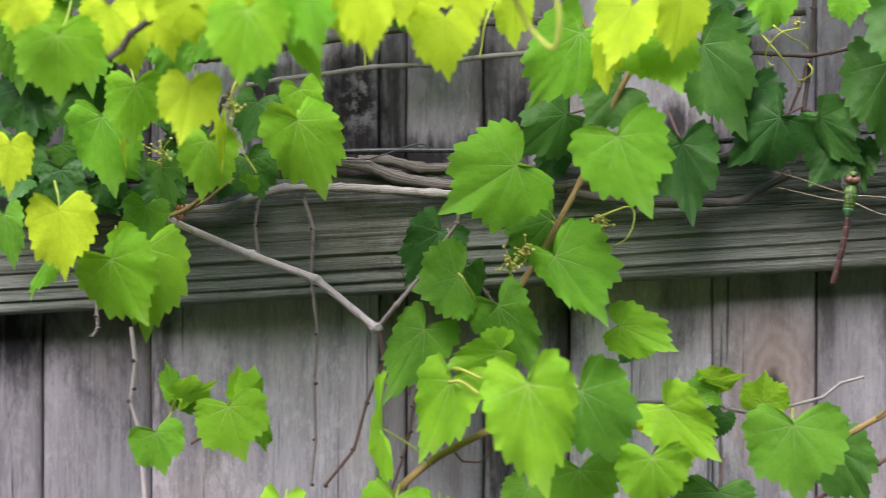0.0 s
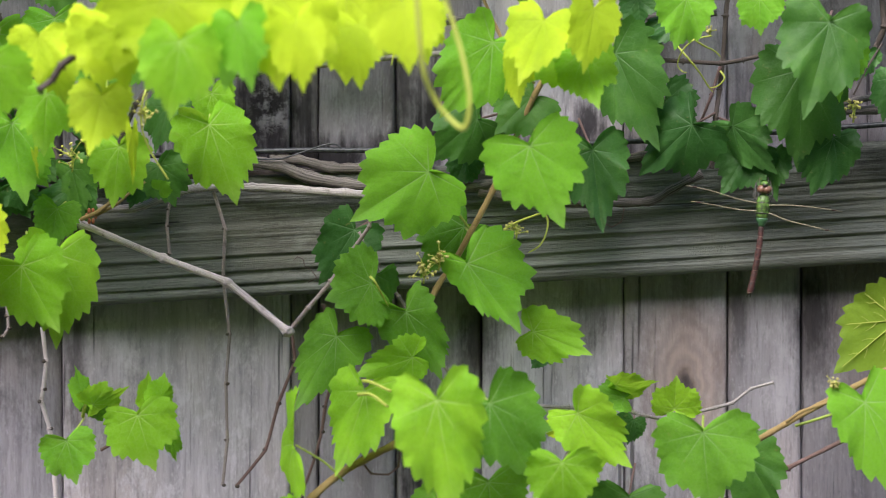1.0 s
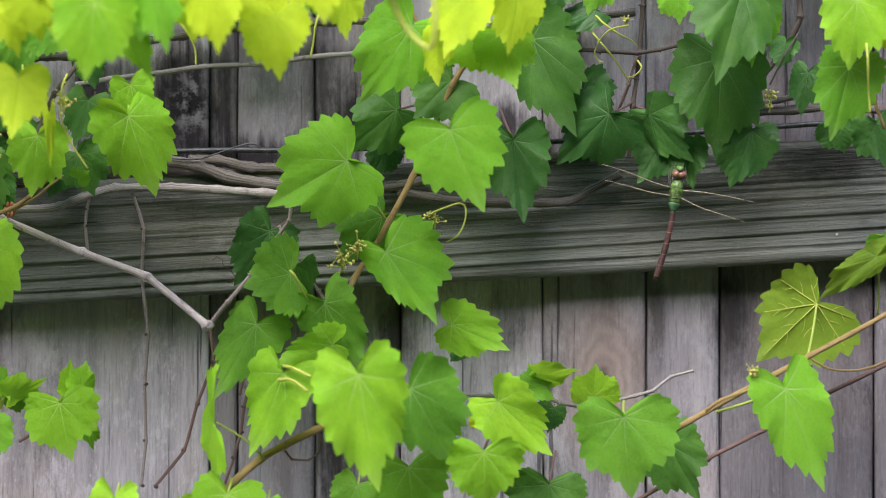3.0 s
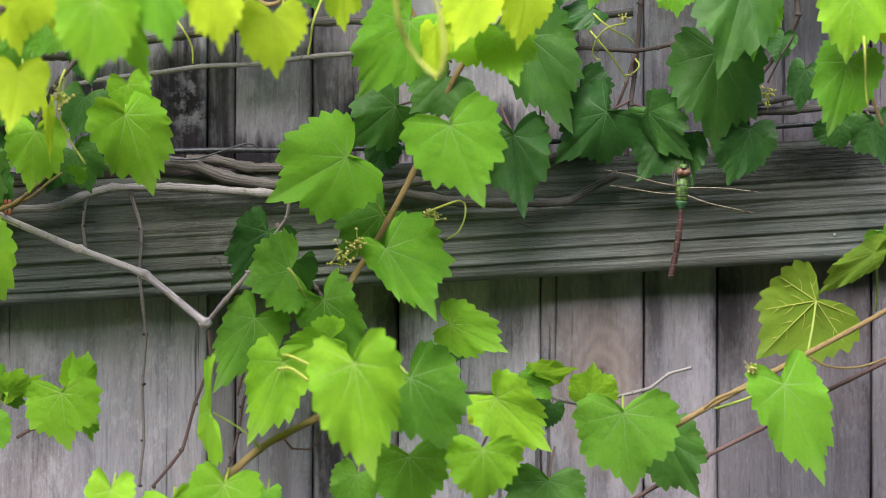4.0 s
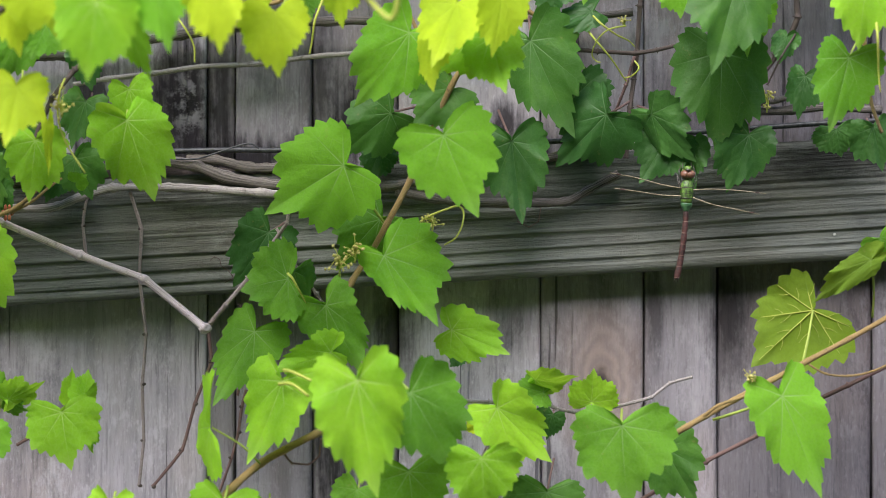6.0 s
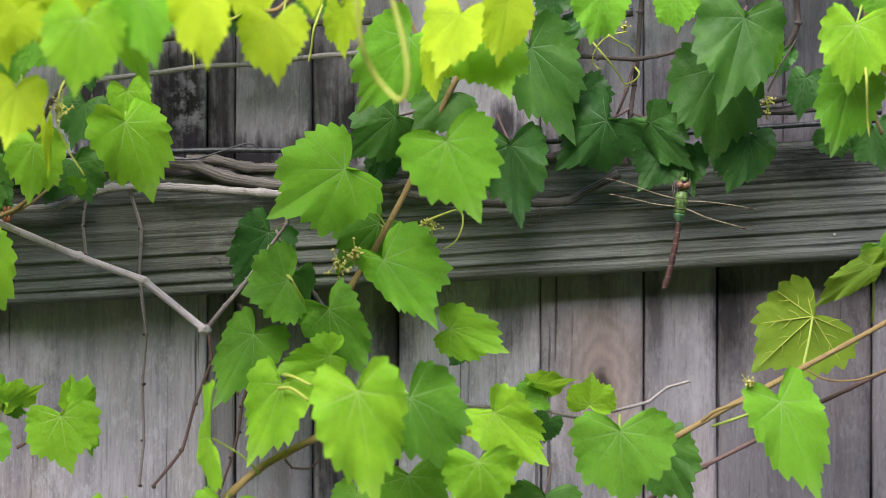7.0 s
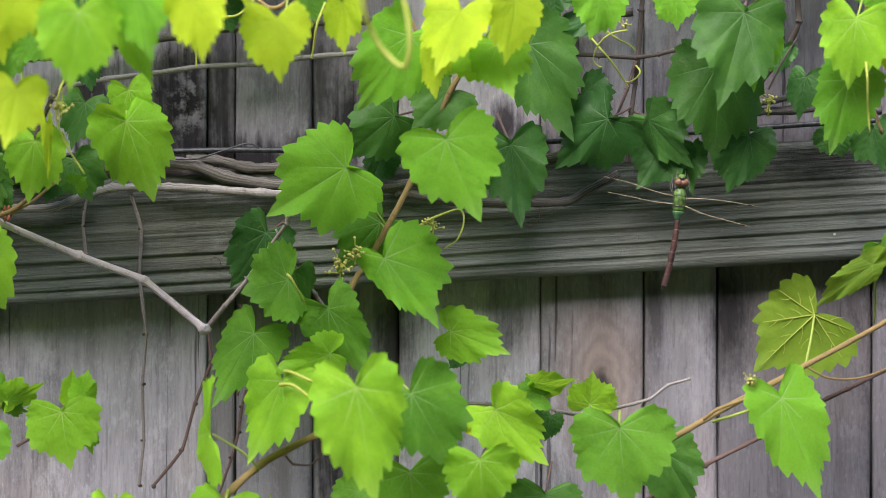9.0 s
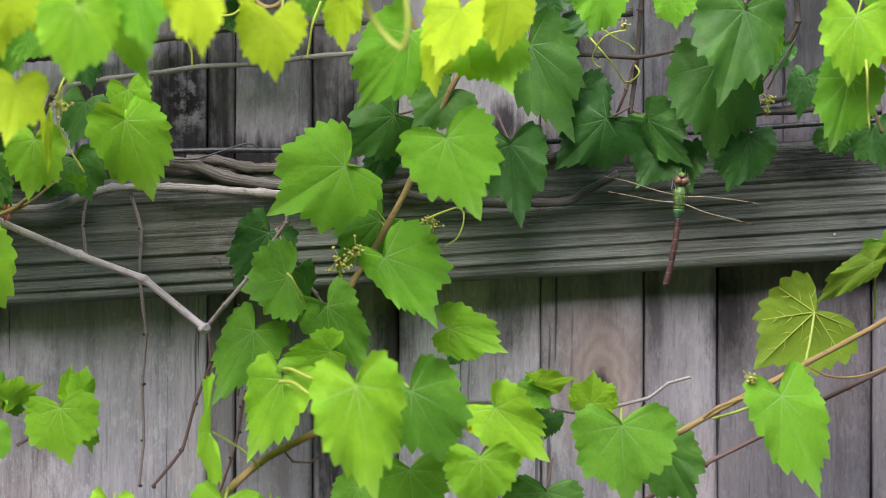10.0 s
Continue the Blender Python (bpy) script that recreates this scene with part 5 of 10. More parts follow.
def build_old_vine():
    dead_twig([(0.0524, -0.0060, 1.4696), (0.0604, -0.0090, 1.4656), (0.0672, -0.0090, 1.4696), (0.0688, -0.0070, 1.4784), (0.0664, -0.0060, 1.4856)], 0.00040, 0.00032, "redtwig", 803)
    dead_twig([(-0.1536, -0.0120, 1.4265), (-0.1476, -0.0120, 1.4297), (-0.1512, -0.0120, 1.4349), (-0.1560, -0.0120, 1.4381), (-0.1572, -0.0120, 1.4428), (-0.1611, -0.0120, 1.4444), (-0.1639, -0.0120, 1.4420)], 0.00040, 0.00032, "darktwig", 802)
    tagged(tube("vine_branch", [(-0.3358, -0.0120, 1.4775), (-0.3040, -0.0120, 1.4782), (-0.2761, -0.0120, 1.4790), (-0.2542, -0.0120, 1.4870), (-0.2323, -0.0120, 1.4930), (-0.1926, -0.0120, 1.4934), (-0.1607, -0.0120, 1.4918), (-0.1289, -0.0120, 1.4894), (-0.0891, -0.0120, 1.4870), (-0.0573, -0.0120, 1.4918)], 0.00300, 0.00300, BARK["palewood"], steps=8, knots=0.24, rough=0.12, ease=0.8, seed=414), "old grey-brown woody vine branch along the rail", "branch", "branch on the fence")
    tagged(tube("vine_branch", [(-0.2130, -0.0060, 1.5134), (-0.1931, -0.0060, 1.5118), (-0.1731, -0.0060, 1.5082), (-0.1532, -0.0060, 1.5007), (-0.1253, -0.0060, 1.4959), (-0.0894, -0.0060, 1.4935), (-0.0574, -0.0060, 1.4943)], 0.00440, 0.00400, BARK["oldwood"], steps=8, knots=0.24, rough=0.12, ease=0.8, seed=767), "old grey-brown woody vine branch along the rail", "branch", "branch on the fence")
    # Thick dark branch added to fill the black gap behind the others.
    tagged(tube("vine_branch", [(-0.2915, 0.0150, 1.5003), (-0.2352, 0.0150, 1.5036), (-0.1949, 0.0150, 1.5036), (-0.1466, 0.0150, 1.5011), (-0.0983, 0.0150, 1.5003), (-0.0580, 0.0150, 1.4987)], 0.00640, 0.00560, BARK["darktwig"], steps=8, knots=0.24, rough=0.12, ease=0.8, seed=594), "old grey-brown woody vine branch along the rail", "branch", "branch on the fence")
    tagged(tube("vine_branch", [(-0.1816, -0.0000, 1.5136), (-0.1616, -0.0000, 1.5132), (-0.1376, -0.0000, 1.5076), (-0.1136, -0.0000, 1.5072), (-0.0656, -0.0000, 1.5064)], 0.00360, 0.00400, BARK["oldwood"], steps=8, knots=0.24, rough=0.12, ease=0.8, seed=778), "old grey-brown woody vine branch along the rail", "branch", "branch on the fence")
    tagged(tube("vine_branch", [(-0.0613, -0.0120, 1.4934), (-0.0374, -0.0120, 1.4942), (-0.0195, -0.0120, 1.4973), (0.0024, -0.0120, 1.4989)], 0.00360, 0.00320, BARK["oldwood"], steps=8, knots=0.24, rough=0.12, ease=0.8, seed=603), "old grey-brown woody vine branch along the rail", "branch", "branch on the fence")
    tagged(tube("vine_branch", [(-0.0334, -0.0100, 1.4910), (-0.0096, -0.0100, 1.4862), (0.0143, -0.0100, 1.4831), (0.0462, -0.0100, 1.4823), (0.0860, -0.0100, 1.4834), (0.1019, -0.0100, 1.4914), (0.1238, -0.0100, 1.5030)], 0.00360, 0.00280, BARK["oldwood"], steps=8, knots=0.24, rough=0.12, ease=0.8, seed=648), "old grey-brown woody vine branch along the rail", "branch", "branch on the fence")
    tagged(tube("vine_branch", [(0.0464, -0.0000, 1.5104), (0.0644, -0.0000, 1.5128), (0.0864, -0.0000, 1.5164), (0.1184, -0.0000, 1.5216)], 0.00320, 0.00360, BARK["oldwood"], steps=8, knots=0.24, rough=0.12, ease=0.8, seed=919), "old grey-brown woody vine branch along the rail", "branch", "branch on the fence")
    tagged(tube("vine_branch", [(0.2069, 0.0050, 1.5466), (0.2229, 0.0050, 1.5474), (0.2470, 0.0050, 1.5486), (0.2750, 0.0050, 1.5506), (0.3111, 0.0050, 1.5486)], 0.00320, 0.00280, BARK["oldwood"], steps=8, knots=0.24, rough=0.12, ease=0.8, seed=178), "old grey-brown woody vine branch along the rail", "branch", "branch on the fence")
    tagged(tube("vine_branch", [(-0.3070, 0.0100, 1.5854), (-0.2829, 0.0100, 1.5870), (-0.2628, 0.0100, 1.5878), (-0.2387, 0.0100, 1.5942), (-0.2146, 0.0100, 1.5975), (-0.1864, 0.0100, 1.6023), (-0.1463, 0.0100, 1.6079), (-0.0820, 0.0100, 1.6119), (-0.0338, 0.0100, 1.6127)], 0.00360, 0.00320, BARK["oldwood"], steps=8, knots=0.24, rough=0.12, ease=0.8, seed=987), "old grey-brown woody vine branch along the rail", "branch", "branch on the fence")
    tagged(tube("vine_branch", [(-0.2616, -0.0000, 1.5664), (-0.2376, -0.0000, 1.5704), (-0.2036, -0.0000, 1.5744), (-0.1708, -0.0000, 1.5792), (-0.1336, -0.0000, 1.5808), (-0.0896, -0.0000, 1.5864), (-0.0624, -0.0000, 1.5884), (-0.0256, -0.0000, 1.5904)], 0.00180, 0.00180, BARK["palewood"], steps=8, knots=0.24, rough=0.12, ease=0.8, seed=982), "old grey-brown woody vine branch along the rail", "branch", "branch on the fence")
    tagged(tube("vine_branch", [(0.0466, 0.0100, 1.6143), (0.0707, 0.0100, 1.6139), (0.1029, 0.0100, 1.6151), (0.1350, 0.0100, 1.6184)], 0.00280, 0.00280, BARK["oldwood"], steps=8, knots=0.24, rough=0.12, ease=0.8, seed=710), "old grey-brown woody vine branch along the rail", "branch", "branch on the fence")
    tagged(tube("vine_branch", [(-0.4842, 0.0120, 1.5067), (-0.4440, 0.0120, 1.5059), (-0.3957, 0.0120, 1.5019), (-0.3555, 0.0120, 1.4946), (-0.3233, 0.0120, 1.4858)], 0.00280, 0.00280, BARK["oldwood"], steps=8, knots=0.24, rough=0.12, ease=0.8, seed=698), "old grey-brown woody vine branch along the rail", "branch", "branch on the fence")
    tagged(tube("vine_branch", [(-0.4827, 0.0050, 1.5506), (-0.4266, 0.0050, 1.5546), (-0.3945, 0.0050, 1.5667), (-0.3624, 0.0050, 1.5707)], 0.00480, 0.00480, BARK["darktwig"], steps=8, knots=0.24, rough=0.12, ease=0.8, seed=51), "old grey-brown woody vine branch along the rail", "branch", "branch on the fence")
    tagged(tube("vine_branch", [(-0.3940, 0.0020, 1.5105), (-0.3459, 0.0020, 1.5024), (-0.3059, 0.0020, 1.4992), (-0.2658, 0.0020, 1.4976)], 0.00560, 0.00480, BARK["oldwood"], steps=8, knots=0.24, rough=0.12, ease=0.8, seed=384), "old grey-brown woody vine branch along the rail", "branch", "branch on the fence")
    tagged(tube("vine_branch", [(0.2184, -0.0000, 1.5524), (0.2344, -0.0000, 1.5552), (0.2544, -0.0000, 1.5592), (0.2784, -0.0000, 1.5664)], 0.00240, 0.00240, BARK["oldwood"], steps=8, knots=0.24, rough=0.12, ease=0.8, seed=303), "old grey-brown woody vine branch along the rail", "branch", "branch on the fence")
    dead_twig([(-0.2491, -0.0120, 1.4902), (-0.2522, -0.0120, 1.4782), (-0.2534, -0.0120, 1.4663), (-0.2514, -0.0120, 1.4464)], 0.00104, 0.00120, "greytwig", 752)
    dead_twig([(-0.2208, -0.0080, 1.4903), (-0.2128, -0.0080, 1.4643), (-0.2140, -0.0080, 1.4305), (-0.2096, -0.0080, 1.3898), (-0.2120, -0.0080, 1.3547), (-0.2112, -0.0080, 1.3149), (-0.2144, -0.0080, 1.2830)], 0.00128, 0.00112, "greytwig", 620)
    dead_twig([(-0.1664, -0.0000, 1.3924), (-0.1640, -0.0000, 1.3704), (-0.1756, -0.0000, 1.3404), (-0.1848, -0.0000, 1.3076), (-0.2056, -0.0000, 1.2816)], 0.00128, 0.00112, "redtwig", 972)
    dead_twig([(-0.1392, -0.0000, 1.3504), (-0.1424, -0.0000, 1.3384), (-0.1448, -0.0000, 1.3204), (-0.1496, -0.0000, 1.3024), (-0.1596, -0.0000, 1.2744)], 0.00120, 0.00100, "redtwig", 485)
    dead_twig([(-0.3671, -0.0100, 1.4146), (-0.3667, -0.0100, 1.4026), (-0.3660, -0.0100, 1.3939), (-0.3699, -0.0100, 1.3879)], 0.00128, 0.00120, "greytwig", 34)
    dead_twig([(-0.3413, -0.0150, 1.3948), (-0.3385, -0.0150, 1.3709), (-0.3405, -0.0150, 1.3511), (-0.3417, -0.0150, 1.3423), (-0.3361, -0.0150, 1.3233), (-0.3333, -0.0150, 1.2994), (-0.3314, -0.0150, 1.2716)], 0.00150, 0.00180, "greycane", 266)
    dead_twig([(-0.1456, -0.0000, 1.3464), (-0.1396, -0.0000, 1.3704), (-0.1376, -0.0000, 1.3904), (-0.1436, -0.0000, 1.4104)], 0.00100, 0.00100, "redtwig", 166)
    tagged(tube("wire", [(-0.4932, -0.0020, 1.5063), (-0.1934, -0.0020, 1.5191), (-0.1135, -0.0020, 1.5199), (-0.0096, -0.0020, 1.5223), (0.0823, -0.0020, 1.5263), (0.2262, -0.0020, 1.5359), (0.2662, -0.0020, 1.5387), (0.3661, -0.0020, 1.5439)], 0.0020, 0.0020, BARK["wire"], steps=8, knots=0, rough=0, ease=0.8, seed=996), "grey trellis wire stretched along the fence", "wire", "wire on the fence")
    tagged(tube("wire", [(-0.1926, -0.0120, 1.5137), (-0.1747, -0.0120, 1.5133), (-0.1607, -0.0120, 1.5172), (-0.1428, -0.0120, 1.5232), (-0.1349, -0.0120, 1.5240), (-0.1297, -0.0120, 1.5208)], 0.00064, 0.00064, BARK["wire"], steps=8, knots=0, rough=0, ease=0.8, seed=856), "grey trellis wire stretched along the fence", "wire", "wire on the fence")
    tagged(tube("wire", [(-0.1966, -0.0070, 1.5234), (-0.1918, -0.0070, 1.5222), (-0.1966, -0.0070, 1.5206), (-0.1918, -0.0070, 1.5190), (-0.1966, -0.0070, 1.5174), (-0.1918, -0.0070, 1.5158), (-0.1962, -0.0070, 1.5142)], 0.00072, 0.00072, BARK["wire"], steps=8, knots=0, rough=0, ease=0.8, seed=415), "grey trellis wire stretched along the fence", "wire", "wire on the fence")
    tagged(tube("wire", [(-0.0951, -0.0120, 1.5228), (-0.0851, -0.0120, 1.5280), (-0.0752, -0.0120, 1.5300), (-0.0712, -0.0120, 1.5252), (-0.0772, -0.0120, 1.5188)], 0.00064, 0.00064, BARK["wire"], steps=8, knots=0, rough=0, ease=0.8, seed=533), "grey trellis wire stretched along the fence", "wire", "wire on the fence")


def sway(ob, rows):
    """Key a thing or a part about its rest pose. Rows: seconds, millimetres along the fence and up, degrees of turn in the fence's plane."""
    rest = ob.matrix_basis.copy()
    here, turn = rest.to_translation(), rest.to_quaternion().to_matrix().to_4x4()
    walk(ob, [(t, Matrix.Translation(here + Vector((dx / 1000, 0, dz / 1000))) @ pose(0, 0, 0, 0, a, 0) @ turn) for t, dx, dz, a in rows])


build_ground()
build_sky_blocker()
build_fence()
middle_shoot, middle_leaves = build_middle_shoot()
lower_shoot, lower_leaves = build_lower_shoot()
golden_shoot, golden_leaves = build_golden_shoot()
bare_shoot, bare_leaves = build_bare_shoot()
grey_shoot, grey_leaves = build_grey_shoot()
woody_shoot, woody_leaves = build_woody_shoot()
shaded_shoot, shaded_leaves = build_shaded_shoot()
yellow_shoot, yellow_leaves = build_yellow_shoot()
upper_shoot, upper_leaves = build_upper_shoot()
flowering_shoot, flowering_leaves = build_flowering_shoot()
dense_shoot, dense_leaves = build_dense_shoot()
side_shoot, side_leaves = build_side_shoot()
hanging_shoot, hanging_leaves = build_hanging_shoot()
build_old_vine()


# ---- dragonfly ----
def spun(profile, sides=16, squash=0.85):
    """A body of rings down the z axis. profile: z, radius, x."""
    verts, faces = [], []
    for z, r, x in profile:
        for k in range(sides):
            w = 2 * math.pi * k / sides
            verts.append((x + r * math.cos(w), r * math.sin(w) * squash, z))
    for i in range(len(profile) - 1):
        for k in range(sides):
            k2 = (k + 1) % sides
            faces.append((i * sides + k, (i + 1) * sides + k, (i + 1) * sides + k2, i * sides + k2))
    faces += [tuple(range(sides)), tuple((len(profile) - 1) * sides + k for k in range(sides))[::-1]]
    return verts, faces


def build_dragonfly(at):
    fly = thing("dragonfly", "green and brown dragonfly hanging under a vine leaf", "dragonfly", at)
    green = plain("green_thorax", (0.016, 0.03, 0.008), (0.12, 0.23, 0.035), 0.5, 420.0)
    teal = plain("blue_green_belt", (0.02, 0.06, 0.025), (0.06, 0.15, 0.06), 0.45, 300.0)
    brown = plain("red_brown_abdomen", (0.016, 0.007, 0.006), (0.085, 0.030, 0.026), 0.5, 420.0)
    pink = plain("pink_brown_eye", (0.08, 0.035, 0.022), (0.26, 0.13, 0.085), 0.35, 160.0)
    dark = plain("dark_chitin", (0.015, 0.012, 0.01), (0.05, 0.04, 0.03), 0.4)
    ring = plain("pale_segment_ring", (0.10, 0.06, 0.045), (0.2, 0.13, 0.1), 0.5)
    vein = plain("straw_wing_vein", (0.17, 0.14, 0.085), (0.30, 0.26, 0.17), 0.5)
    film_mat = Nodes("clear_wing_film")
    clear = film_mat.add("ShaderNodeBsdfTransparent", Color=(0.97, 0.96, 0.92, 1))
    shiny = film_mat.add("ShaderNodeBsdfGlossy", Color=(0.8, 0.8, 0.75, 1), Roughness=0.15)
    both = film_mat.add("ShaderNodeMixShader", Fac=0.06)
    film_mat.tree.links.new(clear.outputs[0], both.inputs[1])
    film_mat.tree.links.new(shiny.outputs[0], both.inputs[2])
    film_mat.tree.links.new(both.outputs[0], film_mat.out.inputs[0])

    head = part("head", ovoid((0.0048, 0.0036, 0.0042), (0, 0, 0)), green, fly, "green rounded head")
    for s in (-1, 1):
        part("eye", ovoid((0.0036, 0.0040, 0.0031), (0.0016 * s, -0.0012, -0.0006)), pink, head, "pink-brown compound eye")
    part("forehead", ovoid((0.0031, 0.0036, 0.0022), (0, -0.0014, 0.0031)), green, head, "pale green forehead")
    part("forehead_spot", ovoid((0.0017, 0.0008, 0.0008), (0, -0.0049, 0.0022)), dark, head, "dark spot between the eyes")
    v, f = spun([(-0.0042, 0.0018, 0), (-0.0055, 0.0036, 0), (-0.009, 0.0045, 0), (-0.0125, 0.0047, 0), (-0.0165, 0.0045, 0), (-0.019, 0.0043, 0), (-0.0202, 0.0040, 0)])
    thorax = mesh_object("thorax", v, f, green, fly, "green segmented thorax")
    for z in (-0.0092, -0.0132, -0.0165):
        vv, ff = spun([(z, 0.0043, 0), (z - 0.0006, 0.00475, 0), (z - 0.0012, 0.0043, 0)])
        mesh_object("seam", vv, ff, dark, thorax, "dark seam across the thorax")
    v, f = spun([(-0.0198, 0.0037, 0), (-0.0212, 0.0042, 0), (-0.0232, 0.0034, 0), (-0.025, 0.0022, 0), (-0.0262, 0.0019, 0)])
    mesh_object("waist", v, f, teal, fly, "blue-green first abdomen segment")
    prof = []
    for i in range(31):
        q = i / 30
        z = -0.0255 - q * 0.0465
        r = 0.0018 + 0.0004 * math.sin(q * 3.0) + 0.0004 * max(0, q - 0.7) / 0.3
        r *= 0.82 if i % 5 == 0 else 1.0
        prof.append((z, r, -0.0045 * q * q))
    prof.append((-0.0731, 0.0012, -0.0047))
    v, f = spun(prof)
    abdomen = mesh_object("abdomen", v, f, brown, fly, "slender red-brown segmented abdomen")
    for i in range(1, 7):
        z = -0.0255 - 0.0465 * i / 6
        lean = -0.0045 * (i / 6) ** 2
        vv, ff = spun([(z + 0.0003, 0.0016, lean), (z, 0.0022, lean), (z - 0.0004, 0.0016, lean)])
        mesh_object("segment_ring", vv, ff, ring, abdomen)
    for s in (-1, 1):
        tube("clasper", [(0.0007 * s - 0.0047, 0, -0.0729), (0.0012 * s - 0.005, 0, -0.0743), (0.0009 * s - 0.005, 0, -0.0753)], 0.0004, 0.0003, dark, abdomen, "", 6, 3)
    spans = ((-1, -0.0105, ((-0.018, -0.0085), (-0.036, -0.0045), (-0.054, -0.0020))), (-1, -0.0158, ((-0.018, -0.0157), (-0.034, -0.0140), (-0.050, -0.0125))),
             (1, -0.0112, ((0.018, -0.0102), (0.036, -0.0105), (0.054, -0.0118))), (1, -0.0165, ((0.018, -0.0208), (0.034, -0.0235), (0.050, -0.0262))))
    for s, z0, line in spans:
        pts = [(0.004 * s, -0.003, z0)] + [(x, -0.004 - 0.001 * k, z) for k, (x, z) in enumerate(line)]
        edge = glide(pts, 6)
        wing = tube("wing", pts, 0.00045, 0.0003, vein, fly, "clear wing seen along its straw-coloured edge", 6, 6)
        verts, faces = [], []
        for i, p in enumerate(edge):
            q = i / (len(edge) - 1)
            chord = 0.004 + 0.012 * math.sin(min(q * 1.25 + 0.15, 1) * math.pi * 0.62) * (1 if q < 0.9 else 0.75)
            verts += [p, p + Vector((0, chord, 0.0006))]
        for i in range(len(edge) - 1):
            faces.append((2 * i, 2 * i + 2, 2 * i + 3, 2 * i + 1))
        mesh_object("wing_film", verts, faces, film_mat.mat, wing, "clear glassy wing film")
        p = edge[int(len(edge) * 0.86)]
        part("wing_spot", ovoid((0.0018, 0.0006, 0.0005), p, 8), brown, wing, "small brown spot near the wing tip")
    for s in (-1, 1):
        for k, (dz, reach) in enumerate(((0.004, 0.0035), (0.002, 0.0055), (0.0, 0.0065))):
            tube("leg", [(0.003 * s, 0.003, -0.008 - 0.003 * k), (reach * s, 0.006, -0.004 + dz * 0.4), (reach * 0.8 * s, 0.010, dz + 0.004)], 0.00045, 0.00025, dark, fly, "thin dark leg", 6, 4)
    return fly


fly = build_dragonfly((0.1654, -0.0600, 1.4963))
for n in range(6):
    w = n * 1.05
    part("bud", ovoid((0.0012, 0.0012, 0.0022), (-0.2994 + 0.003 * math.cos(w), -0.0620 - 0.002 * (n % 2), 1.4768 + 0.004 * math.sin(w)), 8), RED_BUD, woody_shoot, "orange-red bud scale")


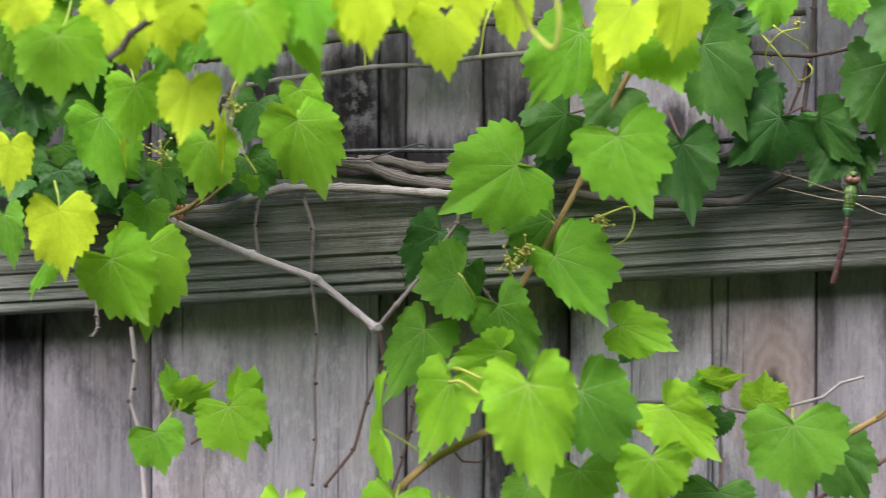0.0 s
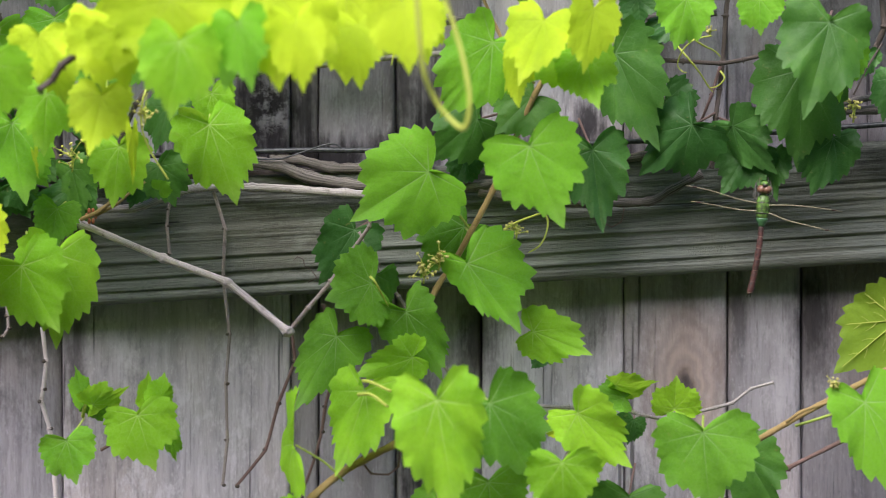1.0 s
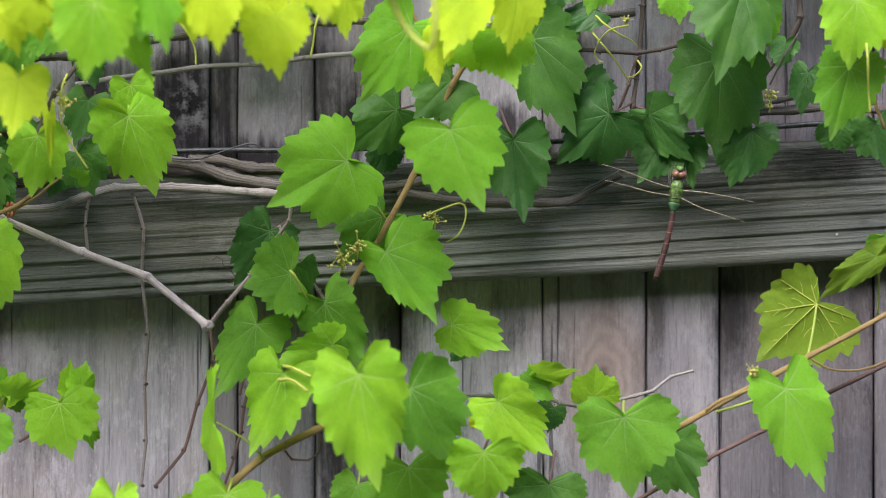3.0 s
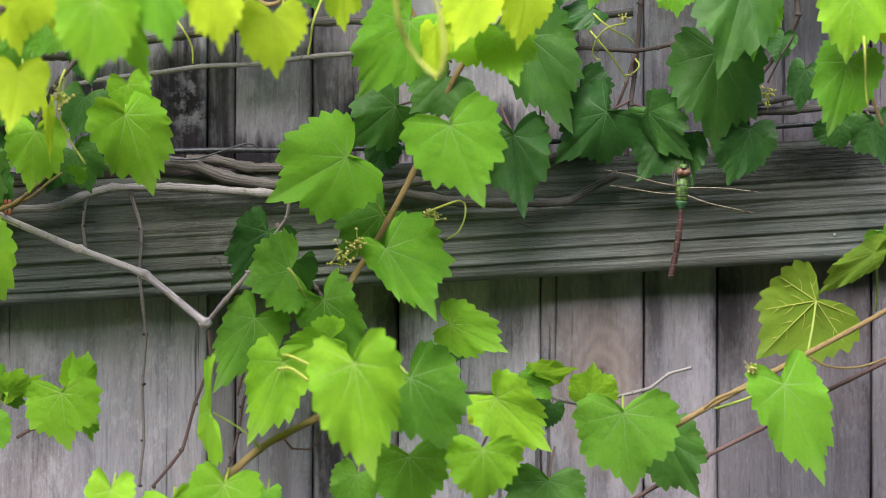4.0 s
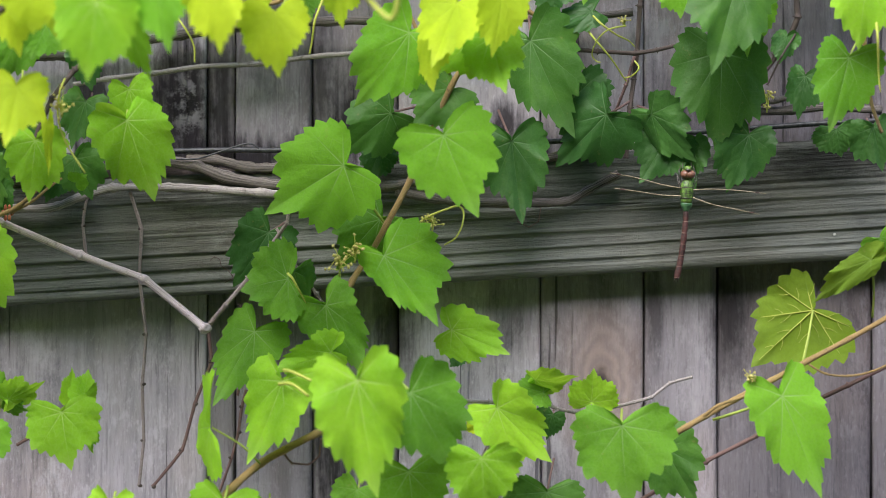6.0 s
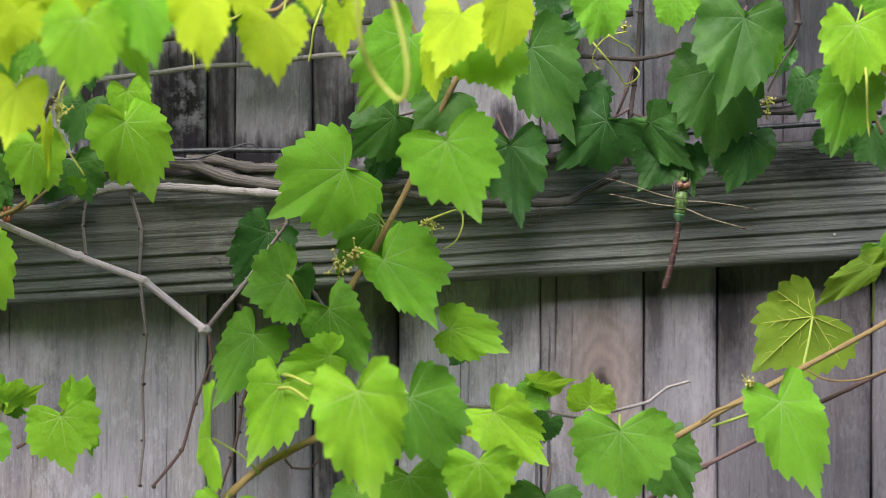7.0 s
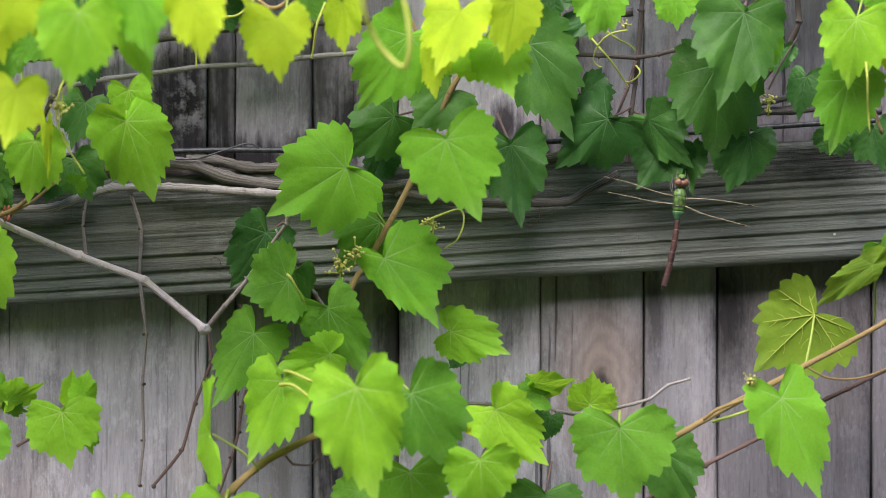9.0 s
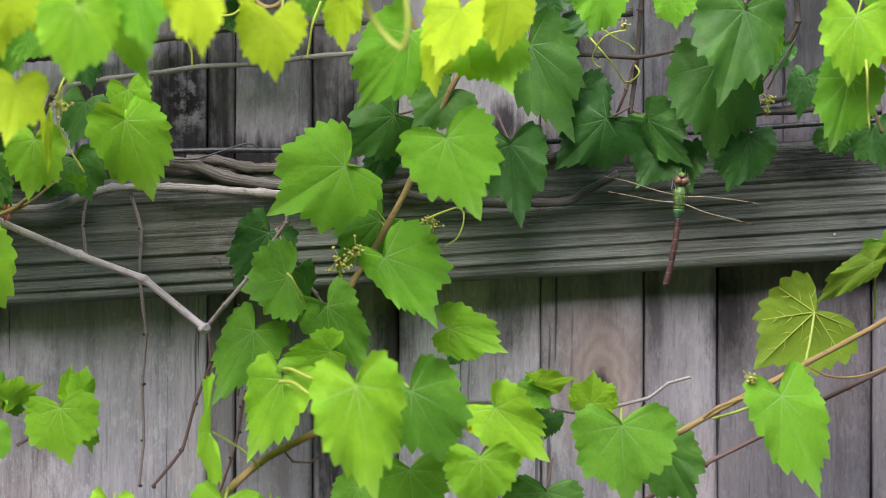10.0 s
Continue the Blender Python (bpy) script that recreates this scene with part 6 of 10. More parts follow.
def motions():
    sway(middle_shoot, [(0, -1.1, -1.8, 0.0), (0.5, -0.5, -1.2, 0.0), (1, 0.0, -6.5, 0.0), (1.5, -0.6, -10.1, 0.0), (2, -0.5, -10.1, 0.0), (2.5, -1.2, -3.6, 0.0), (4, 0.6, 2.4, 0.0), (4.5, 0.0, -0.0, 0.0), (5, -0.6, 7.1, 0.0), (5.5, -0.6, 3.0, 0.0), (7, -1.2, -4.1, 0.0), (7.5, 0.0, -3.6, 0.0), (8, 0.0, -1.8, 0.0), (8.5, 0.6, -2.9, 0.0), (9, -0.6, -3.6, 0.0), (9.5, -0.6, -4.1, 0.0), (10, -0.6, -2.4, 0.0)])
    for ob, rows in zip(middle_leaves, (
            [(0, 1.0, -0.3, -1.5), (0.5, 0.3, -0.4, -1.4), (1, -0.2, 0.2, -2.1), (1.5, 0.4, -0.9, -1.5), (2, 1.8, -0.6, -2.8), (2.5, 0.6, -0.0, -1.1), (4, 0.0, 1.2, 1.2), (4.5, 0.0, -0.0, 0.0), (5, -0.6, 0.6, -1.4), (5.5, -1.2, -0.6, -1.4), (7, 0.6, -0.6, -2.0), (7.5, 0.6, -0.0, -2.0), (8, 0.0, -0.0, 0.0), (8.5, 0.0, 1.2, -2.0), (9, 0.6, -0.0, -1.1), (9.5, 0.0, -0.0, -1.9), (10, 0.0, -0.0, -2.0)],
            [(0, 1.2, -1.1, 0.0), (0.5, 0.6, -0.9, 0.0), (1, 0.1, -2.5, 0.0), (1.5, 0.6, -5.8, 0.0), (2, 0.6, -5.0, 0.0), (2.5, 1.2, -1.0, 0.0), (4, 1.8, 2.3, 0.0), (4.5, 0.0, -0.0, 0.0), (5, -0.6, 5.2, 0.0), (5.5, -1.2, 1.7, 0.0), (7, 1.2, -1.7, 0.0), (7.5, 2.3, -2.8, 0.0), (8, 0.1, -1.1, 0.0), (8.5, -0.5, -0.8, 0.0), (9, 0.6, -1.0, 0.0), (9.5, 0.6, -2.0, 0.0), (10, 0.6, -1.4, 0.0)],
            [(0, 0.0, -0.6, -0.5), (0.5, 0.0, -0.6, 0.6), (1, -0.6, -0.6, -0.5), (1.5, -0.6, -1.8, -0.9), (2, -0.6, -1.2, 0.2), (2.5, -0.6, -0.6, 1.0), (4, 0.0, 0.5, 2.0), (4.5, 0.0, -0.0, 0.0), (5, 1.2, 1.7, 2.5), (5.5, 0.0, -0.6, -0.5), (7, 0.0, -0.6, -1.0), (7.5, 0.0, -0.6, -2.0), (8, 0.0, -0.6, 0.5), (8.5, 0.0, -0.0, -0.5), (9, 0.0, -0.0, -1.0), (9.5, -0.6, -0.6, 0.4), (10, 0.0, -0.6, -0.0)],
            [(0, 0.0, -0.0, 0.0), (0.5, 0.0, -0.0, 0.0), (1, 0.0, -0.0, 0.0), (1.5, 0.0, -0.0, 0.0), (2, 0.0, -0.0, 0.0), (2.5, 0.0, -0.0, 0.0), (4, 0.0, -0.0, 0.0), (4.5, 0.0, -0.0, 0.0), (5, 0.0, -0.0, 0.0), (5.5, 0.0, -0.0, 0.0), (7, 0.0, -0.0, 0.0), (7.5, 0.0, -0.0, 0.0), (8, 0.0, -0.0, 0.0), (8.5, 0.0, -0.0, 0.0), (9, 0.0, -0.0, 0.0), (9.5, 0.0, -0.0, 0.0), (10, 0.0, -0.0, 0.0)],
            [(0, 1.1, -1.6, 1.4), (0.5, 0.5, -1.4, 1.3), (1, 0.0, -3.3, 1.7), (1.5, 0.6, -7.0, 2.1), (2, 0.5, -6.2, 2.0), (2.5, 1.1, -1.6, 0.7), (4, -0.6, 1.9, 1.0), (4.5, 0.0, -0.0, 0.0), (5, 0.5, 5.7, 1.8), (5.5, 0.5, 0.4, 3.6), (7, 1.2, -2.7, 1.6), (7.5, 0.0, -1.6, 1.5), (8, 0.0, -1.6, 1.4), (8.5, -0.6, -1.4, 1.4), (9, 0.6, -1.6, 1.5), (9.5, 0.6, -2.7, 1.6), (10, 0.6, -1.9, 1.4)],
            [(0, -1.4, -1.4, 0.0), (0.5, -2.0, -0.9, 0.0), (1, -2.5, -5.8, 0.0), (1.5, -1.9, -12.4, 0.0), (2, -2.0, -11.2, 0.0), (2.5, -1.4, -2.1, 0.0), (4, 9.7, 7.9, 0.0), (4.5, 0.0, -0.0, 0.0), (5, -4.6, 12.0, 0.0), (5.5, -5.1, 6.8, 0.0), (7, -1.3, -4.0, 0.0), (7.5, -2.5, -2.1, 0.0), (8, -2.5, -1.4, 0.0), (8.5, -3.1, -1.6, 0.0), (9, -1.9, -2.1, 0.0), (9.5, -1.9, -4.0, 0.0), (10, -1.9, -2.1, 0.0)],
            [(0, -1.7, -0.7, 0.0), (0.5, -2.3, -0.3, 0.0), (1, -2.8, -4.2, 0.0), (1.5, -2.2, -9.9, 0.0), (2, -2.3, -8.8, 0.0), (2.5, -1.6, -1.2, 0.0), (4, -3.3, 4.9, 0.0), (4.5, 0.0, -0.0, 0.0), (5, -5.7, 10.3, 0.0), (5.5, -5.2, 6.3, 0.0), (7, -1.6, -2.8, 0.0), (7.5, -2.8, -1.2, 0.0), (8, -2.8, -0.7, 0.0), (8.5, -3.3, -0.7, 0.0), (9, -2.2, -1.2, 0.0), (9.5, -2.2, -2.8, 0.0), (10, -2.2, -1.3, 0.0)],
            [(0, 0.8, -0.6, 0.0), (0.5, 0.2, -0.3, 0.0), (1, -0.3, -3.1, 0.0), (1.5, 0.3, -7.7, 0.0), (2, 0.2, -6.8, 0.0), (2.5, 0.8, -0.8, 0.0), (4, 10.2, 3.4, 0.0), (4.5, 0.0, -0.0, 0.0), (5, -3.5, 9.7, 0.0), (5.5, -5.1, 5.6, 0.0), (7, -1.2, -1.2, 0.0), (7.5, 4.0, -5.1, 0.0), (8, 0.6, -2.3, 0.0), (8.5, 9.1, -6.3, 0.0), (9, 3.4, -0.0, 0.0), (9.5, -0.6, -1.7, 0.0), (10, -1.2, 0.6, 0.0)],
            [(0, -0.6, 0.0, 0.0), (0.5, -1.1, -0.0, 0.0), (1, 1.7, -4.0, 0.0), (1.5, 1.2, -6.4, 0.0), (2, 0.0, -5.8, 0.0), (2.5, 0.6, 2.3, 0.0), (4, 2.9, 2.3, 0.0), (4.5, 0.0, -0.0, 0.0), (5, -4.0, 6.3, 0.0), (5.5, -4.6, 3.5, 0.0), (7, -0.6, -0.0, 0.0), (7.5, 1.2, -1.1, 0.0), (8, 0.6, 0.0, 0.0), (8.5, 2.3, -1.7, 0.0), (9, 0.6, -0.0, 0.0), (9.5, 0.0, -0.0, 0.0), (10, 0.0, 1.2, 0.0)],
            [(0, 1.1, -1.2, 0.0), (0.5, 0.5, -1.1, 0.0), (1, 0.0, -2.2, 0.0), (1.5, 0.6, -5.0, 0.0), (2, 0.5, -4.3, 0.0), (2.5, 1.1, -1.0, 0.0), (4, -2.0, 3.0, 0.0), (4.5, 0.0, -0.0, 0.0), (5, 0.3, 4.1, 0.0), (5.5, 1.4, -0.5, 0.0), (7, 1.2, -1.9, 0.0), (7.5, 0.0, -1.0, 0.0), (8, 0.0, -1.2, 0.0), (8.5, -0.6, -0.9, 0.0), (9, 0.6, -1.0, 0.0), (9.5, 0.6, -1.9, 0.0), (10, 0.6, -1.4, 0.0)],
            [(0, 0.4, 2.1, 0.0), (0.5, -0.3, 1.8, 0.0), (1, -0.8, 3.8, 0.0), (1.5, -0.2, 3.9, 0.0), (2, -0.3, 4.3, 0.0), (2.5, 0.4, 3.0, 0.0), (4, -0.6, 4.2, 0.0), (4.5, 0.0, -0.0, 0.0), (5, -1.2, 0.6, 0.0), (5.5, -3.7, 3.0, 0.0), (7, 1.2, 3.0, 0.0), (7.5, -0.6, 3.0, 0.0), (8, -0.8, 2.1, 0.0), (8.5, -1.4, 2.8, 0.0), (9, -0.2, 3.0, 0.0), (9.5, -0.2, 2.8, 0.0), (10, -0.2, 2.2, 0.0)],
            [(0, 1.1, -1.3, 0.0), (0.5, 0.5, -1.1, 0.0), (1, 0.0, -2.3, 0.0), (1.5, 0.6, -5.2, 0.0), (2, 0.5, -4.4, 0.0), (2.5, 1.2, -1.0, 0.0), (4, -2.1, 3.1, 0.0), (4.5, 0.0, -0.0, 0.0), (5, 0.3, 4.3, 0.0), (5.5, 1.5, -0.5, 0.0), (7, 1.2, -2.0, 0.0), (7.5, 0.0, -1.0, 0.0), (8, 0.0, -1.3, 0.0), (8.5, -0.6, -0.9, 0.0), (9, 0.6, -1.0, 0.0), (9.5, 0.6, -2.0, 0.0), (10, 0.6, -1.5, 0.0)],
            [(0, 0.4, 2.1, 0.0), (0.5, -0.3, 1.8, 0.0), (1, -0.8, 3.8, 0.0), (1.5, -0.2, 4.0, 0.0), (2, -0.3, 4.4, 0.0), (2.5, 0.4, 3.1, 0.0), (4, -0.6, 4.2, 0.0), (4.5, 0.0, -0.0, 0.0), (5, -1.2, 0.6, 0.0), (5.5, -3.7, 3.0, 0.0), (7, 1.2, 3.0, 0.0), (7.5, -0.6, 3.1, 0.0), (8, -0.8, 2.1, 0.0), (8.5, -1.4, 2.8, 0.0), (9, -0.2, 3.1, 0.0), (9.5, -0.2, 2.8, 0.0), (10, -0.2, 2.2, 0.0)],
    )):
        sway(ob, rows)
    sway(lower_shoot, [(0, 0.1, -5.3, 0.0), (0.5, 0.1, -3.6, 0.0), (1, -1.8, -13.6, 0.0), (1.5, -1.7, -19.6, 0.0), (2, -4.6, -19.0, 0.0), (2.5, -2.9, -11.9, 0.0), (4, 0.6, 3.6, 0.0), (4.5, 0.0, -0.0, 0.0), (5, 3.6, 14.8, 0.0), (5.5, 1.2, 0.6, 0.0), (7, 0.6, -9.5, 0.0), (7.5, 1.2, -5.9, 0.0), (8, 0.6, -3.0, 0.0), (8.5, 3.0, -3.0, 0.0), (9, 1.2, -7.1, 0.0), (9.5, -1.2, -10.1, 0.0), (10, 1.2, -5.3, 0.0)])
    for ob, rows in zip(lower_leaves, (
            [(0, -0.6, -3.4, -2.1), (0.5, -0.0, -2.9, -1.5), (1, 1.7, -2.3, -4.7), (1.5, 2.8, -4.0, -2.9), (2, 3.4, -3.5, -3.7), (2.5, 1.7, -1.2, -2.5), (4, 0.0, -0.0, -0.8), (4.5, 0.0, -0.0, 0.0), (5, -2.3, -0.0, -2.7), (5.5, -0.6, -2.9, -1.3), (7, -0.4, -1.8, -0.8), (7.5, -1.0, -3.1, -2.2), (8, -0.4, -3.8, -5.0), (8.5, -2.7, -4.9, -6.4), (9, -1.0, -1.9, -1.5), (9.5, 1.3, -1.3, -1.4), (10, -1.0, -2.6, -1.1)],
            [(0, 1.1, -3.9, 0.0), (0.5, 0.5, -3.9, 0.0), (1, 1.1, -6.1, 0.0), (1.5, 3.9, -9.5, 0.0), (2, 3.9, -13.4, 0.0), (2.5, 3.5, 0.0, 0.0), (4, -1.1, 0.6, 0.0), (4.5, 0.0, -0.0, 0.0), (5, -2.8, 2.2, 0.0), (5.5, -0.4, 1.4, 0.0), (7, 1.1, -4.4, 0.0), (7.5, 1.1, -5.6, 0.0), (8, 0.2, -5.7, 0.0), (8.5, -2.1, -7.0, 0.0), (9, -0.4, -4.4, 0.0), (9.5, 1.8, -4.3, 0.0), (10, -0.4, -4.8, 0.0)],
            [(0, 0.0, -0.0, 0.0), (0.5, 0.0, -0.0, 0.0), (1, 0.0, -0.0, 0.0), (1.5, 0.0, -0.0, 0.0), (2, 0.0, -0.0, 0.0), (2.5, 0.0, -0.0, 0.0), (4, 0.0, -0.0, 0.0), (4.5, 0.0, -0.0, 0.0), (5, 0.0, -0.0, 0.0), (5.5, 0.0, -0.0, 0.0), (7, 0.0, -0.0, 0.0), (7.5, 0.0, -0.0, 0.0), (8, 0.0, -0.0, 0.0), (8.5, 0.0, -0.0, 0.0), (9, 0.0, -0.0, 0.0), (9.5, 0.0, -0.0, 0.0), (10, 0.0, -0.0, 0.0)],
            [(0, 0.0, -0.0, 0.0), (0.5, 0.0, -0.0, 0.0), (1, 0.0, -0.0, 0.0), (1.5, 0.0, -0.0, 0.0), (2, 0.0, -0.0, 0.0), (2.5, 0.0, -0.0, 0.0), (4, 0.0, -0.0, 0.0), (4.5, 0.0, -0.0, 0.0), (5, 0.0, -0.0, 0.0), (5.5, 0.0, -0.0, 0.0), (7, 0.0, -0.0, 0.0), (7.5, 0.0, -0.0, 0.0), (8, 0.0, -0.0, 0.0), (8.5, 0.0, -0.0, 0.0), (9, 0.0, -0.0, 0.0), (9.5, 0.0, -0.0, 0.0), (10, 0.0, -0.0, 0.0)],
            [(0, 0.1, -3.2, 0.0), (0.5, 0.1, -3.6, 0.0), (1, 1.9, -5.3, 0.0), (1.5, 1.9, -11.1, 0.0), (2, 2.9, -10.4, 0.0), (2.5, 3.0, 0.4, 0.0), (4, 0.0, -0.6, 0.0), (4.5, 0.0, -0.0, 0.0), (5, -1.2, 3.5, 0.0), (5.5, -1.0, 1.9, 0.0), (7, -0.4, -4.6, 0.0), (7.5, -1.0, -5.4, 0.0), (8, -0.4, -5.5, 0.0), (8.5, -2.7, -6.9, 0.0), (9, -1.0, -4.2, 0.0), (9.5, 1.3, -4.1, 0.0), (10, -1.0, -4.6, 0.0)],
            [(0, 0.1, -3.1, 0.0), (0.5, 0.1, -3.5, 0.0), (1, 1.9, -5.3, 0.0), (1.5, 1.9, -11.0, 0.0), (2, 2.8, -10.3, 0.0), (2.5, 3.0, 0.4, 0.0), (4, 0.0, -0.6, 0.0), (4.5, 0.0, -0.0, 0.0), (5, -1.2, 11.0, 0.0), (5.5, -1.0, 1.9, 0.0), (7, -0.4, -4.6, 0.0), (7.5, -1.0, -5.3, 0.0), (8, -0.4, -5.4, 0.0), (8.5, -2.7, -6.8, 0.0), (9, -1.0, -4.2, 0.0), (9.5, 1.3, -4.0, 0.0), (10, -1.0, -4.5, 0.0)],
            [(0, 0.1, -3.1, 0.0), (0.5, 0.1, -3.5, 0.0), (1, 1.9, -5.3, 0.0), (1.5, 1.9, -11.0, 0.0), (2, 2.8, -10.2, 0.0), (2.5, 3.0, 0.4, 0.0), (4, 0.0, -0.6, 0.0), (4.5, 0.0, -0.0, 0.0), (5, -1.2, 11.0, 0.0), (5.5, -0.9, 1.9, 0.0), (7, -0.4, -4.6, 0.0), (7.5, -0.9, -5.3, 0.0), (8, -0.4, -5.4, 0.0), (8.5, -2.7, -6.8, 0.0), (9, -0.9, -4.1, 0.0), (9.5, 1.3, -4.0, 0.0), (10, -0.9, -4.5, 0.0)],
            [(0, 0.0, -0.0, 0.0), (0.5, 0.0, -0.0, 0.0), (1, 0.0, -0.0, 0.0), (1.5, 0.0, -0.0, 0.0), (2, 0.0, -0.0, 0.0), (2.5, 0.0, -0.0, 0.0), (4, 0.0, -0.0, 0.0), (4.5, 0.0, -0.0, 0.0), (5, 0.0, -0.0, 0.0), (5.5, 0.0, -0.0, 0.0), (7, 0.0, -0.0, 0.0), (7.5, 0.0, -0.0, 0.0), (8, 0.0, -0.0, 0.0), (8.5, 0.0, -0.0, 0.0), (9, 0.0, -0.0, 0.0), (9.5, 0.0, -0.0, 0.0), (10, 0.0, -0.0, 0.0)],
            [(0, 0.0, -0.0, 0.0), (0.5, 0.0, -0.0, 0.0), (1, 0.0, -0.0, 0.0), (1.5, 0.0, -0.0, 0.0), (2, 0.0, -0.0, 0.0), (2.5, 0.0, -0.0, 0.0), (4, 0.0, -0.0, 0.0), (4.5, 0.0, -0.0, 0.0), (5, 0.0, -0.0, 0.0), (5.5, 0.0, -0.0, 0.0), (7, 0.0, -0.0, 0.0), (7.5, 0.0, -0.0, 0.0), (8, 0.0, -0.0, 0.0), (8.5, 0.0, -0.0, 0.0), (9, 0.0, -0.0, 0.0), (9.5, 0.0, -0.0, 0.0), (10, 0.0, -0.0, 0.0)],
            [(0, 0.1, -3.1, 0.0), (0.5, 0.1, -3.5, 0.0), (1, 1.9, -5.3, 0.0), (1.5, 1.9, -11.0, 0.0), (2, 2.8, -10.2, 0.0), (2.5, 3.0, 0.4, 0.0), (4, 0.0, -0.6, 0.0), (4.5, 0.0, -0.0, 0.0), (5, -1.2, 11.0, 0.0), (5.5, -0.9, 1.9, 0.0), (7, -0.4, -4.6, 0.0), (7.5, -0.9, -5.3, 0.0), (8, -0.4, -5.4, 0.0), (8.5, -2.7, -6.8, 0.0), (9, -0.9, -4.1, 0.0), (9.5, 1.3, -4.0, 0.0), (10, -0.9, -4.5, 0.0)],
    )):
        sway(ob, rows)
    sway(golden_shoot, [(0, -0.1, -1.7, 0.0), (0.5, 0.7, -0.0, 0.0), (1, -0.6, -5.3, 0.0), (1.5, -1.7, -10.7, 0.0), (2, -1.7, -10.7, 0.0), (2.5, -0.5, -1.8, 0.0), (4, 0.6, 4.1, 0.0), (4.5, 0.0, -0.0, 0.0), (5, 1.8, 10.7, 0.0), (5.5, 1.2, 4.7, 0.0), (7, -1.2, -4.8, 0.0), (7.5, 0.0, -3.0, 0.0), (8, 0.0, -2.4, 0.0), (8.5, 0.6, -2.4, 0.0), (9, 0.0, -3.6, 0.0), (9.5, -0.6, -4.8, 0.0), (10, 0.0, -2.4, 0.0)])
    for ob, rows in zip(golden_leaves, (
            [(0, -0.1, -0.8, 1.3), (0.5, -0.9, -1.8, 3.7), (1, 0.4, -3.0, 4.6), (1.5, 0.5, -3.6, 3.7), (2, 0.6, -2.9, 1.8), (2.5, -0.6, -0.6, 0.9), (4, 0.5, 0.6, -0.0), (4.5, 0.0, -0.0, 0.0), (5, -1.2, 1.8, -1.1), (5.5, -1.8, 0.6, 1.7), (7, -0.0, -1.2, 1.8), (7.5, -0.6, -0.6, 1.9), (8, 0.6, -0.6, 0.0), (8.5, -0.6, -1.8, -2.6), (9, 0.0, -1.2, 1.0), (9.5, 0.6, -1.2, 1.8), (10, 0.0, -0.6, 1.0)],
            [(0, 0.1, -0.2, 0.0), (0.5, -0.7, -1.3, 0.0), (1, 0.6, -1.5, 0.0), (1.5, 1.8, -1.7, 0.0), (2, 1.7, -1.1, 0.0), (2.5, 0.6, -1.5, 0.0), (4, 0.6, -0.0, 0.0), (4.5, 0.0, -0.0, 0.0), (5, 0.6, -4.7, 0.0), (5.5, -1.8, 0.6, 0.0), (7, 0.0, 0.0, 0.0), (7.5, -0.6, 0.6, 0.0), (8, 0.6, -0.0, 0.0), (8.5, 0.0, -0.0, 0.0), (9, 0.0, -0.6, 0.0), (9.5, 0.0, 0.0, 0.0), (10, 0.0, 0.6, 0.0)],
            [(0, -0.4, -0.8, 0.4), (0.5, -1.1, -1.7, 0.4), (1, -0.6, -1.7, 0.0), (1.5, -0.6, -2.3, 3.4), (2, -1.2, -2.3, 2.1), (2.5, -0.0, -1.7, 1.3), (4, 0.5, 0.6, -0.7), (4.5, 0.0, -0.0, 0.0), (5, 0.0, 1.2, -1.4), (5.5, -0.6, -0.6, -0.0), (7, -0.0, -2.3, -0.7), (7.5, -0.6, -1.1, 0.2), (8, 0.0, -0.6, 0.7), (8.5, -0.6, -0.6, 0.9), (9, -0.6, -1.1, 0.1), (9.5, -0.6, -1.7, -0.5), (10, -0.6, -0.6, 0.4)],
            [(0, 0.1, -0.2, 0.0), (0.5, -0.7, -1.3, 0.0), (1, 0.6, -1.5, 0.0), (1.5, 1.8, -1.7, 0.0), (2, 1.7, -1.1, 0.0), (2.5, 0.6, -1.5, 0.0), (4, 0.6, -0.0, 0.0), (4.5, 0.0, -0.0, 0.0), (5, 0.6, -4.7, 0.0), (5.5, -1.8, 0.6, 0.0), (7, 0.0, 0.0, 0.0), (7.5, -0.6, 0.6, 0.0), (8, 0.6, -0.0, 0.0), (8.5, 0.0, -0.0, 0.0), (9, 0.0, -0.6, 0.0), (9.5, 0.0, 0.0, 0.0), (10, 0.0, 0.6, 0.0)],
    )):
        sway(ob, rows)
    sway(bare_shoot, [(0, 0.1, -0.0, 0.0), (0.5, 0.1, -0.0, 0.0), (1, -0.6, -4.1, 0.0), (1.5, -1.2, -7.7, 0.0), (2, -1.7, -8.3, 0.0), (2.5, -0.6, -1.2, 0.0), (4, 0.6, 3.6, 0.0), (4.5, 0.0, -0.0, 0.0), (5, 0.0, 7.7, 0.0), (5.5, 0.6, 4.1, 0.0), (7, 0.0, -2.9, 0.0), (7.5, 0.0, -2.4, 0.0), (8, 0.0, -2.4, 0.0), (8.5, 0.0, -1.8, 0.0), (9, 0.0, -2.4, 0.0), (9.5, -0.6, -3.6, 0.0), (10, 0.0, -1.8, 0.0)])
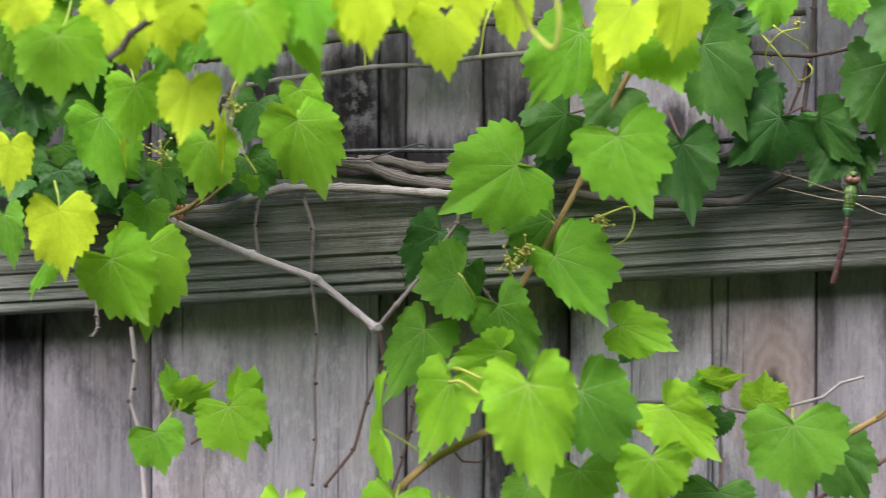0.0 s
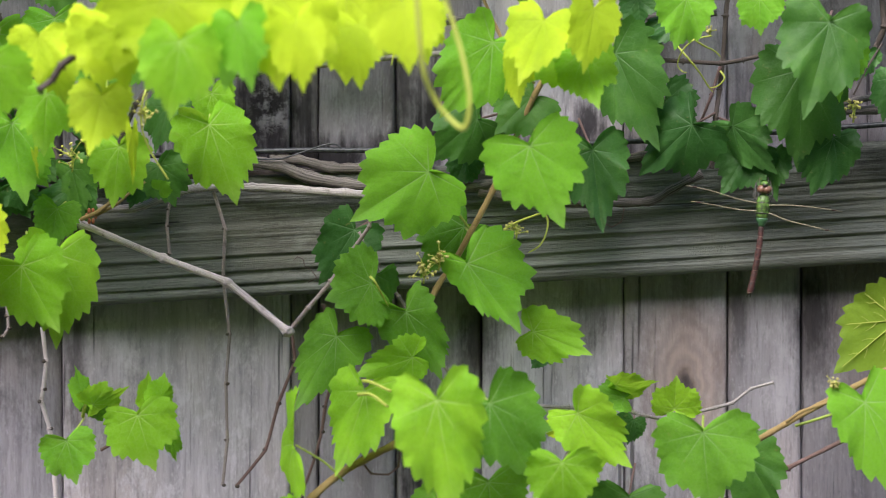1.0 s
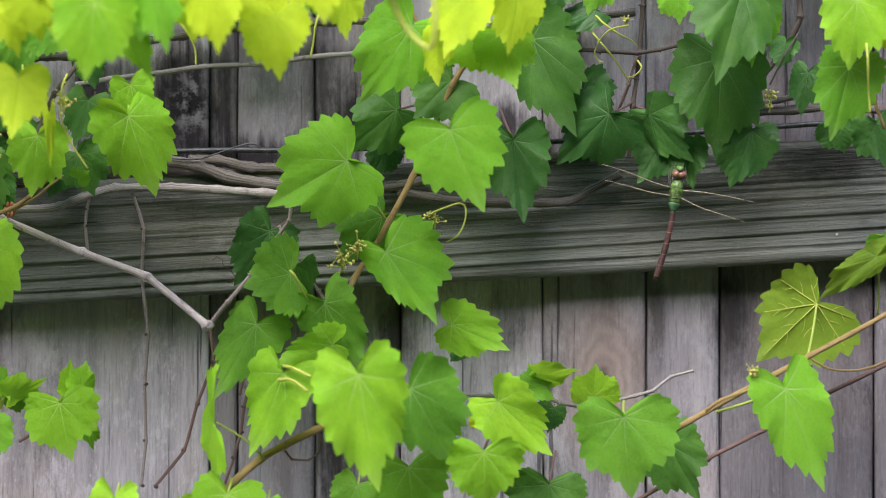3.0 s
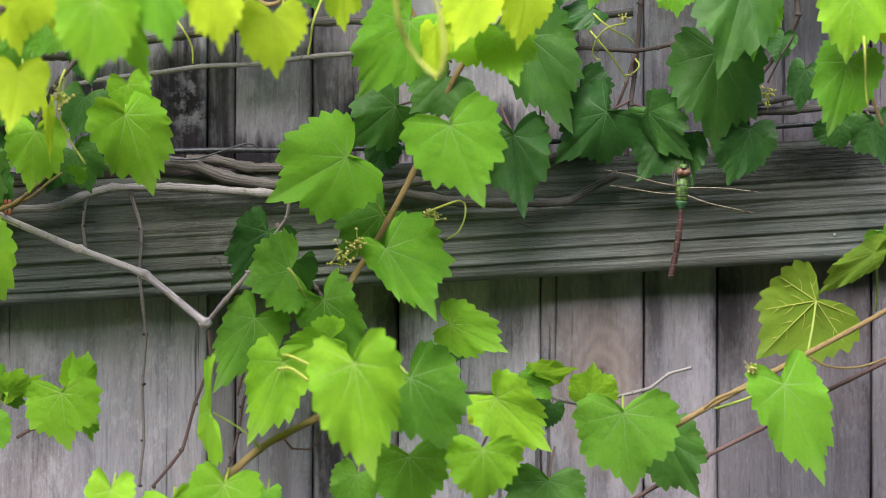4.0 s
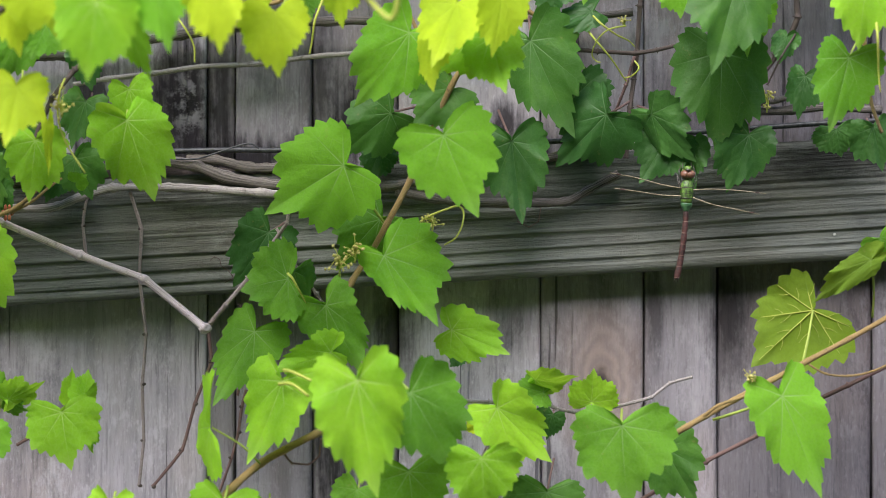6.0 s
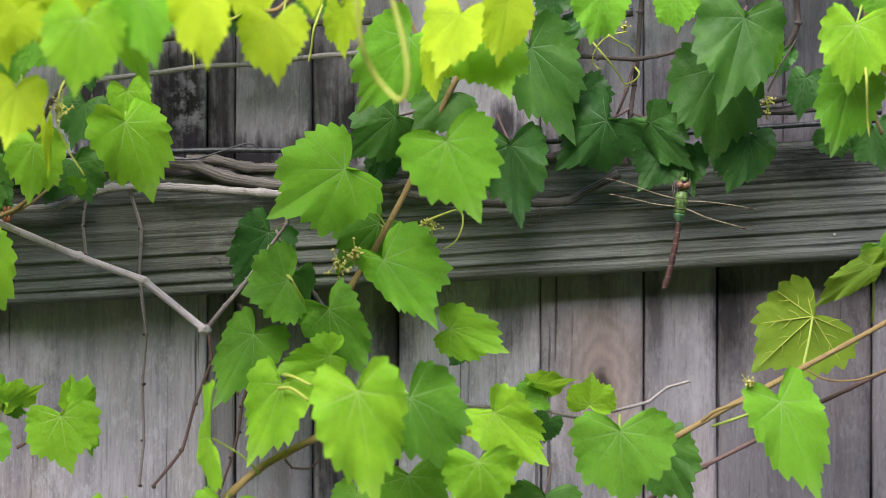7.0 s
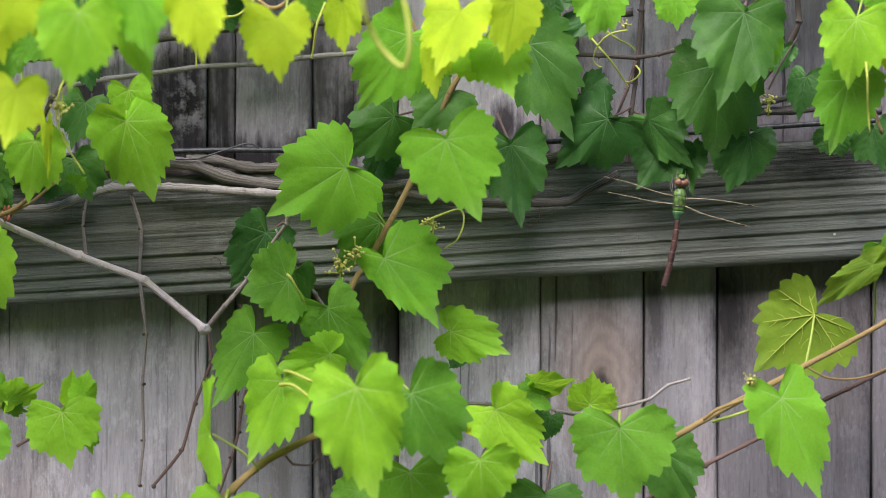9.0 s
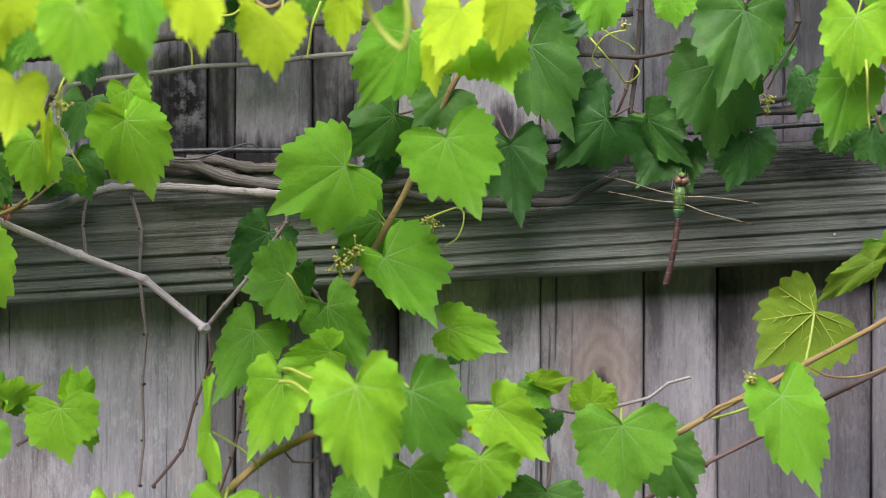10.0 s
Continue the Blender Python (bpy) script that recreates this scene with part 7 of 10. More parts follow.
    sway(grey_shoot, [(0, 0.0, -3.0, 0.0), (0.5, 0.1, -2.4, 0.0), (1, -0.6, -7.1, 0.0), (1.5, -1.8, -11.9, 0.0), (2, -2.3, -11.3, 0.0), (2.5, -0.6, -4.1, 0.0), (4, 0.6, 3.0, 0.0), (4.5, 0.0, -0.0, 0.0), (5, 1.8, 7.1, 0.0), (5.5, 1.8, 1.8, 0.0), (7, -0.6, -6.5, 0.0), (7.5, 0.6, -4.1, 0.0), (8, 0.6, -2.4, 0.0), (8.5, 0.6, -3.6, 0.0), (9, 0.0, -4.8, 0.0), (9.5, 0.0, -5.9, 0.0), (10, 0.0, -3.6, 0.0)])
    for ob, rows in zip(grey_leaves, (
            [(0, -0.5, -0.6, -0.6), (0.5, 0.0, -0.0, 0.1), (1, -0.5, -1.7, -1.4), (1.5, 0.0, -3.5, -2.2), (2, 0.0, -3.5, -2.8), (2.5, -0.5, -1.2, -0.6), (4, 0.6, 1.1, -2.1), (4.5, 0.0, -0.0, 0.0), (5, -1.1, 2.3, -1.9), (5.5, -1.1, 0.6, 0.1), (7, -0.5, -1.7, -1.3), (7.5, -1.1, -1.7, 0.9), (8, -0.6, -0.6, 1.5), (8.5, -0.6, -1.1, -3.6), (9, -1.1, -1.1, -1.3), (9.5, -0.6, -1.2, 0.1), (10, 0.0, -0.6, 0.0)],
            [(0, 0.0, -0.0, -0.6), (0.5, 0.0, -0.0, -0.6), (1, 0.0, -0.0, -0.1), (1.5, 0.0, -0.0, 0.4), (2, 0.0, -0.0, 1.1), (2.5, 0.0, -0.0, 0.5), (4, 0.0, -0.0, -1.1), (4.5, 0.0, -0.0, 0.0), (5, 0.0, -0.0, -2.5), (5.5, 0.0, -0.0, -0.1), (7, 0.0, -0.0, -0.6), (7.5, 0.0, -0.0, 1.1), (8, 0.0, -0.0, 1.1), (8.5, 0.0, -0.0, -0.1), (9, 0.0, -0.0, 1.1), (9.5, 0.0, -0.0, 1.1), (10, 0.0, -0.0, -0.6)],
            [(0, -0.5, 1.2, -3.3), (0.5, -0.5, 1.1, -3.2), (1, -1.1, 1.8, -3.3), (1.5, -1.7, 2.9, -4.8), (2, -1.1, 2.3, -4.8), (2.5, -0.5, 1.1, -3.2), (4, 0.6, -0.0, 0.1), (4.5, 0.0, -0.0, 0.0), (5, 1.2, 1.1, 0.3), (5.5, -0.6, 0.6, -1.8), (7, -1.1, 1.7, -4.8), (7.5, -1.1, 0.6, -4.8), (8, -0.6, 0.6, -1.7), (8.5, -0.6, 1.8, -3.3), (9, -1.1, 1.2, -4.8), (9.5, -1.1, 1.8, -3.2), (10, -0.6, 1.2, -3.2)],
            [(0, -0.5, 1.2, 0.0), (0.5, -0.5, 1.2, 0.0), (1, -1.2, 1.8, 0.0), (1.5, -1.8, 3.0, 0.0), (2, -1.2, 2.4, 0.0), (2.5, -0.5, 1.2, 0.0), (4, 0.6, -0.0, 0.0), (4.5, 0.0, -0.0, 0.0), (5, 1.2, 1.2, 0.0), (5.5, -0.6, 0.6, 0.0), (7, -1.2, 1.8, 0.0), (7.5, -1.2, 0.6, 0.0), (8, -0.6, 0.6, 0.0), (8.5, -0.6, 1.8, 0.0), (9, -1.2, 1.2, 0.0), (9.5, -1.2, 1.8, 0.0), (10, -0.6, 1.2, 0.0)],
            [(0, -0.6, -0.6, 0.0), (0.5, -0.6, -0.6, 0.0), (1, -0.6, -0.6, 0.0), (1.5, 1.3, -4.2, 0.0), (2, 1.8, -4.0, 0.0), (2.5, -0.6, -1.8, 0.0), (4, 0.0, 0.6, 0.0), (4.5, 0.0, -0.0, 0.0), (5, -0.0, 3.0, 0.0), (5.5, -1.2, -0.6, 0.0), (7, -0.6, -1.2, 0.0), (7.5, -1.2, -1.8, 0.0), (8, -1.2, -0.6, 0.0), (8.5, -0.6, -0.6, 0.0), (9, -1.2, -1.7, 0.0), (9.5, -1.8, -1.8, 0.0), (10, -0.6, -0.6, 0.0)],
            [(0, 0.0, 1.3, 0.0), (0.5, 0.0, 1.2, 0.0), (1, -0.6, 0.6, 0.0), (1.5, -1.2, 0.6, 0.0), (2, -0.6, -1.2, 0.0), (2.5, -0.6, 1.2, 0.0), (4, 0.6, 1.2, 0.0), (4.5, 0.0, -0.0, 0.0), (5, 1.2, 3.0, 0.0), (5.5, -0.6, 1.8, 0.0), (7, -1.8, 4.8, 0.0), (7.5, -0.6, 0.6, 0.0), (8, 0.0, -1.2, 0.0), (8.5, 0.0, 1.8, 0.0), (9, -0.6, 0.6, 0.0), (9.5, -1.2, -0.0, 0.0), (10, 0.0, 0.6, 0.0)],
            [(0, 0.3, 1.8, 0.0), (0.5, 0.3, 1.8, 0.0), (1, 1.0, 1.8, 0.0), (1.5, 2.1, 1.7, 0.0), (2, 2.7, 1.7, 0.0), (2.5, 0.9, 1.9, 0.0), (4, 0.0, 1.2, 0.0), (4.5, 0.0, -0.0, 0.0), (5, -0.0, 1.8, 0.0), (5.5, -0.6, 2.4, 0.0), (7, 0.0, 3.6, 0.0), (7.5, -0.6, 2.4, 0.0), (8, -0.6, 0.6, 0.0), (8.5, -0.6, 3.0, 0.0), (9, 0.0, 2.4, 0.0), (9.5, 0.6, 1.8, 0.0), (10, 0.6, 1.8, 0.0)],
            [(0, 0.0, 2.4, 0.0), (0.5, 0.0, 1.8, 0.0), (1, -0.6, 1.8, 0.0), (1.5, -1.2, 3.0, 0.0), (2, 0.0, 1.8, 0.0), (2.5, 0.0, 1.8, 0.0), (4, 0.6, 0.6, 0.0), (4.5, 0.0, -0.0, 0.0), (5, -0.6, 1.8, 0.0), (5.5, -0.6, 1.2, 0.0), (7, 0.6, 2.4, 0.0), (7.5, 0.0, 0.6, 0.0), (8, 0.0, -0.0, 0.0), (8.5, 0.0, 0.6, 0.0), (9, 0.6, 0.6, 0.0), (9.5, -0.6, 1.8, 0.0), (10, 0.6, 0.6, 0.0)],
            [(0, 0.0, 2.4, 0.0), (0.5, 0.0, 1.8, 0.0), (1, -0.6, 1.8, 0.0), (1.5, -1.2, 3.0, 0.0), (2, 0.0, 1.8, 0.0), (2.5, 0.0, 1.8, 0.0), (4, 0.6, 0.6, 0.0), (4.5, 0.0, -0.0, 0.0), (5, -0.6, 1.8, 0.0), (5.5, -0.6, 1.2, 0.0), (7, 0.6, 2.4, 0.0), (7.5, 0.0, 0.6, 0.0), (8, 0.0, -0.0, 0.0), (8.5, 0.0, 0.6, 0.0), (9, 0.6, 0.6, 0.0), (9.5, -0.6, 1.8, 0.0), (10, 0.6, 0.6, 0.0)],
            [(0, 0.0, -0.0, 0.0), (0.5, 0.0, -0.0, 0.0), (1, 0.0, -0.0, 0.0), (1.5, 0.0, -0.0, 0.0), (2, 0.0, -0.0, 0.0), (2.5, 0.0, -0.0, 0.0), (4, 0.0, -0.0, 0.0), (4.5, 0.0, -0.0, 0.0), (5, 0.0, -0.0, 0.0), (5.5, 0.0, -0.0, 0.0), (7, 0.0, -0.0, 0.0), (7.5, 0.0, -0.0, 0.0), (8, 0.0, -0.0, 0.0), (8.5, 0.0, -0.0, 0.0), (9, 0.0, -0.0, 0.0), (9.5, 0.0, -0.0, 0.0), (10, 0.0, -0.0, 0.0)],
            [(0, -1.2, 4.2, -0.6), (0.5, -1.2, 3.6, 0.1), (1, 0.0, 4.8, -2.2), (1.5, 0.6, 7.7, -2.7), (2, 1.2, 7.1, -2.2), (2.5, -1.2, 4.2, -1.1), (4, -0.6, -0.6, 2.1), (4.5, 0.0, -0.0, 0.0), (5, -2.4, -1.8, 2.0), (5.5, -1.8, -0.6, -0.8), (7, 0.6, 5.9, -1.6), (7.5, -1.2, 3.0, -2.2), (8, -1.2, 2.4, 0.9), (8.5, 0.0, 0.6, -1.6), (9, 0.0, 2.4, -3.0), (9.5, -2.4, 4.8, -2.4), (10, -1.2, 3.6, -1.1)],
            [(0, -1.2, 4.2, 0.0), (0.5, -1.2, 3.6, 0.0), (1, 0.0, 4.8, 0.0), (1.5, 0.6, 7.8, 0.0), (2, 1.2, 7.3, 0.0), (2.5, -1.2, 4.2, 0.0), (4, -0.6, -0.6, 0.0), (4.5, 0.0, -0.0, 0.0), (5, -2.5, -1.9, 0.0), (5.5, -1.8, -0.6, 0.0), (7, 0.6, 6.0, 0.0), (7.5, -1.2, 3.0, 0.0), (8, -1.2, 2.4, 0.0), (8.5, 0.0, 0.6, 0.0), (9, 0.0, 2.4, 0.0), (9.5, -2.5, 4.8, 0.0), (10, -1.2, 3.6, 0.0)],
    )):
        sway(ob, rows)
    sway(woody_shoot, [(0, -0.5, -1.8, 0.0), (0.5, 0.1, -1.8, 0.0), (1, -0.6, -4.1, 0.0), (1.5, -0.6, -7.1, 0.0), (2, -1.1, -6.5, 0.0), (2.5, -0.5, -2.9, 0.0), (4, 0.0, 1.8, 0.0), (4.5, 0.0, -0.0, 0.0), (5, 0.0, 5.3, 0.0), (5.5, 0.0, 0.6, 0.0), (7, -0.6, -2.9, 0.0), (7.5, 0.0, -2.9, 0.0), (8, 0.0, -1.2, 0.0), (8.5, 0.0, -1.8, 0.0), (9, -0.6, -2.4, 0.0), (9.5, -0.6, -2.9, 0.0), (10, -0.6, -1.8, 0.0)])
    for ob, rows in zip(woody_leaves, (
            [(0, 0.6, 1.8, 0.0), (0.5, -0.0, 1.2, 0.0), (1, 2.4, 5.4, 0.0), (1.5, 3.0, 7.2, 0.0), (2, 2.4, 6.0, 0.0), (2.5, 0.6, 3.0, 0.0), (4, -1.2, -1.8, 0.0), (4.5, 0.0, -0.0, 0.0), (5, -1.2, -3.6, 0.0), (5.5, -0.6, -0.6, 0.0), (7, 0.6, 2.4, 0.0), (7.5, 0.0, 2.4, 0.0), (8, 0.0, -0.0, 0.0), (8.5, 0.6, 1.2, 0.0), (9, -1.2, 1.8, 0.0), (9.5, 0.6, 2.4, 0.0), (10, 0.6, 1.2, 0.0)],
            [(0, 0.0, -1.2, -3.2), (0.5, 0.0, -0.6, -1.6), (1, 0.6, -3.0, -6.7), (1.5, -0.0, -4.2, -8.0), (2, 0.6, -4.8, -6.1), (2.5, -0.0, -1.8, -2.6), (4, 1.2, -0.0, -2.5), (4.5, 0.0, -0.0, 0.0), (5, 0.0, 2.4, 1.9), (5.5, 0.0, -0.0, -1.0), (7, 0.6, -3.0, -1.5), (7.5, 0.6, -1.8, -4.3), (8, 0.6, -1.2, -1.5), (8.5, 1.2, -0.0, 0.8), (9, 0.6, -2.4, -2.6), (9.5, 0.6, -2.4, -1.6), (10, 0.6, -1.8, -1.6)],
            [(0, 0.0, -1.2, 0.0), (0.5, 0.0, -0.6, 0.0), (1, 0.6, -3.0, 0.0), (1.5, -0.0, -4.2, 0.0), (2, 0.6, -4.8, 0.0), (2.5, -0.0, -1.8, 0.0), (4, 1.2, -0.0, 0.0), (4.5, 0.0, -0.0, 0.0), (5, 0.0, 2.4, 0.0), (5.5, 0.0, -0.0, 0.0), (7, 0.6, -3.1, 0.0), (7.5, 0.6, -1.8, 0.0), (8, 0.6, -1.3, 0.0), (8.5, 1.2, -0.0, 0.0), (9, 0.6, -2.4, 0.0), (9.5, 0.6, -2.4, 0.0), (10, 0.6, -1.8, 0.0)],
            [(0, 2.4, -1.2, 0.0), (0.5, 1.2, -0.0, 0.0), (1, -0.6, -2.9, 0.0), (1.5, -1.2, -3.6, 0.0), (2, -0.6, -4.1, 0.0), (2.5, -1.2, -1.8, 0.0), (4, -0.6, -0.6, 0.0), (4.5, 0.0, -0.0, 0.0), (5, 0.0, 0.0, 0.0), (5.5, 0.0, -0.0, 0.0), (7, 3.5, -2.4, 0.0), (7.5, 1.8, -0.0, 0.0), (8, 1.2, -0.6, 0.0), (8.5, 1.2, -0.0, 0.0), (9, 2.9, -2.4, 0.0), (9.5, 2.4, -1.2, 0.0), (10, 2.4, -1.2, 0.0)],
            [(0, -0.0, -2.4, 0.0), (0.5, -0.0, -1.8, 0.0), (1, 0.0, -4.7, 0.0), (1.5, -0.6, -6.6, 0.0), (2, -0.0, -6.5, 0.0), (2.5, 0.0, -3.6, 0.0), (4, 0.6, 1.8, 0.0), (4.5, 0.0, -0.0, 0.0), (5, 1.2, 5.4, 0.0), (5.5, 0.6, -0.6, 0.0), (7, 0.6, -4.8, 0.0), (7.5, 0.0, -3.6, 0.0), (8, 1.2, -1.2, 0.0), (8.5, 0.6, -2.4, 0.0), (9, 0.6, -4.2, 0.0), (9.5, 0.0, -4.2, 0.0), (10, 0.6, -3.0, 0.0)],
            [(0, -0.0, -2.3, 0.0), (0.5, -0.0, -1.7, 0.0), (1, 0.0, -4.7, 0.0), (1.5, -0.6, -6.5, 0.0), (2, -0.0, -6.4, 0.0), (2.5, 0.0, -3.5, 0.0), (4, 0.6, 1.8, 0.0), (4.5, 0.0, -0.0, 0.0), (5, 1.2, 5.3, 0.0), (5.5, 0.6, -0.6, 0.0), (7, 0.6, -4.7, 0.0), (7.5, 0.0, -3.5, 0.0), (8, 1.2, -1.2, 0.0), (8.5, 0.6, -2.3, 0.0), (9, 0.6, -4.1, 0.0), (9.5, 0.0, -4.1, 0.0), (10, 0.6, -2.9, 0.0)],
    )):
        sway(ob, rows)
    sway(shaded_shoot, [(0, 0.0, 1.2, 0.0), (0.5, 0.1, 1.2, 0.0), (1, 0.6, -3.6, 0.0), (1.5, 1.8, -8.3, 0.0), (2, 1.3, -8.9, 0.0), (2.5, -0.6, 0.6, 0.0), (4, -0.6, 5.3, 0.0), (4.5, 0.0, -0.0, 0.0), (5, -1.8, 7.7, 0.0), (5.5, -1.2, 6.5, 0.0), (7, -0.6, -0.6, 0.0), (7.5, 0.0, -0.0, 0.0), (8, 0.0, -0.0, 0.0), (8.5, 0.0, 1.2, 0.0), (9, 0.0, 0.6, 0.0), (9.5, 0.0, -0.6, 0.0), (10, -0.6, 0.6, 0.0)])
    for ob, rows in zip(shaded_leaves, (
            [(0, 1.3, -1.2, 0.0), (0.5, 1.2, -1.2, 0.0), (1, 1.2, -2.4, 0.0), (1.5, 0.6, -2.4, 0.0), (2, 0.6, -1.8, 0.0), (2.5, 1.2, -0.6, 0.0), (4, 0.0, 0.6, 0.0), (4.5, 0.0, -0.0, 0.0), (5, 1.2, 1.8, 0.0), (5.5, 1.8, 0.6, 0.0), (7, 1.8, -1.2, 0.0), (7.5, 1.2, -1.2, 0.0), (8, 1.2, -0.6, 0.0), (8.5, 0.0, 0.0, 0.0), (9, 0.0, -0.0, 0.0), (9.5, 0.6, -1.2, 0.0), (10, 1.2, -0.6, 0.0)],
            [(0, 0.3, 1.0, 0.0), (0.5, 0.0, 4.7, 0.0), (1, 0.6, -4.7, 0.0), (1.5, 4.1, -19.3, 0.0), (2, 6.5, -24.5, 0.0), (2.5, -2.9, 5.9, 0.0), (4, 0.6, 14.1, 0.0), (4.5, 0.0, -0.0, 0.0), (5, -3.5, 19.9, 0.0), (5.5, -4.7, 26.9, 0.0), (7, 0.9, -4.1, 0.0), (7.5, 0.3, -1.3, 0.0), (8, 0.3, 2.1, 0.0), (8.5, 0.3, -0.8, 0.0), (9, 0.3, -1.9, 0.0), (9.5, 0.3, -4.1, 0.0), (10, 0.9, -0.2, 0.0)],
            [(0, 0.3, 1.0, 0.0), (0.5, 0.0, 4.8, 0.0), (1, 0.6, -4.7, 0.0), (1.5, 4.2, -19.5, 0.0), (2, 6.5, -24.9, 0.0), (2.5, -2.9, 6.0, 0.0), (4, 0.6, 14.3, 0.0), (4.5, 0.0, -0.0, 0.0), (5, -3.6, 20.2, 0.0), (5.5, -4.7, 27.3, 0.0), (7, 0.9, -4.2, 0.0), (7.5, 0.3, -1.3, 0.0), (8, 0.3, 2.1, 0.0), (8.5, 0.3, -0.8, 0.0), (9, 0.3, -1.9, 0.0), (9.5, 0.3, -4.2, 0.0), (10, 0.9, -0.2, 0.0)],
            [(0, 2.3, 2.1, 0.0), (0.5, 2.2, 2.8, 0.0), (1, 1.7, 1.9, 0.0), (1.5, 0.5, 1.0, 0.0), (2, 1.0, 2.3, 0.0), (2.5, 2.9, 1.4, 0.0), (4, 3.0, 5.3, 0.0), (4.5, 0.0, -0.0, 0.0), (5, 4.2, 7.7, 0.0), (5.5, 6.6, 9.0, 0.0), (7, 3.0, 0.6, 0.0), (7.5, 4.2, 1.2, 0.0), (8, 1.8, -0.0, 0.0), (8.5, 2.4, 1.8, 0.0), (9, 2.4, 1.8, 0.0), (9.5, 1.8, 0.6, 0.0), (10, 2.4, 2.4, 0.0)],
            [(0, 0.5, 0.7, 0.0), (0.5, 0.4, 1.0, 0.0), (1, -0.1, 3.5, 0.0), (1.5, -1.3, 6.1, 0.0), (2, -0.8, 6.9, 0.0), (2.5, 1.1, 0.8, 0.0), (4, 1.3, 1.2, 0.0), (4.5, 0.0, -0.0, 0.0), (5, 3.0, -1.2, 0.0), (5.5, 1.2, -2.4, 0.0), (7, 1.1, 1.4, 0.0), (7.5, 0.5, 1.4, 0.0), (8, 0.5, 1.9, 0.0), (8.5, 0.5, 0.4, 0.0), (9, 0.5, 0.8, 0.0), (9.5, 0.5, 1.4, 0.0), (10, 1.1, 1.0, 0.0)],
            [(0, 0.0, -0.0, -0.0), (0.5, 0.0, -0.0, -0.6), (1, 0.0, -0.0, -0.6), (1.5, 0.0, -0.0, -0.7), (2, 0.0, -0.0, -0.1), (2.5, 0.0, -0.0, -0.0), (4, 0.0, -0.0, -1.3), (4.5, 0.0, -0.0, 0.0), (5, 0.0, -0.0, 1.2), (5.5, 0.0, -0.0, -3.1), (7, 0.0, -0.0, -0.6), (7.5, 0.0, -0.0, -0.5), (8, 0.0, -0.0, 0.0), (8.5, 0.0, -0.0, 0.0), (9, 0.0, -0.0, 0.0), (9.5, 0.0, -0.0, 0.0), (10, 0.0, -0.0, -0.7)],
            [(0, 0.0, -0.0, 0.0), (0.5, 0.0, -0.0, 0.0), (1, 0.0, -0.0, 0.0), (1.5, 0.0, -0.0, 0.0), (2, 0.0, -0.0, 0.0), (2.5, 0.0, -0.0, 0.0), (4, 0.0, -0.0, 0.0), (4.5, 0.0, -0.0, 0.0), (5, 0.0, -0.0, 0.0), (5.5, 0.0, -0.0, 0.0), (7, 0.0, -0.0, 0.0), (7.5, 0.0, -0.0, 0.0), (8, 0.0, -0.0, 0.0), (8.5, 0.0, -0.0, 0.0), (9, 0.0, -0.0, 0.0), (9.5, 0.0, -0.0, 0.0), (10, 0.0, -0.0, 0.0)],
            [(0, -1.2, 0.6, 0.0), (0.5, -0.6, 0.0, 0.0), (1, -1.2, -0.0, 0.0), (1.5, -0.6, -1.2, 0.0), (2, -3.0, -0.0, 0.0), (2.5, -2.4, 0.6, 0.0), (4, 0.0, 0.6, 0.0), (4.5, 0.0, -0.0, 0.0), (5, 0.6, 1.2, 0.0), (5.5, 2.4, 1.8, 0.0), (7, 0.6, -0.6, 0.0), (7.5, 0.0, -0.6, 0.0), (8, -1.2, -0.6, 0.0), (8.5, 0.0, -0.6, 0.0), (9, -0.6, -0.0, 0.0), (9.5, -1.8, 0.0, 0.0), (10, -0.6, 0.6, 0.0)],
            [(0, -1.2, 0.6, 0.0), (0.5, -0.6, 0.0, 0.0), (1, -1.2, -0.0, 0.0), (1.5, -0.6, -1.2, 0.0), (2, -3.0, -0.0, 0.0), (2.5, -2.4, 0.6, 0.0), (4, 0.0, 0.6, 0.0), (4.5, 0.0, -0.0, 0.0), (5, 0.6, 1.2, 0.0), (5.5, 2.4, 1.8, 0.0), (7, 0.6, -0.6, 0.0), (7.5, 0.0, -0.6, 0.0), (8, -1.2, -0.6, 0.0), (8.5, 0.0, -0.6, 0.0), (9, -0.6, -0.0, 0.0), (9.5, -1.8, 0.0, 0.0), (10, -0.6, 0.6, 0.0)],
            [(0, -1.2, 0.6, 0.0), (0.5, -0.6, 0.0, 0.0), (1, -1.2, -0.0, 0.0), (1.5, -0.6, -1.2, 0.0), (2, -3.0, -0.0, 0.0), (2.5, -2.4, 0.6, 0.0), (4, 0.0, 0.6, 0.0), (4.5, 0.0, -0.0, 0.0), (5, 0.6, 1.2, 0.0), (5.5, 2.4, 1.8, 0.0), (7, 0.6, -0.6, 0.0), (7.5, 0.0, -0.6, 0.0), (8, -1.2, -0.6, 0.0), (8.5, 0.0, -0.6, 0.0), (9, -0.6, -0.0, 0.0), (9.5, -1.8, 0.0, 0.0), (10, -0.6, 0.6, 0.0)],
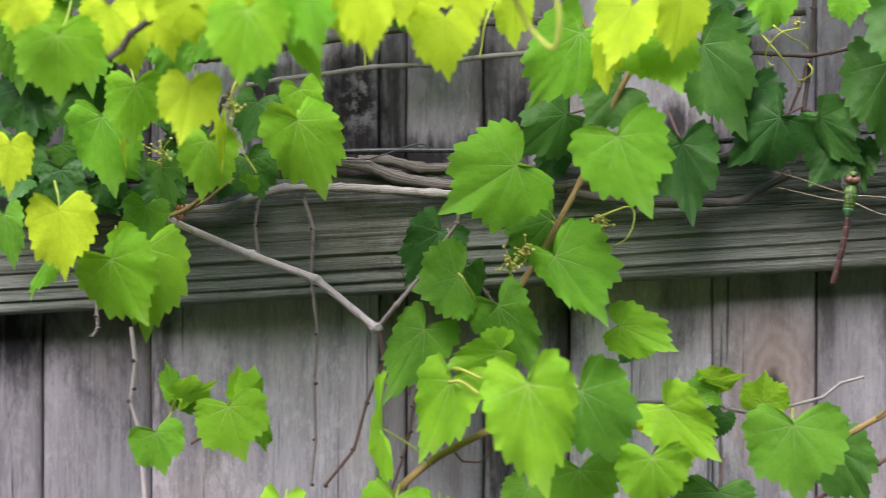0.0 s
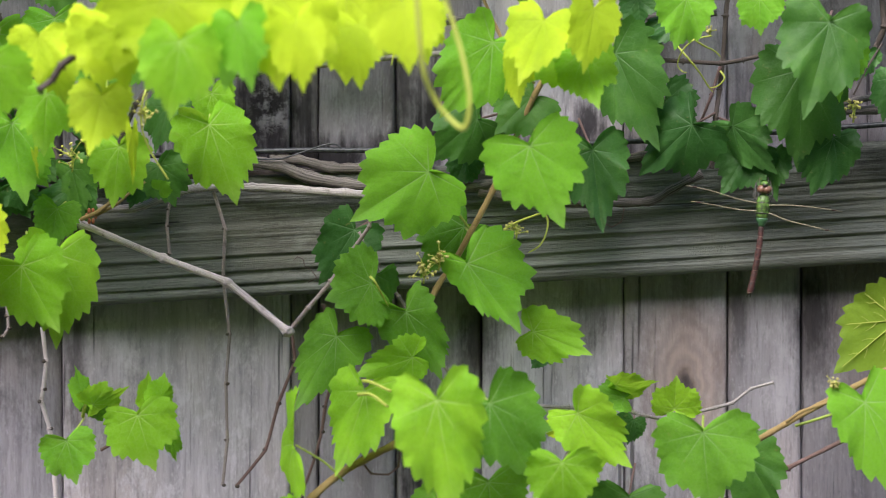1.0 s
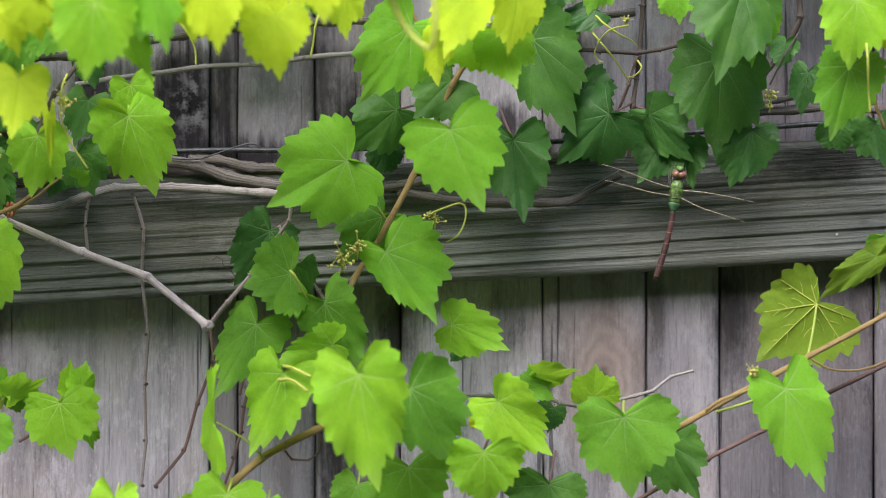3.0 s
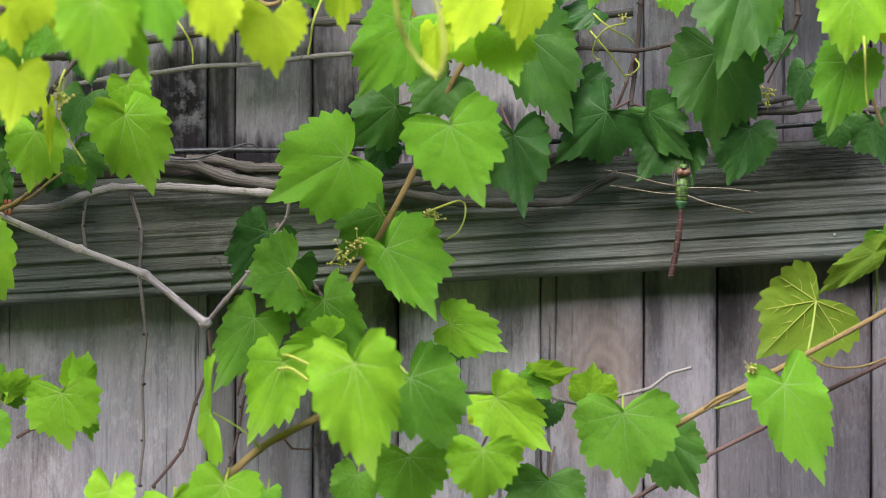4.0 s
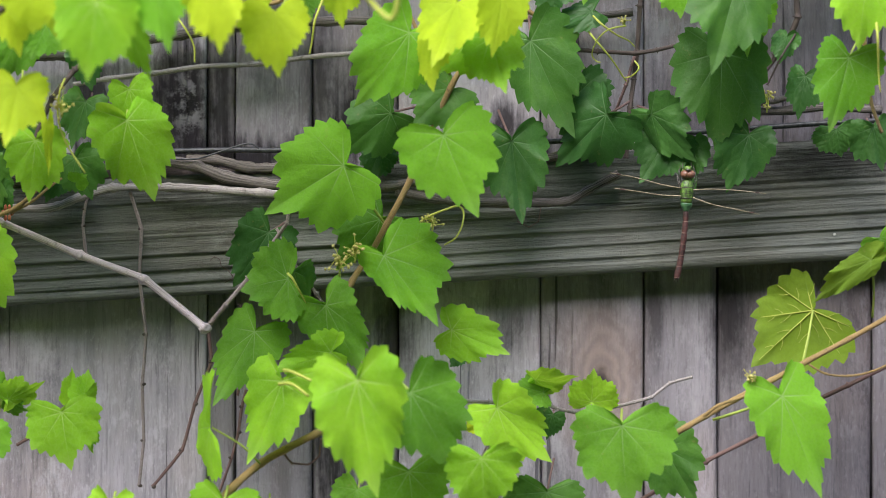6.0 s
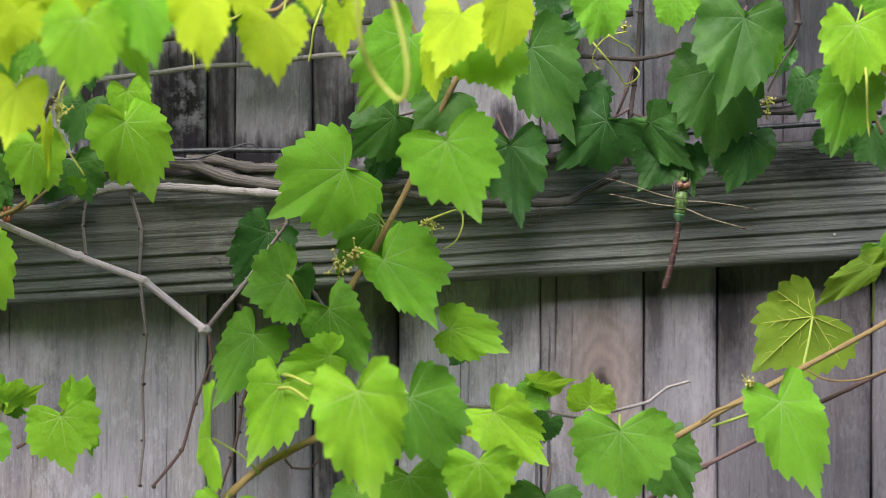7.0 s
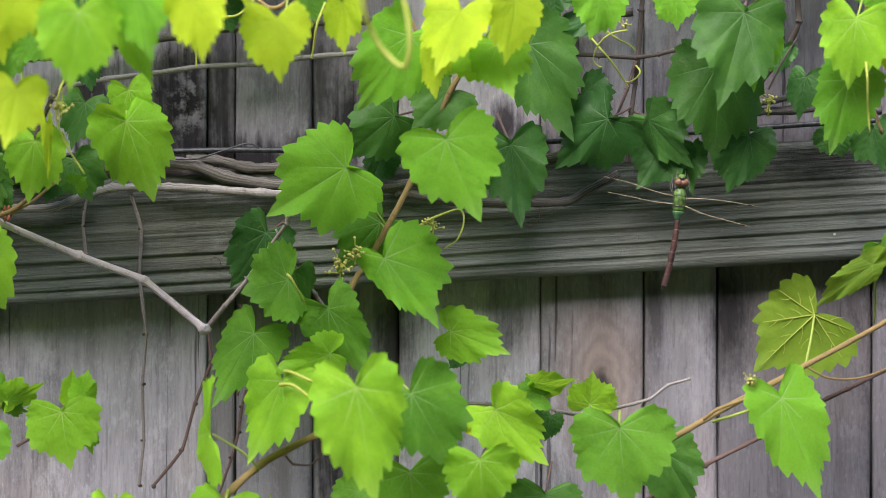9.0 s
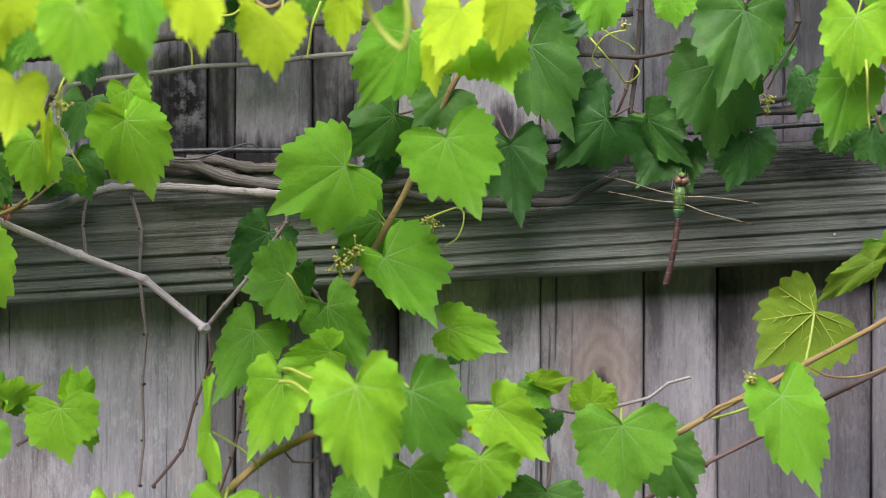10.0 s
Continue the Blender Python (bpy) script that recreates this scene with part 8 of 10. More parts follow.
            [(0, 0.0, -1.2, 0.0), (0.5, 0.0, -1.2, 0.0), (1, -1.8, -0.6, 0.0), (1.5, -1.8, 1.8, 0.0), (2, -1.8, 1.8, 0.0), (2.5, -0.6, -2.3, 0.0), (4, 2.4, 0.6, 0.0), (4.5, 0.0, -0.0, 0.0), (5, 1.8, -1.8, 0.0), (5.5, 1.8, -2.3, 0.0), (7, 0.6, -0.5, 0.0), (7.5, 0.0, -1.2, 0.0), (8, -0.6, -1.2, 0.0), (8.5, 0.0, -1.2, 0.0), (9, 0.0, -1.2, 0.0), (9.5, 0.0, -1.1, 0.0), (10, 0.6, -1.2, 0.0)],
            [(0, 0.3, 1.0, 0.0), (0.5, 0.0, 4.7, 0.0), (1, 0.6, -4.7, 0.0), (1.5, 4.1, -19.3, 0.0), (2, 6.5, -24.5, 0.0), (2.5, -2.9, 5.9, 0.0), (4, 0.6, 14.1, 0.0), (4.5, 0.0, -0.0, 0.0), (5, -3.5, 19.9, 0.0), (5.5, -4.7, 26.9, 0.0), (7, 0.9, -4.1, 0.0), (7.5, 0.3, -1.3, 0.0), (8, 0.3, 2.1, 0.0), (8.5, 0.3, -0.8, 0.0), (9, 0.3, -1.9, 0.0), (9.5, 0.3, -4.1, 0.0), (10, 0.9, -0.2, 0.0)],
            [(0, 2.3, 2.1, 0.0), (0.5, 2.2, 2.8, 0.0), (1, 1.7, 1.9, 0.0), (1.5, 0.5, 1.0, 0.0), (2, 1.0, 2.3, 0.0), (2.5, 2.9, 1.4, 0.0), (4, 3.0, 5.3, 0.0), (4.5, 0.0, -0.0, 0.0), (5, 4.1, 7.7, 0.0), (5.5, 6.5, 8.9, 0.0), (7, 3.0, 0.6, 0.0), (7.5, 4.1, 1.2, 0.0), (8, 1.8, -0.0, 0.0), (8.5, 2.4, 1.8, 0.0), (9, 2.4, 1.8, 0.0), (9.5, 1.8, 0.6, 0.0), (10, 2.4, 2.4, 0.0)],
            [(0, 0.0, -0.0, 0.0), (0.5, 0.0, -0.0, 0.0), (1, 0.0, -0.0, 0.0), (1.5, 0.0, -0.0, 0.0), (2, 0.0, -0.0, 0.0), (2.5, 0.0, -0.0, 0.0), (4, 0.0, -0.0, 0.0), (4.5, 0.0, -0.0, 0.0), (5, 0.0, -0.0, 0.0), (5.5, 0.0, -0.0, 0.0), (7, 0.0, -0.0, 0.0), (7.5, 0.0, -0.0, 0.0), (8, 0.0, -0.0, 0.0), (8.5, 0.0, -0.0, 0.0), (9, 0.0, -0.0, 0.0), (9.5, 0.0, -0.0, 0.0), (10, 0.0, -0.0, 0.0)],
            [(0, 0.0, -0.0, 0.0), (0.5, 0.0, -0.0, 0.0), (1, 0.0, -0.0, 0.0), (1.5, 0.0, -0.0, 0.0), (2, 0.0, -0.0, 0.0), (2.5, 0.0, -0.0, 0.0), (4, 0.0, -0.0, 0.0), (4.5, 0.0, -0.0, 0.0), (5, 0.0, -0.0, 0.0), (5.5, 0.0, -0.0, 0.0), (7, 0.0, -0.0, 0.0), (7.5, 0.0, -0.0, 0.0), (8, 0.0, -0.0, 0.0), (8.5, 0.0, -0.0, 0.0), (9, 0.0, -0.0, 0.0), (9.5, 0.0, -0.0, 0.0), (10, 0.0, -0.0, 0.0)],
            [(0, 2.3, 2.2, 0.0), (0.5, 2.3, 2.8, 0.0), (1, 1.7, 1.9, 0.0), (1.5, 0.5, 1.1, 0.0), (2, 1.0, 2.3, 0.0), (2.5, 2.9, 1.4, 0.0), (4, 3.0, 5.4, 0.0), (4.5, 0.0, -0.0, 0.0), (5, 4.2, 7.8, 0.0), (5.5, 6.6, 9.0, 0.0), (7, 3.0, 0.6, 0.0), (7.5, 4.2, 1.2, 0.0), (8, 1.8, -0.0, 0.0), (8.5, 2.4, 1.8, 0.0), (9, 2.4, 1.8, 0.0), (9.5, 1.8, 0.6, 0.0), (10, 2.4, 2.4, 0.0)],
    )):
        sway(ob, rows)
    sway(yellow_shoot, [(0, 0.5, 1.9, 0.0), (0.5, 0.5, 2.1, 0.0), (1, 0.5, -0.1, 0.0), (1.5, 0.5, -2.3, 0.0), (2, 0.5, -2.1, 0.0), (2.5, 0.5, 1.3, 0.0), (4, 0.6, 6.5, 0.0), (4.5, 0.0, -0.0, 0.0), (5, 1.2, 6.5, 0.0), (5.5, 0.0, 4.1, 0.0), (7, 0.5, 0.8, 0.0), (7.5, 0.5, 1.3, 0.0), (8, 0.5, 1.9, 0.0), (8.5, 0.5, 1.6, 0.0), (9, 0.5, 1.3, 0.0), (9.5, 0.5, 0.8, 0.0), (10, 0.5, 1.6, 0.0)])
    for ob, rows in zip(yellow_leaves, (
            [(0, 2.7, 10.4, 0.0), (0.5, 2.7, 11.6, 0.0), (1, 2.7, 0.9, 0.0), (1.5, 2.7, -9.8, 0.0), (2, 2.7, -8.6, 0.0), (2.5, 1.9, 10.8, 0.0), (4, 1.1, 19.6, 0.0), (4.5, 0.0, -0.0, 0.0), (5, 0.0, 34.6, 0.0), (5.5, 12.7, 43.8, 0.0), (7, 2.4, 4.4, 0.0), (7.5, 9.9, 14.3, 0.0), (8, 5.3, 5.7, 0.0), (8.5, 2.7, 9.0, 0.0), (9, 2.7, 7.8, 0.0), (9.5, 2.7, 5.3, 0.0), (10, 2.7, 9.0, 0.0)],
            [(0, -1.1, 3.5, 0.0), (0.5, -1.1, 4.3, 0.0), (1, -1.1, -2.7, 0.0), (1.5, -4.6, -13.5, 0.0), (2, 1.3, -24.2, 0.0), (2.5, -2.2, 5.1, 0.0), (4, -2.4, 8.7, 0.0), (4.5, 0.0, -0.0, 0.0), (5, -3.5, 19.2, 0.0), (5.5, -1.7, 21.6, 0.0), (7, -0.5, 0.3, 0.0), (7.5, 0.7, 3.3, 0.0), (8, -0.5, -1.8, 0.0), (8.5, 0.1, 3.1, 0.0), (9, -1.1, 1.6, 0.0), (9.5, -0.5, -1.4, 0.0), (10, -1.1, 3.1, 0.0)],
            [(0, 0.0, -0.0, 0.0), (0.5, 0.0, -0.0, 0.0), (1, 0.0, -0.0, 0.0), (1.5, 0.0, -0.0, 0.0), (2, 0.0, -0.0, 0.0), (2.5, 0.0, -0.0, 0.0), (4, 0.0, -0.0, 0.0), (4.5, 0.0, -0.0, 0.0), (5, 0.0, -0.0, 0.0), (5.5, 0.0, -0.0, 0.0), (7, 0.0, -0.0, 0.0), (7.5, 0.0, -0.0, 0.0), (8, 0.0, -0.0, 0.0), (8.5, 0.0, -0.0, 0.0), (9, 0.0, -0.0, 0.0), (9.5, 0.0, -0.0, 0.0), (10, 0.0, -0.0, 0.0)],
            [(0, 0.0, -0.0, 0.0), (0.5, 0.0, -0.0, 0.0), (1, 0.0, -0.0, 0.0), (1.5, 0.0, -0.0, 0.0), (2, 0.0, -0.0, 0.0), (2.5, 0.0, -0.0, 0.0), (4, 0.0, -0.0, 0.0), (4.5, 0.0, -0.0, 0.0), (5, 0.0, -0.0, 0.0), (5.5, 0.0, -0.0, 0.0), (7, 0.0, -0.0, 0.0), (7.5, 0.0, -0.0, 0.0), (8, 0.0, -0.0, 0.0), (8.5, 0.0, -0.0, 0.0), (9, 0.0, -0.0, 0.0), (9.5, 0.0, -0.0, 0.0), (10, 0.0, -0.0, 0.0)],
            [(0, 0.0, -0.0, 0.0), (0.5, 0.0, -0.0, 0.0), (1, 0.0, -0.0, 0.0), (1.5, 0.0, -0.0, 0.0), (2, 0.0, -0.0, 0.0), (2.5, 0.0, -0.0, 0.0), (4, 0.0, -0.0, 0.0), (4.5, 0.0, -0.0, 0.0), (5, 0.0, -0.0, 0.0), (5.5, 0.0, -0.0, 0.0), (7, 0.0, -0.0, 0.0), (7.5, 0.0, -0.0, 0.0), (8, 0.0, -0.0, 0.0), (8.5, 0.0, -0.0, 0.0), (9, 0.0, -0.0, 0.0), (9.5, 0.0, -0.0, 0.0), (10, 0.0, -0.0, 0.0)],
            [(0, 2.7, 10.4, 0.0), (0.5, 2.7, 11.6, 0.0), (1, 2.7, 0.9, 0.0), (1.5, 2.7, -9.9, 0.0), (2, 2.7, -8.6, 0.0), (2.5, 1.9, 10.8, 0.0), (4, 1.1, 19.7, 0.0), (4.5, 0.0, -0.0, 0.0), (5, 0.0, 34.8, 0.0), (5.5, 12.8, 44.0, 0.0), (7, 2.4, 4.4, 0.0), (7.5, 10.0, 14.3, 0.0), (8, 5.3, 5.7, 0.0), (8.5, 2.7, 9.1, 0.0), (9, 2.7, 7.8, 0.0), (9.5, 2.7, 5.3, 0.0), (10, 2.7, 9.1, 0.0)],
            [(0, 2.7, 10.5, 0.0), (0.5, 2.7, 11.8, 0.0), (1, 2.7, 0.9, 0.0), (1.5, 2.7, -9.9, 0.0), (2, 2.7, -8.7, 0.0), (2.5, 1.9, 10.9, 0.0), (4, 1.1, 19.9, 0.0), (4.5, 0.0, -0.0, 0.0), (5, 0.0, 35.1, 0.0), (5.5, 12.9, 44.4, 0.0), (7, 2.4, 4.4, 0.0), (7.5, 10.0, 14.5, 0.0), (8, 5.3, 5.8, 0.0), (8.5, 2.7, 9.2, 0.0), (9, 2.7, 7.9, 0.0), (9.5, 2.7, 5.3, 0.0), (10, 2.7, 9.2, 0.0)],
            [(0, 2.7, 10.3, 0.0), (0.5, 2.7, 11.6, 0.0), (1, 2.7, 0.9, 0.0), (1.5, 2.7, -9.8, 0.0), (2, 2.7, -8.5, 0.0), (2.5, 1.9, 10.8, 0.0), (4, 1.1, 19.6, 0.0), (4.5, 0.0, -0.0, 0.0), (5, 0.0, 34.5, 0.0), (5.5, 12.7, 43.7, 0.0), (7, 2.4, 4.4, 0.0), (7.5, 9.9, 14.2, 0.0), (8, 5.3, 5.7, 0.0), (8.5, 2.7, 9.0, 0.0), (9, 2.7, 7.8, 0.0), (9.5, 2.7, 5.2, 0.0), (10, 2.7, 9.0, 0.0)],
    )):
        sway(ob, rows)
    sway(upper_shoot, [(0, 2.2, -0.9, 0.0), (0.5, 2.2, -0.2, 0.0), (1, 2.2, -5.9, 0.0), (1.5, 2.2, -11.6, 0.0), (2, 2.2, -10.9, 0.0), (2.5, 2.2, -2.2, 0.0), (4, 1.8, 0.6, 0.0), (4.5, 0.0, -0.0, 0.0), (5, 1.8, 11.9, 0.0), (5.5, 3.0, 6.5, 0.0), (7, 2.4, -3.6, 0.0), (7.5, 0.0, -6.5, 0.0), (8, 3.0, -5.3, 0.0), (8.5, 5.9, -1.8, 0.0), (9, 4.1, -1.8, 0.0), (9.5, 1.8, -2.9, 0.0), (10, 1.2, -1.2, 0.0)])
    for ob, rows in zip(upper_leaves, (
            [(0, 0.0, -0.0, 0.0), (0.5, 0.0, -0.0, 0.0), (1, 0.0, -0.0, 0.0), (1.5, 0.0, -0.0, 0.0), (2, 0.0, -0.0, 0.0), (2.5, 0.0, -0.0, 0.0), (4, 0.0, -0.0, 0.0), (4.5, 0.0, -0.0, 0.0), (5, 0.0, -0.0, 0.0), (5.5, 0.0, -0.0, 0.0), (7, 0.0, -0.0, 0.0), (7.5, 0.0, -0.0, 0.0), (8, 0.0, -0.0, 0.0), (8.5, 0.0, -0.0, 0.0), (9, 0.0, -0.0, 0.0), (9.5, 0.0, -0.0, 0.0), (10, 0.0, -0.0, 0.0)],
            [(0, -1.9, -4.2, 0.0), (0.5, -1.9, -3.6, 0.0), (1, -1.9, -9.0, 0.0), (1.5, -1.9, -14.5, 0.0), (2, -1.9, -13.8, 0.0), (2.5, -1.9, -5.5, 0.0), (4, -1.4, 5.9, 0.0), (4.5, 0.0, -0.0, 0.0), (5, -1.1, 7.9, 0.0), (5.5, -4.0, 12.5, 0.0), (7, -2.0, -6.8, 0.0), (7.5, 0.3, -1.4, 0.0), (8, -2.6, 0.1, 0.0), (8.5, -5.4, -4.7, 0.0), (9, -3.7, -5.9, 0.0), (9.5, -1.4, -7.4, 0.0), (10, -0.9, -5.3, 0.0)],
            [(0, -3.0, 1.1, 0.0), (0.5, -3.0, 0.9, 0.0), (1, -3.0, 3.1, 0.0), (1.5, -3.0, 5.4, 0.0), (2, -3.0, 5.1, 0.0), (2.5, -3.0, 1.7, 0.0), (4, -1.8, 5.9, 0.0), (4.5, 0.0, -0.0, 0.0), (5, -3.6, -4.2, 0.0), (5.5, -7.2, -0.6, 0.0), (7, -2.4, 2.4, 0.0), (7.5, -0.6, 6.0, 0.0), (8, -3.8, 5.6, 0.0), (8.5, -6.7, 1.6, 0.0), (9, -4.9, 1.2, 0.0), (9.5, -2.6, 1.6, 0.0), (10, -2.0, 1.0, 0.0)],
            [(0, -3.1, 1.1, 0.0), (0.5, -3.1, 0.9, 0.0), (1, -3.1, 3.1, 0.0), (1.5, -3.1, 5.4, 0.0), (2, -3.1, 5.2, 0.0), (2.5, -3.1, 1.7, 0.0), (4, -1.8, 6.0, 0.0), (4.5, 0.0, -0.0, 0.0), (5, -3.6, -4.2, 0.0), (5.5, -7.3, -0.6, 0.0), (7, -2.4, 2.4, 0.0), (7.5, -0.6, 6.0, 0.0), (8, -3.8, 5.6, 0.0), (8.5, -6.8, 1.6, 0.0), (9, -5.0, 1.2, 0.0), (9.5, -2.6, 1.6, 0.0), (10, -2.0, 1.0, 0.0)],
    )):
        sway(ob, rows)
    sway(flowering_shoot, [(0, 0.7, -5.3, 0.0), (0.5, 1.3, -4.8, 0.0), (1, 0.6, -9.5, 0.0), (1.5, -1.2, -14.3, 0.0), (2, -0.5, -13.1, 0.0), (2.5, 0.7, -7.1, 0.0), (4, 1.2, 0.6, 0.0), (4.5, 0.0, -0.0, 0.0), (5, 1.2, 6.5, 0.0), (5.5, 1.2, -1.8, 0.0), (7, 0.6, -7.1, 0.0), (7.5, 1.2, -7.7, 0.0), (8, 1.2, -4.1, 0.0), (8.5, 1.2, -4.8, 0.0), (9, 0.6, -5.9, 0.0), (9.5, 0.6, -6.5, 0.0), (10, 0.6, -4.8, 0.0)])
    for ob, rows in zip(flowering_leaves, (
            [(0, 1.3, 3.2, 0.0), (0.5, 0.7, 3.0, 0.0), (1, 1.3, 4.3, 0.0), (1.5, 3.1, 5.7, 0.0), (2, -1.2, 4.1, 0.0), (2.5, 1.1, 3.5, 0.0), (4, 0.6, 0.6, 0.0), (4.5, 0.0, -0.0, 0.0), (5, -2.9, 3.5, 0.0), (5.5, 1.7, 2.9, 0.0), (7, 1.1, 3.5, 0.0), (7.5, -0.0, 4.7, 0.0), (8, 1.7, 2.9, 0.0), (8.5, 1.1, 2.4, 0.0), (9, 1.7, 2.9, 0.0), (9.5, 2.3, 2.4, 0.0), (10, 1.1, 2.4, 0.0)],
            [(0, 1.3, 3.2, 0.0), (0.5, 0.7, 3.0, 0.0), (1, 1.3, 4.3, 0.0), (1.5, 3.1, 5.7, 0.0), (2, -1.2, 4.1, 0.0), (2.5, 1.2, 3.5, 0.0), (4, 0.6, 0.6, 0.0), (4.5, 0.0, -0.0, 0.0), (5, -3.0, 3.5, 0.0), (5.5, 1.7, 2.9, 0.0), (7, 1.2, 3.5, 0.0), (7.5, -0.0, 4.7, 0.0), (8, 1.7, 2.9, 0.0), (8.5, 1.2, 2.4, 0.0), (9, 1.7, 2.9, 0.0), (9.5, 2.3, 2.4, 0.0), (10, 1.2, 2.4, 0.0)],
            [(0, -0.6, -0.3, -0.3), (0.5, -1.2, -0.0, -1.1), (1, -0.6, -2.7, 1.6), (1.5, 1.0, -5.4, -1.0), (2, -1.1, -5.5, 1.8), (2.5, -1.7, -1.6, -3.6), (4, -0.5, 1.7, -1.8), (4.5, 0.0, -0.0, 0.0), (5, 0.5, 5.0, -0.9), (5.5, -1.1, 0.0, 0.9), (7, -1.1, -1.6, -0.0), (7.5, -1.2, 0.2, -2.7), (8, 1.1, -3.9, 1.9), (8.5, 0.0, -2.2, 1.9), (9, -1.1, -2.2, 0.9), (9.5, -1.1, -2.2, -0.9), (10, -1.1, -1.1, 0.0)],
            [(0, 1.5, 4.2, 0.0), (0.5, 0.9, 4.3, 0.0), (1, 1.5, 3.4, 0.0), (1.5, 3.2, 2.5, 0.0), (2, 2.6, 2.0, 0.0), (2.5, 1.5, 4.6, 0.0), (4, 0.5, 0.0, 0.0), (4.5, 0.0, -0.0, 0.0), (5, 0.5, 5.1, 0.0), (5.5, 1.7, 7.8, 0.0), (7, 1.6, 3.4, 0.0), (7.5, -1.1, 1.1, 0.0), (8, 1.7, -1.1, 0.0), (8.5, 4.4, 2.8, 0.0), (9, 3.3, 3.9, 0.0), (9.5, 1.1, 3.4, 0.0), (10, 0.5, 3.4, 0.0)],
            [(0, -0.1, 3.3, 0.0), (0.5, -0.7, 3.1, 0.0), (1, -0.1, 4.6, 0.0), (1.5, 1.7, 6.2, 0.0), (2, 1.2, 5.4, 0.0), (2.5, 0.6, 2.4, 0.0), (4, -0.6, 0.6, 0.0), (4.5, 0.0, -0.0, 0.0), (5, -0.6, -1.4, 0.0), (5.5, -0.6, 2.8, 0.0), (7, -0.1, 3.6, 0.0), (7.5, -0.6, 4.9, 0.0), (8, -0.6, 2.1, 0.0), (8.5, -0.6, 2.3, 0.0), (9, -0.1, 3.1, 0.0), (9.5, -0.1, 3.0, 0.0), (10, -0.1, 2.3, 0.0)],
            [(0, -0.1, 3.3, 0.0), (0.5, -0.7, 3.1, 0.0), (1, -0.1, 4.6, 0.0), (1.5, 1.7, 6.2, 0.0), (2, 1.2, 5.4, 0.0), (2.5, 0.6, 2.4, 0.0), (4, -0.6, 0.6, 0.0), (4.5, 0.0, -0.0, 0.0), (5, -0.6, -1.4, 0.0), (5.5, -0.6, 2.8, 0.0), (7, -0.1, 3.6, 0.0), (7.5, -0.6, 4.9, 0.0), (8, -0.6, 2.1, 0.0), (8.5, -0.6, 2.3, 0.0), (9, -0.1, 3.1, 0.0), (9.5, -0.1, 3.0, 0.0), (10, -0.1, 2.3, 0.0)],
            [(0, 0.0, -0.0, 0.0), (0.5, 0.0, -0.0, 0.0), (1, 0.0, -0.0, 0.0), (1.5, 0.0, -0.0, 0.0), (2, 0.0, -0.0, 0.0), (2.5, 0.0, -0.0, 0.0), (4, 0.0, -0.0, 0.0), (4.5, 0.0, -0.0, 0.0), (5, 0.0, -0.0, 0.0), (5.5, 0.0, -0.0, 0.0), (7, 0.0, -0.0, 0.0), (7.5, 0.0, -0.0, 0.0), (8, 0.0, -0.0, 0.0), (8.5, 0.0, -0.0, 0.0), (9, 0.0, -0.0, 0.0), (9.5, 0.0, -0.0, 0.0), (10, 0.0, -0.0, 0.0)],
            [(0, -0.7, -0.3, 0.0), (0.5, -1.3, -0.0, 0.0), (1, -0.6, -2.9, 0.0), (1.5, 1.1, -5.6, 0.0), (2, -1.1, -5.7, 0.0), (2.5, -1.7, -1.7, 0.0), (4, -0.6, 1.8, 0.0), (4.5, 0.0, -0.0, 0.0), (5, 0.6, 5.2, 0.0), (5.5, -1.2, 0.0, 0.0), (7, -1.2, -1.7, 0.0), (7.5, -1.2, 0.2, 0.0), (8, 1.2, -4.0, 0.0), (8.5, 0.0, -2.2, 0.0), (9, -1.2, -2.3, 0.0), (9.5, -1.2, -2.2, 0.0), (10, -1.2, -1.1, 0.0)],
            [(0, 0.8, 0.1, 0.0), (0.5, 0.1, 0.1, 0.0), (1, 0.8, 0.0, 0.0), (1.5, 2.6, 0.0, 0.0), (2, 1.9, -0.6, 0.0), (2.5, 1.2, 0.6, 0.0), (4, -0.0, -0.6, 0.0), (4.5, 0.0, -0.0, 0.0), (5, -0.0, -1.2, 0.0), (5.5, 0.6, 1.2, 0.0), (7, 0.8, -0.4, 0.0), (7.5, 0.2, 1.4, 0.0), (8, 0.2, -1.1, 0.0), (8.5, 0.2, -1.0, 0.0), (9, 0.8, -0.4, 0.0), (9.5, 0.8, -1.0, 0.0), (10, 0.8, -1.0, 0.0)],
            [(0, 0.7, 0.1, 0.0), (0.5, 0.1, 0.1, 0.0), (1, 0.8, 0.0, 0.0), (1.5, 2.5, 0.0, 0.0), (2, 1.9, -0.6, 0.0), (2.5, 1.2, 0.6, 0.0), (4, -0.0, -0.6, 0.0), (4.5, 0.0, -0.0, 0.0), (5, -0.0, -1.2, 0.0), (5.5, 0.6, 1.2, 0.0), (7, 0.8, -0.4, 0.0), (7.5, 0.2, 1.3, 0.0), (8, 0.2, -1.1, 0.0), (8.5, 0.2, -1.0, 0.0), (9, 0.8, -0.4, 0.0), (9.5, 0.8, -0.9, 0.0), (10, 0.8, -1.0, 0.0)],
